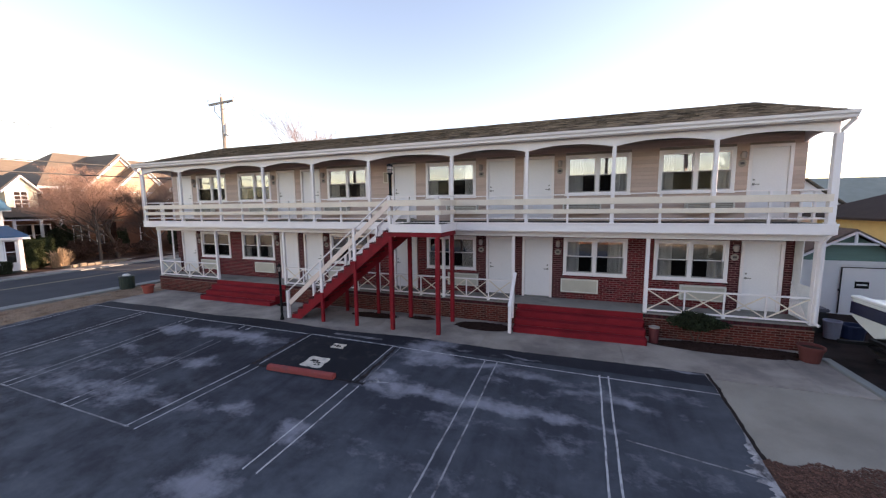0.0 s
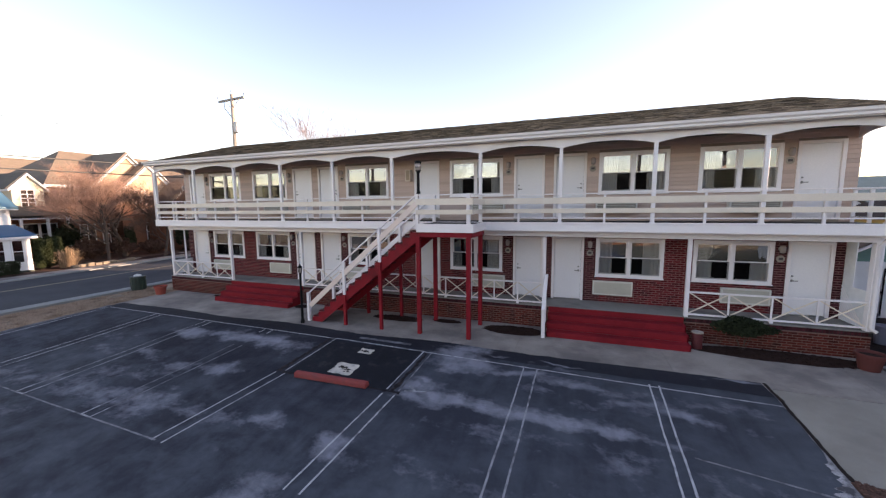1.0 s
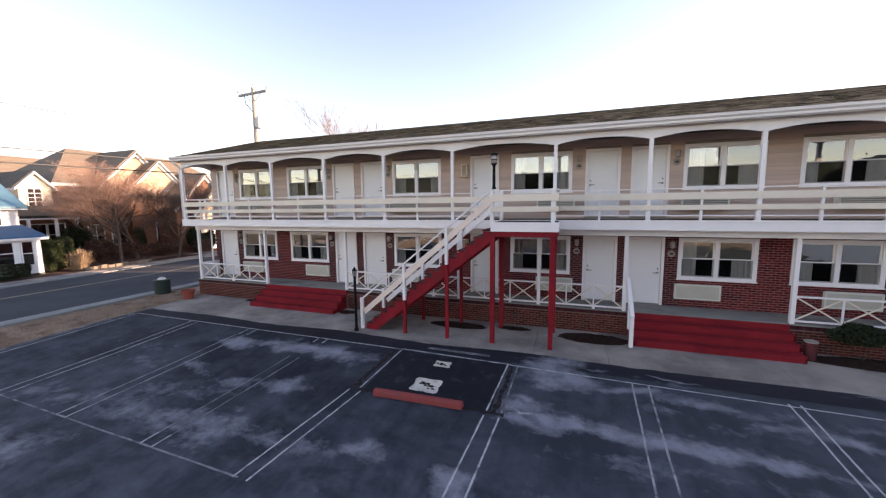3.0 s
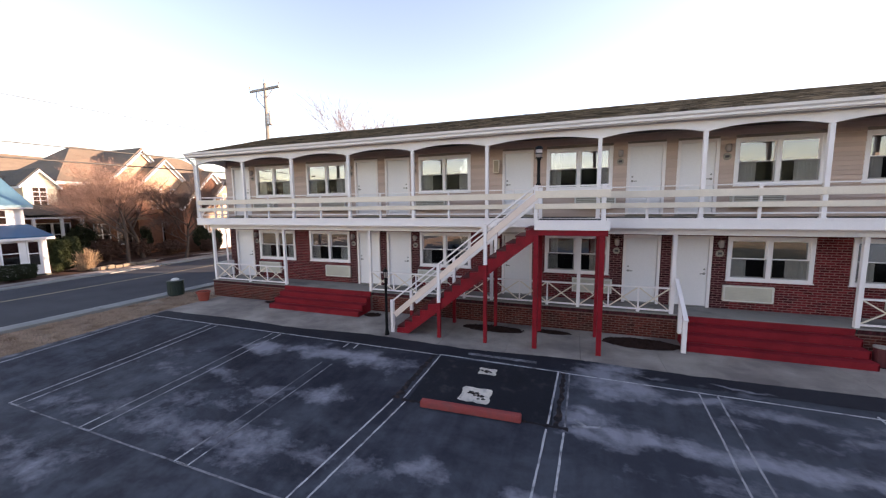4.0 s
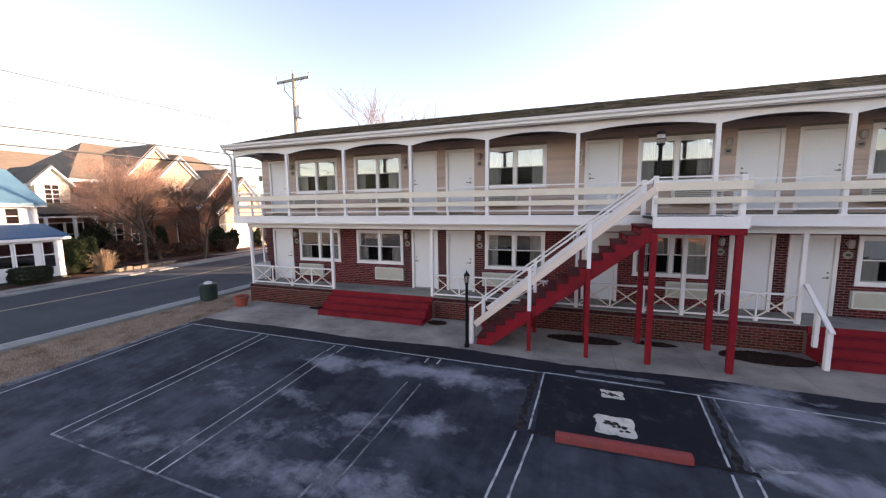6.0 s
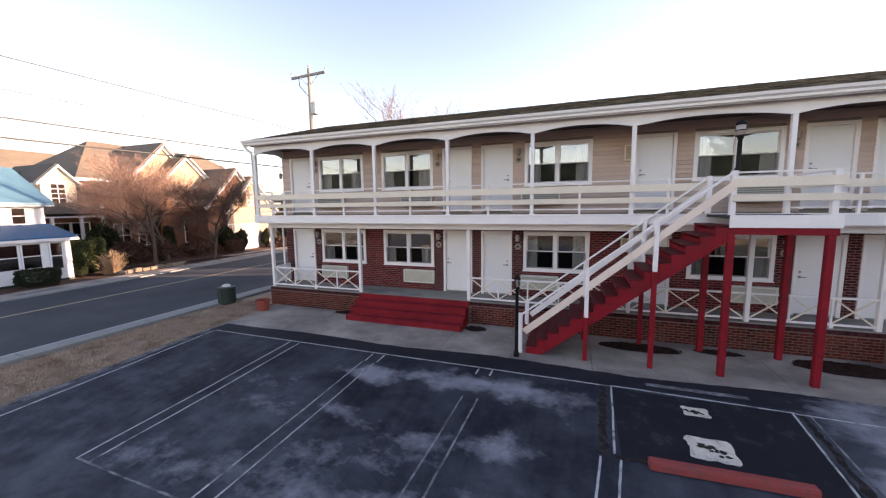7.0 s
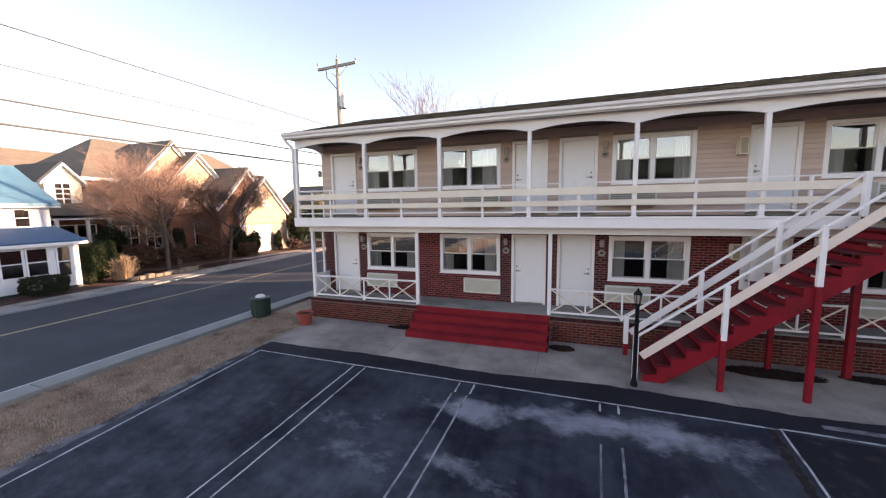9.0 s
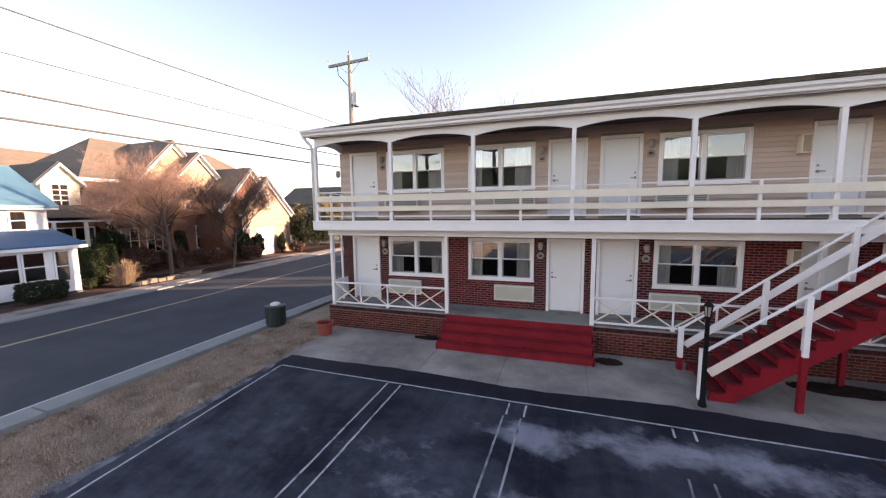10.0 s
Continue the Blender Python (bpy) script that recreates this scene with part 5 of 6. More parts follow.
# mulch beds with loose chips
rm = random.Random(8)
for cx, cy, rx_, ry_ in ((-6.75, 11.3, 0.95, 0.3), (-5.0, 11.5, 0.5, 0.18), (-2.7, 11.3, 0.95, 0.42), (4.0, 11.45, 1.9, 0.44), (-11.05, 11.45, 0.32, 0.22), (-15.75, 11.74, 0.45, 0.16)):
    bm = bmesh.new()
    n = 28
    ring = [bm.verts.new((cx + rx_ * math.cos(2 * math.pi * k / n) * (0.9 + 0.2 * rm.random()), min(11.94, cy + ry_ * math.sin(2 * math.pi * k / n) * (0.9 + 0.2 * rm.random())), 0.014)) for k in range(n)]
    mid = bm.verts.new((cx, cy, 0.05))
    for k in range(n):
        bm.faces.new((ring[k], ring[(k + 1) % n], mid))
    for _ in range(int(260 * rx_)):
        a, q = rm.random() * 6.28, rm.random() ** 0.5
        x, y = cx + rx_ * q * math.cos(a), min(11.9, cy + ry_ * q * math.sin(a))
        z = 0.015 + 0.035 * (1 - q)
        b = rm.random() * 3.14
        l = 0.02 + 0.03 * rm.random()
        beam(bm, (x - l * math.cos(b), y - l * math.sin(b), z), (x + l * math.cos(b), y + l * math.sin(b), z + 0.012 * rm.random()), 0.014, 0.01)
    tagged(part("mulch_bed", bm, M_MULCH), "dark brown mulch bed against the porch base", "mulch", kind="stuff")
bm = bmesh.new()
for _ in range(9000):
    x, y = 2.95 + rm.random() * 1.9, 5.0 + 2.05 * rm.random()
    if y > 6.72 + 0.18 * (x - 2.75) + 0.06 * math.sin(x * 9):
        continue
    b, l = rm.random() * 3.14, 0.012 + 0.022 * rm.random()
    z = ground_z(x, y) + 0.012 + 0.03 * rm.random()
    beam(bm, (x - l * math.cos(b), y - l * math.sin(b), z), (x + l * math.cos(b), y + l * math.sin(b), z + 0.02 * (rm.random() - 0.5)), 0.012, 0.006)
sheet(bm, [2.92, 3.5, 4.1], [4.5, 5.4, 6.2, 6.8], lift=0.008)
M_LEAFLITTER = mat("leaf_litter", (0.13, 0.062, 0.045), 0.95, 0.35, 6.0, 0.7, 60, island=0.45)
tagged(part("leaf_litter", bm, M_LEAFLITTER), "reddish brown leaf litter bed beside the drive", "leaf litter", kind="stuff")

# dry grass blades on the verge
rg = np.random.RandomState(5)
n = 34000
gx, gy = -20.98 + 2.2 * rg.rand(n), -2 + 14.0 * rg.rand(n)
pts, tris = [], []
for i in range(n):
    x, y = gx[i], gy[i]
    if noise.noise(Vector((x * 1.3, y * 1.3, 0))) < -0.55 + 0.25 * rg.rand():
        continue
    z = ground_z(x, y) - 0.01
    a = rg.rand() * 6.28
    h = 0.025 + 0.045 * rg.rand()
    k = len(pts)
    w = 0.012
    pts += [(x - w * math.cos(a), y - w * math.sin(a), z), (x + w * math.cos(a), y + w * math.sin(a), z), (x + 0.05 * (rg.rand() - 0.5), y + 0.05 * (rg.rand() - 0.5), z + h)]
    tris.append((k, k + 1, k + 2))
me = bpy.data.meshes.new("grass_blades")
me.from_pydata(pts, [], tris)
M_BLADE = mat("grass_blade", (0.4, 0.3, 0.235), 0.95, 0.25, 1.5, island=0.15, second=(0.17, 0.115, 0.08), sscale=1.6, slo=0.5, shi=0.68, spec=0.1)
me.materials.append(M_BLADE)
tagged(new("grass_blades", me), "short dry brown grass blades on the verge", "grass", kind="stuff")


# ---- bare trees ----
def tree(x, y, z, height, spread, seed, label, twig, levels=5, lean=(0, 0), trunk_r=0.16, fork=0.22, thin=0.009, up=0.0):
    r = random.Random(seed)
    root = thing("tree", (x, y, z), label, "tree", "bare trees")
    trunk, crown = bmesh.new(), bmesh.new()
    segs_p, segs_f = [], []

    def twig_seg(a, b, w):
        d = (b - a)
        s = d.cross(Vector((r.random() - 0.5, r.random() - 0.5, r.random() - 0.5)))
        if s.length < 1e-5:
            return
        s = s.normalized() * w
        u = d.cross(s).normalized() * w
        k = len(segs_p)
        segs_p.extend([tuple(a + s), tuple(a - s * 0.5 + u), tuple(a - s * 0.5 - u), tuple(b)])
        segs_f.extend([(k, k + 1, k + 3), (k + 1, k + 2, k + 3), (k + 2, k, k + 3)])

    def grow(p, d, length, rad, lev):
        n = 3
        pts_, q, dd = [p.copy()], p.copy(), d.copy()
        for i in range(n):
            dd = (dd + Vector((r.uniform(-1, 1), r.uniform(-1, 1), r.uniform(-0.4, 0.9))) * 0.17).normalized()
            q = q + dd * length / n
            pts_.append(q.copy())
        if lev >= 3:
            for a, b in zip(pts_, pts_[1:]):
                twig_seg(a, b, max(thin, rad))
        else:
            tube(crown if lev else trunk, pts_, [rad * (1 - 0.45 * i / n) for i in range(n + 1)], 7 if lev == 0 else 5, cap=False)
        if lev >= levels:
            return
        kids = (6, 5, 5, 5, 4, 6)[min(lev, 5)]
        for i in range(kids):
            u = 0.4 + 0.6 * (i + r.random()) / kids
            j = min(n - 1, int(u * n))
            pos = pts_[j].lerp(pts_[j + 1], u * n - j)
            ax = Vector((r.uniform(-1, 1), r.uniform(-1, 1), r.uniform(-0.3, 0.5))).normalized()
            nd = (dd * (0.75 if lev else 0.6) + ax * spread * (1.25 if lev > 3 else 1.0) + Vector((0, 0, up * min(lev, 3)))).normalized()
            grow(pos, nd, length * r.uniform(0.55, 0.8), rad * 0.48, lev + 1)

    grow(Vector((0, 0, -0.05)), Vector((lean[0], lean[1], 1)).normalized(), height * fork * 1.6, trunk_r, 0)
    part("trunk", trunk, M_BARK, root, smooth=True)
    me = finish(crown, "bough", M_BARK, True)
    ob = new("bough", me)
    ob["kind"] = "stuff"
    ob.parent = root
    me = bpy.data.meshes.new("crown")
    me.from_pydata(segs_p, [], segs_f)
    me.materials.append(twig)
    ob = new("crown", me)
    ob["kind"] = "stuff"
    ob.parent = root
    ob["label"] = "fine bare twigs"
    return root


tree(-33.4, 16.8, 0, 12.4, 0.7, 11, "bare reddish street tree with dense fine twigs", M_TWIG, 6, trunk_r=0.12, fork=0.155, thin=0.004, up=0.05)
tree(-32.9, 20.4, 0, 12.4, 0.72, 23, "bare dark tree in front of a brick house", M_TWIG_DARK, 6, trunk_r=0.11, fork=0.14, thin=0.004, up=0.06)
tree(-36.5, 19.6, 0, 9.6, 0.95, 31, "bare reddish tree in front of a brick house", M_TWIG, 6, trunk_r=0.18, thin=0.005)
tree(-15.5, 22.4, 0, 10.5, 0.42, 47, "tall bare tree behind the motel roof", M_TWIG_GREY, 5, trunk_r=0.15, fork=0.26, thin=0.008, up=0.05)


# ---- street side ----
M_POLE = mat("weathered_pole_wood", (0.3, 0.27, 0.24), 0.9, 0.2, 3.0, 0.3, 50)
M_GALV = mat("galvanised_metal", (0.45, 0.45, 0.46), 0.5, 0.1, metal=0.4)
pole = thing("utility_pole", (-22.5, 18.85, 0), "weathered wooden utility pole with a crossarm", "utility pole")
bm = bmesh.new()
tube(bm, [(0, 0, -0.1), (0, 0, 6), (0.02, 0, 11.35)], [0.15, 0.125, 0.095], 10)
part("shaft", bm, M_POLE, pole, smooth=True)
bm = bmesh.new()
beam(bm, (-1.25, 0.08, 11.0), (1.15, -0.08, 11.02), 0.1, 0.13)
part("crossarm", bevelled(bm, 0.008), M_POLE, pole)
for sx in (-1.2, 0, 1.1):
    bm = bmesh.new()
    lathe(bm, [(0.015, 0), (0.02, 0.1), (0.05, 0.12), (0.03, 0.16), (0.05, 0.2), (0.0001, 0.24)], 10, at=(sx, 0, 11.07 if sx else 11.35))
    part("insulator", bm, M_GALV, pole)
for sx in (-0.6, 0.6):
    bm = bmesh.new()
    beam(bm, (sx, 0, 10.95), (0, 0, 10.4), 0.03, 0.03)
    part("brace", bm, M_GALV, pole)
tr_ = bmesh.new()
lathe(tr_, [(0.14, 0), (0.17, 0.03), (0.17, 0.62), (0.14, 0.68), (0.05, 0.7), (0.04, 0.82), (0.0001, 0.84)], 14, at=(0.33, -0.05, 8.85))
part("transformer", tr_, M_GALV, pole, "grey metal transformer can", smooth=False)
part("bracket", boxes((0.08, 0.2, -0.08, -0.02, 9.0, 9.4)), M_GALV, pole)
bm = bmesh.new()
tube(bm, [(-0.7, 0, 10.95), (-0.65, -0.02, 10.5), (-0.45, -0.04, 10.3), (-0.1, 0, 9.9)], 0.02, 5)
part("jumper_cable", bm, M_BLACK, pole)
M_CABLE = mat("cable", (0.02, 0.02, 0.02), 0.6)
for z0, fall, rr, dx in ((7.76, 0.014, 0.015, 0.2), (6.33, 0.024, 0.023, 0.2), (5.77, 0.02, 0.027, 0.2), (6.95, 0.016, 0.011, 0.2)):
    cb = thing("power_cable", (-22.5 + dx, 18.85, z0), "dark overhead cable strung along the street", "cable", "overhead cables")
    bm = bmesh.new()
    tube(bm, [(0, -46 * i / 32, -fall * 46 * i / 32 + 0.0006 * (46 * i / 32 - 9) ** 2 * (i > 6)) for i in range(33)], rr, 5)
    part("strand", bm, M_CABLE, cb)
    bm = bmesh.new()
    tube(bm, [(0, 46 * i / 16, -1.0 * (i / 16) * (1 - i / 16)) for i in range(17)], rr, 5)
    part("strand", bm, M_CABLE, cb)


# ---- houses ----
M_TEAL = mat("teal_metal_roof", (0.115, 0.245, 0.32), 0.45, 0.1, 0.6, metal=0.1)
M_BLUE = mat("blue_metal_roof", (0.028, 0.1, 0.2), 0.65, 0.1, 0.8, spec=0.3)
M_HWHITE = mat("white_clapboard", (0.72, 0.735, 0.76), 0.6, 0.05, 2.0)
M_HCREAM = mat("cream_clapboard", (0.68, 0.62, 0.48), 0.65, 0.06, 2.0)
M_HBRICK = mat("house_brick", (0.2, 0.1, 0.068), 0.9, 0.2, 6.0, 0.4, 30, second=(0.14, 0.065, 0.042), sscale=9.0, spec=0.2)
M_HTAN = mat("sunlit_gable_tan", (0.43, 0.31, 0.225), 0.9, 0.2, 5.0, 0.4, 30, second=(0.34, 0.22, 0.155), sscale=7.0, spec=0.2)
M_HROOF = mat("tan_shingles", (0.165, 0.13, 0.1), 0.95, 0.2, 1.2, 0.5, 30, second=(0.13, 0.1, 0.08), sscale=8.0, stretch=(1, 1, 4))
M_HROOFD = mat("dark_shingles", (0.1, 0.085, 0.07), 0.95, 0.2, 1.2, 0.5, 30, second=(0.07, 0.06, 0.05), sscale=8.0)
M_HGREY = mat("grey_clapboard", (0.2, 0.21, 0.21), 0.7, 0.08, 2.0)
M_GARDEN = mat("garden_soil", (0.1, 0.06, 0.047), 0.98, 0.3, 1.5, 0.6, 40, second=(0.04, 0.026, 0.022), sscale=1.2, spec=0.1)
M_DPANE = glass_mat("dark_pane", 1.9, (0.62, 0.61, 0.62))
M_ROOMDARK = mat("dark_room", (0.3, 0.26, 0.23), 0.9)


def prism(bm, axis, a0, a1, outline):
    """A solid of the outline [(u, z)] drawn along axis 'x' or 'y' from a0 to a1."""
    def at(a, u, z):
        return (a, u, z) if axis == "x" else (u, a, z)
    e = [[bm.verts.new(at(a, u, z)) for u, z in outline] for a in (a0, a1)]
    for i in range(len(outline)):
        j = (i + 1) % len(outline)
        bm.faces.new((e[0][i], e[0][j], e[1][j], e[1][i]))
    bm.faces.new(e[0])
    bm.faces.new(e[1])


def roof_slab(bm, axis, a0, a1, line, t=0.18):
    """A roof skin of thickness t over a line [(u, z)]."""
    prism(bm, axis, a0, a1, list(line) + [(u, z - t) for u, z in reversed(line)])


def house_window(parent, face, x, y, z0, z1, w, cols=1, rows=2):
    """A framed window on a wall that faces +x ('x') or -y ('y')."""
    def bx(u0, u1, d0, d1, za, zb):
        return (x + d0, x + d1, y + u0, y + u1, za, zb) if face == "x" else (x + u0, x + u1, y - d1, y - d0, za, zb)
    f = 0.07
    fr = [bx(-w / 2 - f, -w / 2, 0.0, 0.05, z0 - f, z1 + f), bx(w / 2, w / 2 + f, 0.0, 0.05, z0 - f, z1 + f), bx(-w / 2, w / 2, 0.0, 0.05, z1, z1 + f), bx(-w / 2, w / 2, 0.0, 0.05, z0 - f, z0)]
    win = part("window", boxes(*fr), M_HWHITE, parent)
    for c in range(1, cols):
        u = -w / 2 + w * c / cols
        part("muntin", boxes(bx(u - 0.025, u + 0.025, 0.0, 0.04, z0, z1)), M_HWHITE, win)
    for q in range(1, rows):
        zz = z0 + (z1 - z0) * q / rows
        part("muntin", boxes(bx(-w / 2, w / 2, 0.005, 0.035, zz - 0.025, zz + 0.025)), M_HWHITE, win)
    part("pane", boxes(bx(-w / 2, w / 2, 0.008, 0.016, z0, z1)), M_DPANE, win)
    part("room_blind", boxes(bx(-w / 2, w / 2, 0.001, 0.006, z0, z1)), M_ROOMDARK, win)


# white house with a blue porch roof and a teal main roof
wh = thing("white_house", (0, 0, 0), "white clapboard house with blue porch roof and teal main roof", "house")
part("porch_wall", boxes((-36.5, -34.2, 2.0, 13.05, -0.1, 2.25)), M_HWHITE, wh)
bm = bmesh.new()
roof_slab(bm, "y", 1.8, 13.35, [(-36.5, 2.95), (-33.95, 2.32)], 0.1)
part("porch_roof", bm, M_BLUE, wh, "blue metal porch roof")
part("porch_fascia", boxes((-34.02, -33.93, 1.8, 13.38, 2.1, 2.24)), M_HWHITE, wh)
part("upper_wall", boxes((-43.5, -36.5, 4.0, 13.2, -0.1, 4.2)), M_HWHITE, wh)
bm = bmesh.new()
prism(bm, "y", 4.02, 13.18, [(-43.4, 4.2), (-36.6, 4.2), (-40, 6.0)])
part("gable", bm, M_HWHITE, wh)
bm = bmesh.new()
roof_slab(bm, "y", 3.6, 13.5, [(-44.0, 4.08), (-40.0, 6.25), (-36.1, 4.12)], 0.14)
part("roof", bm, M_TEAL, wh, "teal metal roof")
part("eave_board", boxes((-36.2, -36.12, 3.6, 13.5, 3.92, 4.08)), M_HWHITE, wh)
part("plinth", boxes((-34.24, -34.16, 2.0, 13.1, -0.1, 0.06)), M_BIN, wh)
for y, w in ((9.0, 0.7), (9.85, 0.7), (10.7, 0.66), (11.54, 0.66)):
    house_window(wh, "x", -34.2, y, 0.78, 1.98, w)
house_window(wh, "x", -34.2, 12.48, 0.62, 1.98, 0.44)
house_window(wh, "x", -36.5, 12.15, 3.0, 3.82, 0.5)
house_window(wh, "x", -36.5, 9.2, 3.0, 3.82, 0.5)
for i in range(11):
    part("corner_board", boxes((-34.21, -34.17, 13.0, 13.08, 0.06 + 0.2 * i, 0.24 + 0.2 * i)), M_HWHITE, wh)

# cream house with a gabled dormer and a porch
ch = thing("cream_house", (0, 0, 0), "cream house with a white gabled dormer and dark porch", "house")
part("wall", boxes((-50, -41.2, 13.6, 17.4, -0.1, 3.5)), M_HBRICK, ch)
bm = bmesh.new()
prism(bm, "x", -46, -41.0, [(15.1, 3.5), (15.1, 5.62), (16.0, 6.55), (16.9, 5.62), (16.9, 3.5)])
part("dormer", bm, M_HCREAM, ch)
bm = bmesh.new()
roof_slab(bm, "x", -46, -40.75, [(14.85, 5.5), (16.0, 6.75), (17.15, 5.5)], 0.16)
part("dormer_roof", bm, M_HWHITE, ch)
bm = bmesh.new()
roof_slab(bm, "x", -46, -40.95, [(14.8, 5.56), (16.0, 6.85), (17.2, 5.56)], 0.06)
part("dormer_shingles", bm, M_HROOFD, ch)
bm = bmesh.new()
roof_slab(bm, "y", 13.3, 17.9, [(-44.2, 6.4), (-39.9, 3.5)], 0.2)
part("porch_roof", bm, M_HROOFD, ch)
part("porch_beam", boxes((-40.1, -39.9, 13.3, 17.9, 3.2, 3.46)), M_HWHITE, ch)
for y in (13.5, 15.0, 16.5, 17.7):
    part("porch_post", boxes((-40.08, -39.92, y - 0.08, y + 0.08, 0, 3.2)), M_HWHITE, ch)
house_window(ch, "x", -41.0, 15.93, 4.2, 5.45, 0.72, 2, 4)
for y in (14.6, 15.9, 17.0):
    house_window(ch, "x", -41.2, y, 1.2, 2.8, 0.95, 1, 2)

# large brick house with steep gables
bh = thing("brick_house", (0, 0, 0), "large warm brick house with steep white-edged gables", "house")
part("main_wall", boxes((-52, -42.0, 17.6, 34.0, -0.1, 6.05)), M_HBRICK, bh)
bm = bmesh.new()
v = [bm.verts.new(p) for p in ((-41.6, 17.2, 6.0), (-41.6, 34.4, 6.0), (-52.4, 34.4, 6.0), (-52.4, 17.2, 6.0), (-46, 20.4, 9.35), (-46, 30, 9.35))]
for q in ((0, 1, 5, 4), (1, 2, 5), (2, 3, 4, 5), (3, 0, 4), (0, 3, 2, 1)):
    bm.faces.new([v[i] for i in q])
part("main_roof", bm, M_HROOF, bh, "tan shingled hip roof")
part("main_fascia", boxes((-41.66, -41.56, 17.2, 34.4, 5.8, 6.02)), M_HWHITE, bh)


def gable_wing(parent, xf, xb, y0, yp, y1, ze0, zp, ze1, split=None):
    bm = bmesh.new()
    prism(bm, "x", xb, xf, [(y0 + 0.25, -0.1), (y0 + 0.25, ze0 + 0.1), (yp, zp - 0.12), (y1 - 0.25, ze1 + 0.1), (y1 - 0.25, -0.1)])
    part("wing_wall", bm, M_HBRICK, parent)
    # pale tan above split carries the sunlight, dark brick below the shade
    if split is not None:
        def edge(yr, zr):
            return yp + (yr - yp) * (zp - 0.12 - split) / (zp - 0.12 - zr) if split > zr else yr
        ya_, yb_ = edge(y0 + 0.25, ze0 + 0.1), edge(y1 - 0.25, ze1 + 0.1)
        face = [(ya_, split), (yp, zp - 0.12), (yb_, split)]
        if split < ze0:
            face = [(ya_, split), (ya_, ze0 + 0.1), (yp, zp - 0.12), (yb_, ze1 + 0.1), (yb_, split)]
        bm = bmesh.new()
        prism(bm, "x", xf, xf + 0.03, face)
        part("gable_face", bm, M_HTAN, parent, "pale tan gable face with sunlight put into its colour")
    bm = bmesh.new()
    roof_slab(bm, "x", xb, xf + 0.3, [(y0, ze0), (yp, zp), (y1, ze1)], 0.12)
    part("wing_roof", bm, M_HROOF, parent)
    for ya, za, yb, zb in ((y0, ze0, yp, zp), (y1, ze1, yp, zp)):
        bm = bmesh.new()
        beam(bm, (xf + 0.32, ya, za - 0.2), (xf + 0.32, yb, zb - 0.2), 0.05, 0.34, up=(1, 0, 0))
        beam(bm, (xf + 0.16, ya, za - 0.3), (xf + 0.16, yb, zb - 0.3), 0.06, 0.32, up=(0, 0, 1))
        part("rake_board", bm, M_HWHITE, parent, "white rake board")


gable_wing(bh, -41.0, -46, 17.7, 22.8, 27.9, 3.8, 9.25, 3.8, 5.4)
gable_wing(bh, -40.0, -44, 21.3, 24.0, 26.7, 5.7, 8.45, 5.7, 4.4)
for y in (23.2, 24.9):
    house_window(bh, "x", -40.0, y, 3.9, 5.6, 0.8, 2, 4)
for y in (19.4, 21.0, 24.0):
    house_window(bh, "x", -41.0 if y < 22 else -40.0, y, 0.9, 2.6, 1.0, 2, 2)
part("porch_roof", boxes((-41, -38.8, 18.0, 21.5, 2.95, 3.15)), M_HROOF, bh)

bg2 = thing("brick_house", (0, 0, 0), "warm brick house with a steep gable and white garage door", "house")
gable_wing(bg2, -37.4, -44, 23.4, 26.5, 29.6, 4.0, 7.35, 4.0)
gable_wing(bg2, -36.9, -41, 24.8, 27.7, 30.6, 3.6, 6.7, 3.6, 0.0)
part("body", boxes((-46, -41.2, 26.5, 33.0, -0.1, 5.0)), M_HBRICK, bg2)
house_window(bg2, "x", -36.9, 27.7, 4.1, 5.2, 0.7, 2, 3)
for y in (25.5,):
    house_window(bg2, "x", -36.9, y, 1.0, 2.3, 0.7, 2, 2)
gd = part("garage_door", boxes((-36.9, -36.84, 26.4, 28.3, 0.0, 2.35)), M_HWHITE, bg2, "white panelled garage door")
for i in range(4):
    part("door_panel", boxes((-36.84, -36.825, 26.45, 28.25, 0.05 + 0.57 * i, 0.56 + 0.57 * i)), M_HWHITE, gd)

# long tan roof and a dark-roofed house farther off
lh = thing("tan_roofed_house", (0, 0, 0), "long house with a low tan shingled roof", "house")
part("wall", boxes((-66, -58, 8, 27, -0.1, 6.5)), M_HCREAM, lh)
bm = bmesh.new()
roof_slab(bm, "y", 6, 28, [(-67, 6.3), (-62.0, 9.9), (-57.5, 6.3)], 0.2)
part("roof", bm, M_HROOF, lh)
fh = thing("dark_roofed_house", (0, 0, 0), "grey house with a dark roof beyond the street trees", "house")
part("wall", boxes((-62, -50, 58, 66, -0.1, 5.2)), M_HGREY, fh)
bm = bmesh.new()
roof_slab(bm, "x", -63, -49, [(57, 5.0), (62, 8.2), (67, 5.0)], 0.2)
part("roof", bm, M_HROOFD, fh)

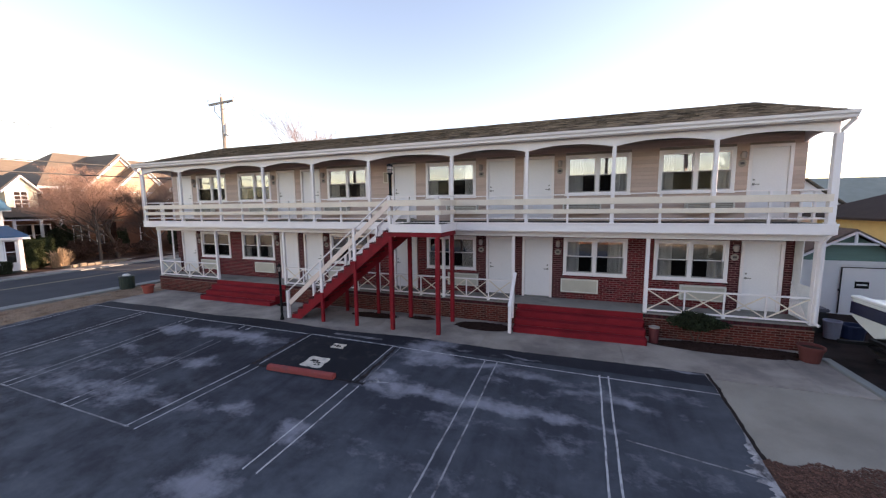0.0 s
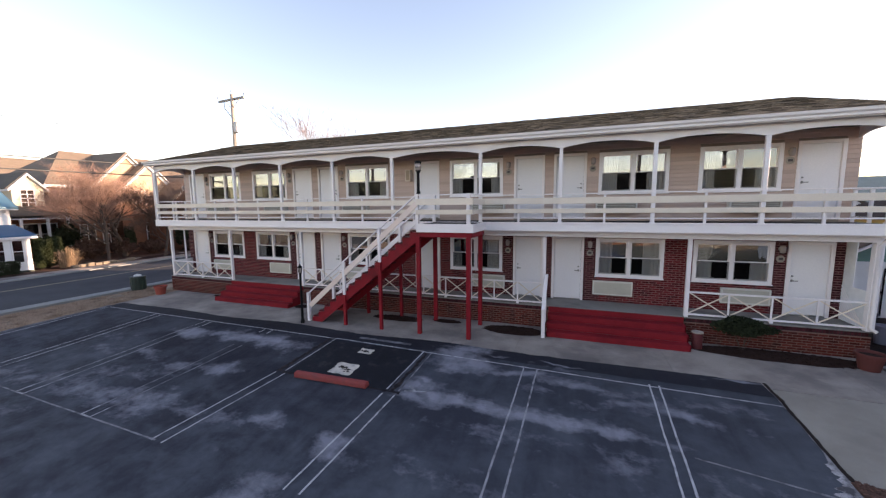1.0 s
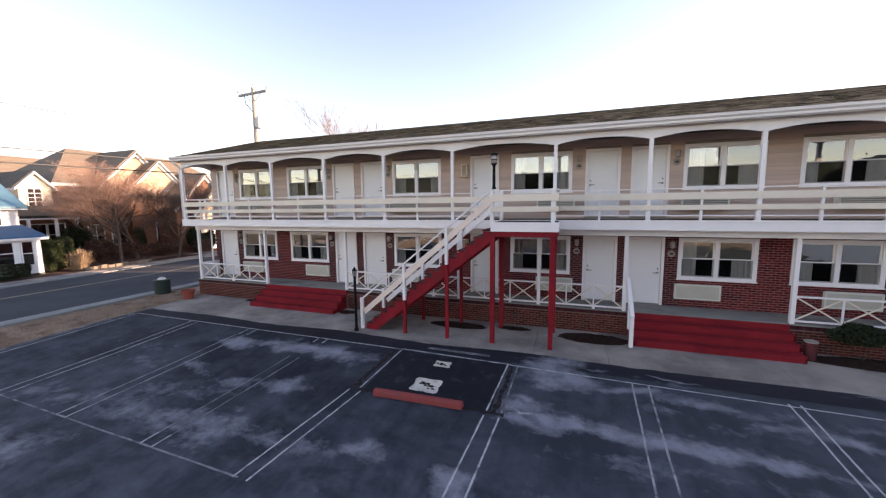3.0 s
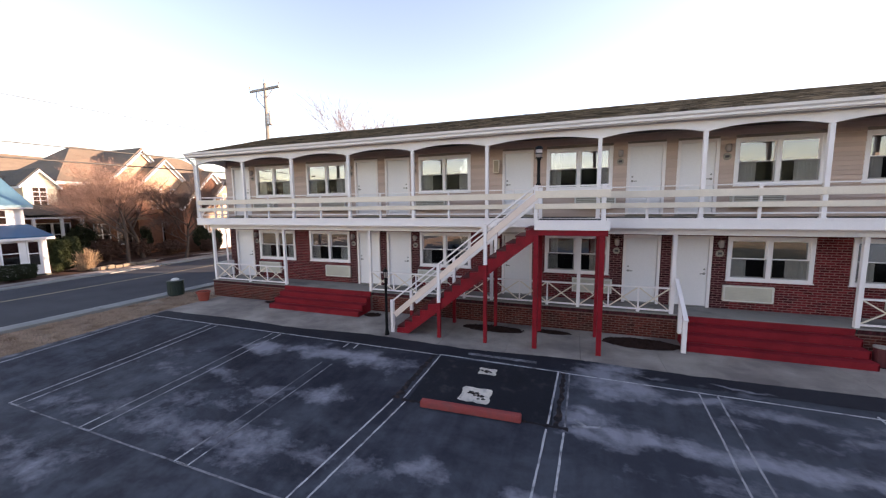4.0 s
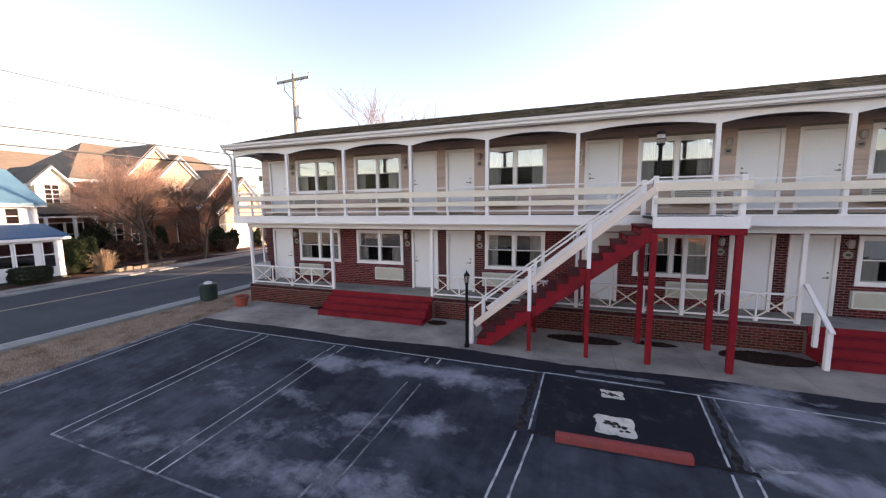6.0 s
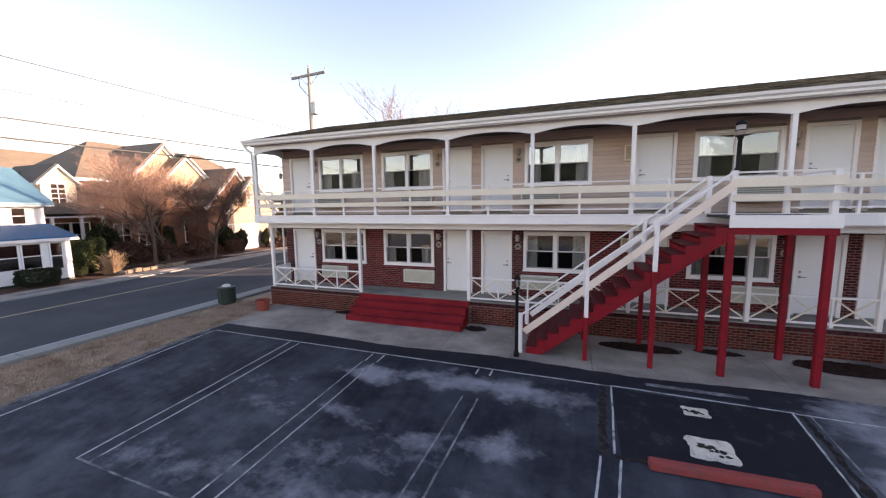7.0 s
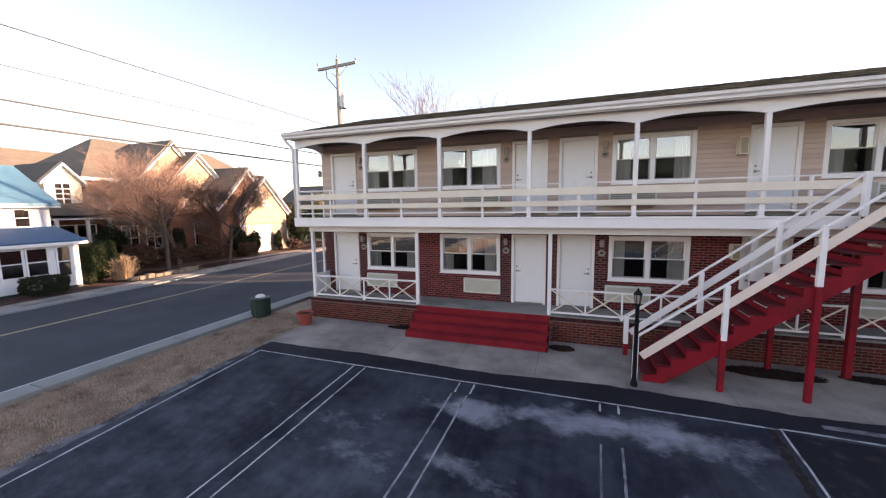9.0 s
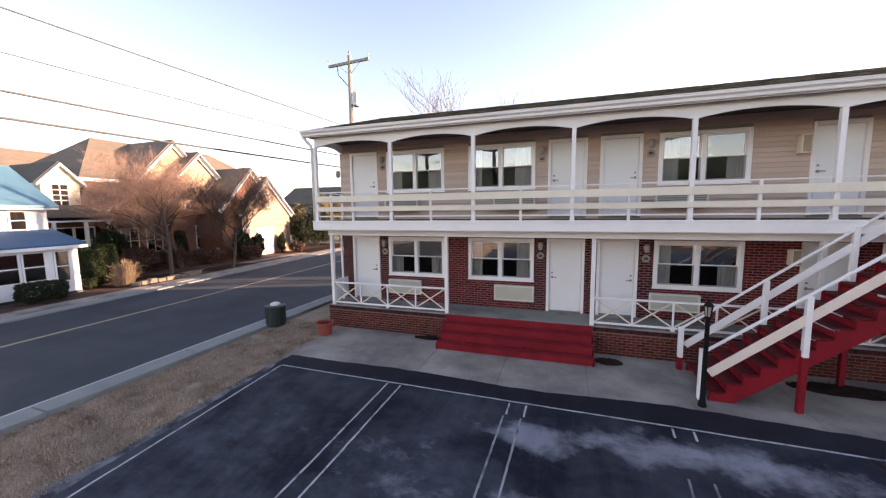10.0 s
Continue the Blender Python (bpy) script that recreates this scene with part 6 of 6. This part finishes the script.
# hedges, shrubs and reeds across the street
M_HEDGE = mat("hedge_leaf", (0.033, 0.043, 0.017), 0.8, 0.3, 6.0, island=0.4, spec=0.2)
shrub(-34.5, 13.9, 0, (0.95, 0.72, 1.12), 26000, 0.034, 5, "tall clipped dark green hedge beside the white house", M_HEDGE, "hedge", clipped=0.45)
shrub(-33.2, 11.25, 0, (0.5, 0.9, 0.45), 9000, 0.03, 6, "low dark clipped bush before the white house", M_LEAF_DARK, clipped=0.7)
for x, y, sh, sd in ((-39.2, 17.2, (0.9, 1.0, 1.5), 7), (-38.6, 21.2, (0.5, 0.5, 1.3), 8), (-36.0, 25.6, (0.6, 0.6, 1.0), 10), (-36.2, 24.3, (0.7, 0.8, 1.2), 12), (-36.4, 28.7, (0.35, 0.4, 0.9), 13), (-36.0, 31.0, (0.9, 1.2, 1.7), 14), (-36.5, 34.0, (1.2, 1.6, 2.2), 15), (-35.0, 37.5, (1.2, 2.0, 1.0), 16)):
    shrub(x, y, 0, sh, int(4000 * max(1, sh[2])), 0.06, sd, "rounded dark evergreen shrub before a brick house", M_LEAF_DARK)
M_BARESHRUB = mat("bare_shrub_twig", (0.1, 0.062, 0.05), 0.9, 0.3, 6.0, island=0.4, spec=0.1)
for x, y, sh, sd in ((-37.3, 17.6, (1.0, 1.2, 0.85), 41), (-36.9, 19.6, (0.9, 1.1, 0.75), 42), (-36.6, 21.8, (0.9, 1.2, 0.65), 43), (-35.6, 24.6, (0.8, 1.0, 0.6), 44), (-35.4, 29.6, (0.7, 0.9, 0.5), 45)):
    shrub(x, y, 0, sh, 5200, 0.05, sd, "dark leafless shrub in the garden of a brick house", M_BARESHRUB)
# yellow-green leaf colour with the warm sunlight put into it
M_LEAF_YELLOW = mat("sunlit_yellow_leaf", (0.17, 0.13, 0.045), 0.75, 0.3, 6.0, island=0.5)
for x, y, sh, sd in ((-37.5, 36.5, (1.3, 1.6, 2.4), 21), (-39.0, 38.6, (1.3, 1.6, 3.0), 27), (-41.5, 37.0, (1.5, 1.6, 2.4), 28), (-39.5, 42.5, (1.6, 2.0, 2.6), 22), (-36.5, 43.0, (1.2, 2.4, 1.0), 24)):
    shrub(x, y, 0, sh, 5000, 0.08, sd, "yellow-green sunlit evergreen beyond the brick house", M_LEAF_YELLOW)
rr_ = random.Random(3)
reeds = thing("reed_clump", (-33.7, 14.6, 0), "clump of dry golden ornamental grass", "ornamental grass")
bm = bmesh.new()
for _ in range(760):
    a, q = rr_.random() * 6.28, rr_.random() ** 0.6
    x, y = 0.34 * q * math.cos(a), 0.42 * q * math.sin(a)
    h = 0.4 + 1.15 * rr_.random() * (1 - 0.35 * q)
    lx, ly = 0.25 * (rr_.random() - 0.5), 0.25 * (rr_.random() - 0.5)
    out = 1.2 + 1.0 * rr_.random()
    tube(bm, [(x, y, 0), (x * 1.25, y * 1.25, h * 0.55), (x * out * 0.85 + lx * 0.5, y * out * 0.85 + ly * 0.5, h * 0.9), (x * out + lx, y * out + ly, h)], [0.005, 0.004, 0.013 if h > 1.0 else 0.005, 0.004], 3, cap=False)
part("grass_tuft", bm, M_REED, reeds)
bm = boxes((-41, -31.9, 13.5, 38.0, -0.3, -0.045), (-34.1, -31.86, -30.0, 13.5, -0.3, -0.045))
structure("front_garden", bm, M_GARDEN, "bare brown garden soil in front of the houses", "garden")
bm = boxes((-34.7, -34.0, 17.6, 36.0, -0.2, -0.02))
structure("garden_path", bm, M_CONC, "pale garden path beside the planting beds", "path")
for bx0, bx1, by0, by1 in ((-35.6, -32.35, 15.2, 18.4), (-35.0, -32.35, 19.0, 23.0), (-36.2, -32.4, 28.9, 37.0)):
    bm = bmesh.new()
    ring = [bm.verts.new(((bx0 + bx1) / 2 + (bx1 - bx0) / 2 * math.cos(k * 0.2244) * rr_.uniform(0.88, 1.0), (by0 + by1) / 2 + (by1 - by0) / 2 * math.sin(k * 0.2244) * rr_.uniform(0.88, 1.0), -0.02)) for k in range(28)]
    hub = bm.verts.new(((bx0 + bx1) / 2, (by0 + by1) / 2, 0.08))
    for k in range(28):
        bm.faces.new((ring[k], ring[(k + 1) % 28], hub))
    structure("planting_bed", bm, M_MULCH, "dark mulched planting bed under a street tree", "planting bed")
M_BEDSTONE = mat("bed_stone", (0.2, 0.16, 0.12), 0.95, 0.25, 4.0, 0.5, 40)
wall_low = thing("garden_edging", (-32.9, 16.2, 0), "low stone edging round a planting bed", "edging")
for i in range(9):
    bm = bevelled(boxes((-0.14, 0.14, -0.2, 0.2, -0.02, 0.16 + 0.03 * (i % 3))), 0.02)
    bmesh.ops.translate(bm, verts=bm.verts[:], vec=(0.05 * math.sin(i * 2.1), -1.6 + 0.42 * i, 0))
    part("stone", bm, M_BEDSTONE, wall_low)

# ---- beyond the east end ----
M_GREENSIDING = mat("green_gable_board", (0.12, 0.22, 0.2), 0.7, 0.1, 2.0, stretch=(1, 1, 8))
sh = thing("garage_shed", (9.07, 16.8, -0.1), "white garage shed with a green gable and white trim", "shed")
part("wall", boxes((-1.7, 1.7, 0, 4.5, 0, 2.0)), M_HWHITE, sh)
bm = bmesh.new()
prism(bm, "y", -0.02, 4.5, [(-1.7, 1.98), (1.7, 1.98), (0, 2.95)])
part("gable", bm, M_GREENSIDING, sh, "green boarded gable")
bm = bmesh.new()
roof_slab(bm, "y", -0.3, 4.7, [(-1.95, 1.95), (0, 3.12), (1.95, 1.95)], 0.08)
part("roof", bm, M_HROOFD, sh)
for s in (-1, 1):
    bm = bmesh.new()
    beam(bm, (s * 1.95, -0.32, 1.83), (0, -0.32, 3.0), 0.05, 0.16, up=(0, 1, 0))
    part("rake_board", bm, M_HWHITE, sh)
part("gable_beam", boxes((-0.6, 0.6, -0.34, -0.3, 2.56, 2.64)), M_HWHITE, sh)
part("gable_strut", boxes((-0.04, 0.04, -0.34, -0.3, 2.64, 2.95)), M_HWHITE, sh)
part("trim_band", boxes((-1.7, 1.7, -0.06, 0, 1.84, 1.98)), M_HWHITE, sh)
dd_ = part("door", bevelled(boxes((-0.15, 1.6, -0.05, 0, 0.02, 1.75)), 0.01), M_HWHITE, sh, "white double garage door")
part("hinge", boxes((-0.2, -0.13, -0.07, -0.05, 0.9, 0.98)), M_BLACK, dd_)
part("notice", boxes((0.24, 0.62, -0.06, -0.05, 1.02, 1.26)), M_BLACK, dd_, "small dark sign")
part("notice_bar", boxes((0.29, 0.57, -0.064, -0.06, 1.12, 1.17)), M_HWHITE, dd_)
part("latch_bar", boxes((-0.165, -0.13, -0.07, -0.05, 0.1, 1.75)), M_BLACK, dd_)
part("head_gap", boxes((-0.16, 1.6, -0.058, -0.05, 1.735, 1.765)), M_BLACK, dd_)

M_HULL = mat("boat_hull", (0.72, 0.72, 0.68), 0.25, 0.05)
M_NAVY = mat("navy_stripe", (0.01, 0.014, 0.04), 0.25, 0.05)
M_TYRE = mat("tyre_rubber", (0.02, 0.02, 0.02), 0.85, 0.1)
bt = thing("boat", (6.6, 11.2, 0), "white motor boat with a navy band on a trailer", "boat")
bm = bmesh.new()
secs = []
for x, half, keel, top_ in ((0.1, 0.85, 0.72, 1.5), (2.0, 1.0, 0.68, 1.45), (3.6, 0.85, 0.72, 1.5), (5.0, 0.15, 1.0, 1.62)):
    secs.append([bm.verts.new((x, s * half * k, z)) for s, k, z in ((-1, 1, top_), (-1, 0.95, top_ - 0.45), (-1, 0.7, keel + 0.22), (1, 0.0, keel), (1, 0.7, keel + 0.22), (1, 0.95, top_ - 0.45), (1, 1, top_))])
for a, b in zip(secs, secs[1:]):
    for i in range(6):
        bm.faces.new((a[i], a[i + 1], b[i + 1], b[i]))
    bm.faces.new((a[6], a[0], b[0], b[6]))
bm.faces.new(secs[0])
bm.faces.new(secs[-1])
part("hull", bm, M_HULL, bt, "white moulded hull")
part("navy_band", bevelled(boxes((0.06, 0.1, -0.84, 0.84, 1.12, 1.42)), 0.01), M_NAVY, bt)
bm = bmesh.new()
for s in (-1, 1):
    beam(bm, (0.1, s * 0.87, 1.28), (2.0, s * 1.02, 1.25), 0.03, 0.26)
    beam(bm, (2.0, s * 1.02, 1.25), (3.6, s * 0.87, 1.28), 0.03, 0.26)
part("navy_band", bm, M_NAVY, bt)
part("gunwale", bevelled(boxes((0.05, 0.25, -0.86, 0.86, 1.5, 1.58)), 0.02), M_HULL, bt)
part("trailer_beam", boxes((-0.2, 4.6, -0.7, -0.6, 0.36, 0.44), (-0.2, 4.6, 0.6, 0.7, 0.36, 0.44), (0.4, 0.5, -0.7, 0.7, 0.3, 0.36), (2.4, 2.5, -0.7, 0.7, 0.44, 0.52), (0.4, 0.5, -0.7, 0.7, 0.44, 0.52)), M_BLACK, bt)
for s in (-1, 1):
    bm = bmesh.new()
    lathe(bm, [(0.16, -0.09), (0.3, -0.09), (0.32, -0.05), (0.32, 0.05), (0.3, 0.09), (0.16, 0.09)], 20)
    bmesh.ops.rotate(bm, verts=bm.verts[:], matrix=Matrix.Rotation(radians(90), 3, "X"))
    bmesh.ops.translate(bm, verts=bm.verts[:], vec=(0.9, s * 0.92, 0.31))
    wl = part("wheel", bm, M_TYRE, bt, "black trailer tyre")
    bm = bmesh.new()
    lathe(bm, [(0.17, -0.07), (0.17, 0.07), (0.06, 0.09), (0.0001, 0.09)], 16)
    bmesh.ops.rotate(bm, verts=bm.verts[:], matrix=Matrix.Rotation(radians(90), 3, "X"))
    bmesh.ops.translate(bm, verts=bm.verts[:], vec=(0.9, s * 0.92, 0.31))
    part("rim", bm, M_GALV, wl)
for x, y, r_, h_, m_, lab in ((7.15, 13.55, 0.2, 0.52, mat("barrel_plastic", (0.25, 0.26, 0.33), 0.5, 0.12, 3.0), "grey-blue plastic barrel beside the shed"), (7.7, 13.7, 0.28, 0.4, mat("tub_plastic", (0.012, 0.025, 0.075), 0.5, 0.12, 3.0), "dark blue plastic tub beside the shed")):
    root = thing("barrel", (x, y, -0.02), lab, "barrel")
    bm = bmesh.new()
    lathe(bm, [(r_ * 0.85, 0), (r_, h_ * 0.9), (r_ * 1.06, h_ * 0.92), (r_ * 1.06, h_), (r_ * 0.9, h_), (r_ * 0.88, h_ * 0.7), (0.001, h_ * 0.68)], 18)
    part("body", bm, m_, root)
root = thing("storage_chest", (6.95, 14.35, -0.09), "dark plastic storage chest with a grey lid beside the motel end", "chest")
part("body", bevelled(boxes((-0.35, 0.35, -0.3, 0.3, 0, 0.7)), 0.03, 2), M_TYRE, root)
part("lid", bevelled(boxes((-0.38, 0.38, -0.33, 0.33, 0.7, 0.8)), 0.03, 2), mat("chest_lid", (0.09, 0.095, 0.12), 0.6, 0.15, 3.0), root)

# low edging between the drive and the side yard
edge = tagged(new("drive_edging"), "low concrete edging beside the drive", "edging", kind="structure")
for i in range(4):
    piece("kerb_stone", kerb_mesh, edge, (5.97, 10.0 - i * 2.94, ground_z(5.97, 10.0 - i * 2.94) - 0.02), scale=(0.36, 1, 1))

# neighbouring houses to the east and north
M_YELLOWH = mat("yellow_clapboard", (0.5, 0.36, 0.14), 0.7, 0.08, 2.0)
M_GREENROOF = mat("green_grey_shingles", (0.2, 0.225, 0.21), 0.9, 0.15, 1.5, 0.3, 20)


def plain_house(name, x0, x1, y0, y1, eave, ridge, along, wall, roofm, label):
    root = thing(name, (0, 0, 0), label, "house")
    part("wall", boxes((x0, x1, y0, y1, -0.7, eave)), wall, root)
    bm = bmesh.new()
    if along == "y":
        xm = (x0 + x1) / 2
        prism(bm, "y", y0 + 0.02, y1 - 0.02, [(x0, eave), (x1, eave), (xm, ridge - 0.15)])
        part("gable", bm, wall, root)
        bm = bmesh.new()
        roof_slab(bm, "y", y0 - 0.4, y1 + 0.4, [(x0 - 0.5, eave - 0.2), (xm, ridge), (x1 + 0.5, eave - 0.2)], 0.15)
    else:
        ym = (y0 + y1) / 2
        prism(bm, "x", x0 + 0.02, x1 - 0.02, [(y0, eave), (y1, eave), (ym, ridge - 0.15)])
        part("gable", bm, wall, root)
        bm = bmesh.new()
        roof_slab(bm, "x", x0 - 0.4, x1 + 0.4, [(y0 - 0.5, eave - 0.2), (ym, ridge), (y1 + 0.5, eave - 0.2)], 0.15)
    part("roof", bm, roofm, root)
    return root


M_BROWNROOF = mat("dark_brown_shingles", (0.04, 0.026, 0.022), 0.95, 0.2, 1.2, 0.5, 30, spec=0.2)
bhs = thing("brown_roofed_house", (0, 0, 0), "yellow clapboard house with a dark brown hip roof", "house")
part("wall", boxes((18.4, 26.6, 30.0, 38, -0.7, 2.95)), M_YELLOWH, bhs)
bm = bmesh.new()
v = [bm.verts.new(p) for p in ((17.3, 29, 2.95), (27.6, 29, 2.95), (27.6, 39, 2.95), (17.3, 39, 2.95), (21.6, 34, 5.0), (23.6, 34, 5.0), (17.3, 29, 2.8), (27.6, 29, 2.8), (27.6, 39, 2.8), (17.3, 39, 2.8))]
for q in ((0, 1, 5, 4), (1, 2, 5), (2, 3, 4, 5), (3, 0, 4), (0, 6, 7, 1), (1, 7, 8, 2), (2, 8, 9, 3), (3, 9, 6, 0), (6, 9, 8, 7)):
    bm.faces.new([v[k] for k in q])
part("roof", bm, M_BROWNROOF, bhs)
plain_house("green_roofed_house", 17.5, 34, 44, 54, 3.9, 6.5, "x", M_HWHITE, M_GREENROOF, "white house with a green-grey shingled roof")
plain_house("white_gabled_house", 14.9, 20.7, 39, 43, 3.5, 6.0, "y", M_HWHITE, M_HROOFD, "small white gabled house behind the sheds")
# unseen house, added to keep the low sun off the lot
plain_house("unseen_house", 14.5, 24, -14, 21.0, 5.2, 7.6, "y", M_HWHITE, M_HROOFD, "unseen long white clapboard house added to shade the lot from the east")
# unseen house, sized to cast shade on the walls across the street
plain_house("unseen_house", -16, -10, 26.1, 34.6, 8.0, 9.2, "y", M_HCREAM, M_HROOFD, "unseen cream clapboard house added behind the motel to shade the street side")
# unseen house, added so the motel windows have something to reflect
plain_house("unseen_house", -18, 8, -34, -24, 4.6, 7.6, "x", M_HBRICK, M_HROOFD, "unseen long brick house added south of the lot for window reflections")

root = thing("security_light", (-19.35, 13.03, 4.92), "small grey lamp on a bracket at the gallery end", "wall lamp")
bm = bmesh.new()
tube(bm, [(0.06, 0.02, 0.02), (-0.07, -0.01, 0.03)], 0.018, 6)
part("bracket", bm, M_STEEL, root)
bm = bmesh.new()
lathe(bm, [(0.02, 0.12), (0.065, 0.09), (0.075, -0.02), (0.05, -0.12), (0.0001, -0.13)], 12, at=(-0.09, -0.02, 0.0))
part("head", bm, M_LAMPGLASS, root)


# ---- pieces of the building's skin ----
def cut_runs(x0, x1, z0, z1, holes, margin):
    """Stretches of x free of the holes over a band of z."""
    runs = [(x0, x1)]
    for a, b, c, d in holes:
        if d + margin <= z0 or c - margin >= z1:
            continue
        nxt = []
        for r0, r1 in runs:
            if b + margin <= r0 or a - margin >= r1:
                nxt.append((r0, r1))
                continue
            if a - margin > r0:
                nxt.append((r0, a - margin))
            if b + margin < r1:
                nxt.append((b + margin, r1))
        runs = nxt
    return [q for q in runs if q[1] - q[0] > 0.02]


# lapped siding boards of the upper wall
EXPO = 0.118
z = DECK + 0.02
while z < EAVE - 0.02:
    zt = min(z + EXPO, EAVE)
    for a, b in cut_runs(X0, X1, z, zt, upper, 0.028):
        bm = bmesh.new()
        pr = [(WALL + 0.02, z - 0.004), (WALL - 0.024, z - 0.004), (WALL - 0.025, z + 0.008), (WALL + 0.006, zt), (WALL + 0.02, zt)]
        e = [[bm.verts.new((x, yy, zz)) for yy, zz in pr] for x in (a, b)]
        for i in range(len(pr)):
            j = (i + 1) % len(pr)
            bm.faces.new((e[0][i], e[0][j], e[1][j], e[1][i]))
        bm.faces.new(e[0])
        bm.faces.new(e[1])
        part("siding_board", bm, M_SIDING, wall_upper)
    z = zt

BL, BH, JT = 0.194, 0.057, 0.012


def brick_block(bm_pts, bm_faces, x0, x1, y0, y1, z0, z1):
    k = len(bm_pts)
    c = 0.004
    bm_pts += [(x0, y1, z0), (x1, y1, z0), (x1, y1, z1), (x0, y1, z1), (x0 + c, y0, z0 + c), (x1 - c, y0, z0 + c), (x1 - c, y0, z1 - c), (x0 + c, y0, z1 - c)]
    bm_faces += [(k + 4, k + 5, k + 6, k + 7), (k, k + 1, k + 5, k + 4), (k + 1, k + 2, k + 6, k + 5), (k + 2, k + 3, k + 7, k + 6), (k + 3, k, k + 4, k + 7)]


def lay_bricks(parent, x0, x1, z0, z1, holes, y, near, mat_piece, mat_joined, seed, piers=()):
    """Running bond; whole bricks within the stretch near are pieces, the rest one joined mesh."""
    r = random.Random(seed)
    pts, faces, ones = [], [], 0
    up, uf = [], []
    brick_block(up, uf, -BL / 2, BL / 2, -0.004, 0.014, -BH / 2, BH / 2)
    unit = bpy.data.meshes.new("brick")
    unit.from_pydata(up, [], uf)
    unit.materials.append(mat_piece)
    dpts, dfaces = [], []
    row, z = 0, z0
    while z + BH * 0.6 < z1:
        zt = min(z + BH, z1)
        for a, b in cut_runs(x0, x1, z, zt, holes, 0.03):
            x = x0 - (0.5 * (BL + JT) if row % 2 else 0)
            while x < b:
                q0, q1 = max(a, x), min(b, x + BL)
                if q1 - q0 > 0.03:
                    dy = r.uniform(-0.002, 0.002)
                    if any(p0 < (q0 + q1) / 2 < p1 for p0, p1 in piers):
                        brick_block(dpts, dfaces, q0, q1, y - 0.004 + dy, y + 0.014, z, zt)
                    elif q1 - q0 > BL - 0.001 and zt - z > BH - 0.001 and near[0] < q0 < near[1] and ones < 300:
                        piece("brick", unit, parent, ((q0 + q1) / 2, y + dy, (z + zt) / 2))
                        ones += 1
                    else:
                        brick_block(pts, faces, q0, q1, y - 0.004 + dy, y + 0.014, z, zt)
                x += BL + JT
        z = zt + JT
        row += 1
    me = bpy.data.meshes.new("brickwork")
    me.from_pydata(pts, [], faces)
    me.materials.append(mat_joined)
    ob = new("brickwork", me)
    ob.parent = parent
    ob["kind"] = "stuff"
    ob["label"] = "rows of red bricks in running bond"
    if dpts:
        me = bpy.data.meshes.new("dark_brickwork")
        me.from_pydata(dpts, [], dfaces)
        me.materials.append(M_BRICKD)
        ob = new("dark_brickwork", me)
        ob.parent = parent
        ob["kind"] = "stuff"
        ob["label"] = "dark bricks beside the doors"


lay_bricks(wall_lower, X0, X1, PORCH + 0.003, 3.1, lower, WALL, (-15.9, -12.95), M_BRICK, M_BRICKI, 1, [(-19.35, -18.9), (-18, -17.55), (-12.98, -12.5), (-11.6, -11.2), (-10.3, -9.85), (-3.45, -3.0), (-2.05, -1.65), (-0.75, -0.3), (4.3, 4.7), (5.6, 5.95)])
lay_bricks(base_wall, -19.24, 5.97, 0.004, 0.575, [(-15.3, -11.38, 0, 0.6), (-1.72, 1.98, 0, 0.6)], FRONT, (-11.4, -3.0), M_BRICK2, M_BRICK2I, 2)

# bricks on edge along the top of the porch base, darker than those below
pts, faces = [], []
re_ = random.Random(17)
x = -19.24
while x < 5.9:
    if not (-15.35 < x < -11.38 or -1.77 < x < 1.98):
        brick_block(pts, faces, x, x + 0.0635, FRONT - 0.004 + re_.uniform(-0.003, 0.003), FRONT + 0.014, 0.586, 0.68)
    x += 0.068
part("dark_joint", boxes(*[(a, b, FRONT - 0.0005, FRONT + 0.002, 0.58, 0.682) for a, b in ((-19.24, -15.3), (-11.38, -1.72), (1.98, 5.97))]), M_SEAMDARK, base_wall)
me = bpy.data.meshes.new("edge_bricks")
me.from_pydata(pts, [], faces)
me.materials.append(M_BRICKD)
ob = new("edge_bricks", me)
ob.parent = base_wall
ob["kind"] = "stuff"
ob["label"] = "dark bricks on edge under the porch floor"

# shingle tabs on the front slope
pts, faces = [], []
rs = random.Random(6)
sl = Vector((0, RIDGE_Y - EAVE_Y, RIDGE_Z - EAVE_Z))
L = sl.length
d_ = sl / L
nrm = Vector((0, -d_.z, d_.y))
row, s = 0, 0.0
while s < L - 0.02:
    s1 = min(s + 0.16, L)
    u = s / L
    xa, xb = ex0 + (rx0 - ex0) * u, ex1 + (rx1 - ex1) * u
    x = xa - rs.random() * 0.3
    while x < xb:
        w = 0.22 + 0.2 * rs.random()
        q0, q1 = max(x, xa), min(x + w - 0.006, xb)
        if q1 - q0 > 0.02:
            th = 0.012 + 0.01 * rs.random()
            k = len(pts)
            base = Vector((0, EAVE_Y, EAVE_Z)) + d_ * (s - 0.01)
            topv = Vector((0, EAVE_Y, EAVE_Z)) + d_ * s1
            for xx in (q0, q1):
                pts += [(xx, base.y, base.z), tuple(Vector((xx, base.y, base.z)) + nrm * th), tuple(Vector((xx, topv.y, topv.z)) + nrm * 0.004)]
            faces += [(k + 1, k + 4, k + 5, k + 2), (k, k + 3, k + 4, k + 1), (k, k + 1, k + 2), (k + 3, k + 5, k + 4)]
        x += w
    s = s1
    row += 1
me = bpy.data.meshes.new("shingles")
me.from_pydata(pts, [], faces)
me.materials.append(M_SHINGLE)
ob = new("shingles", me)
ob.parent = roof
ob["kind"] = "stuff"
ob["label"] = "tan and brown asphalt shingle tabs"
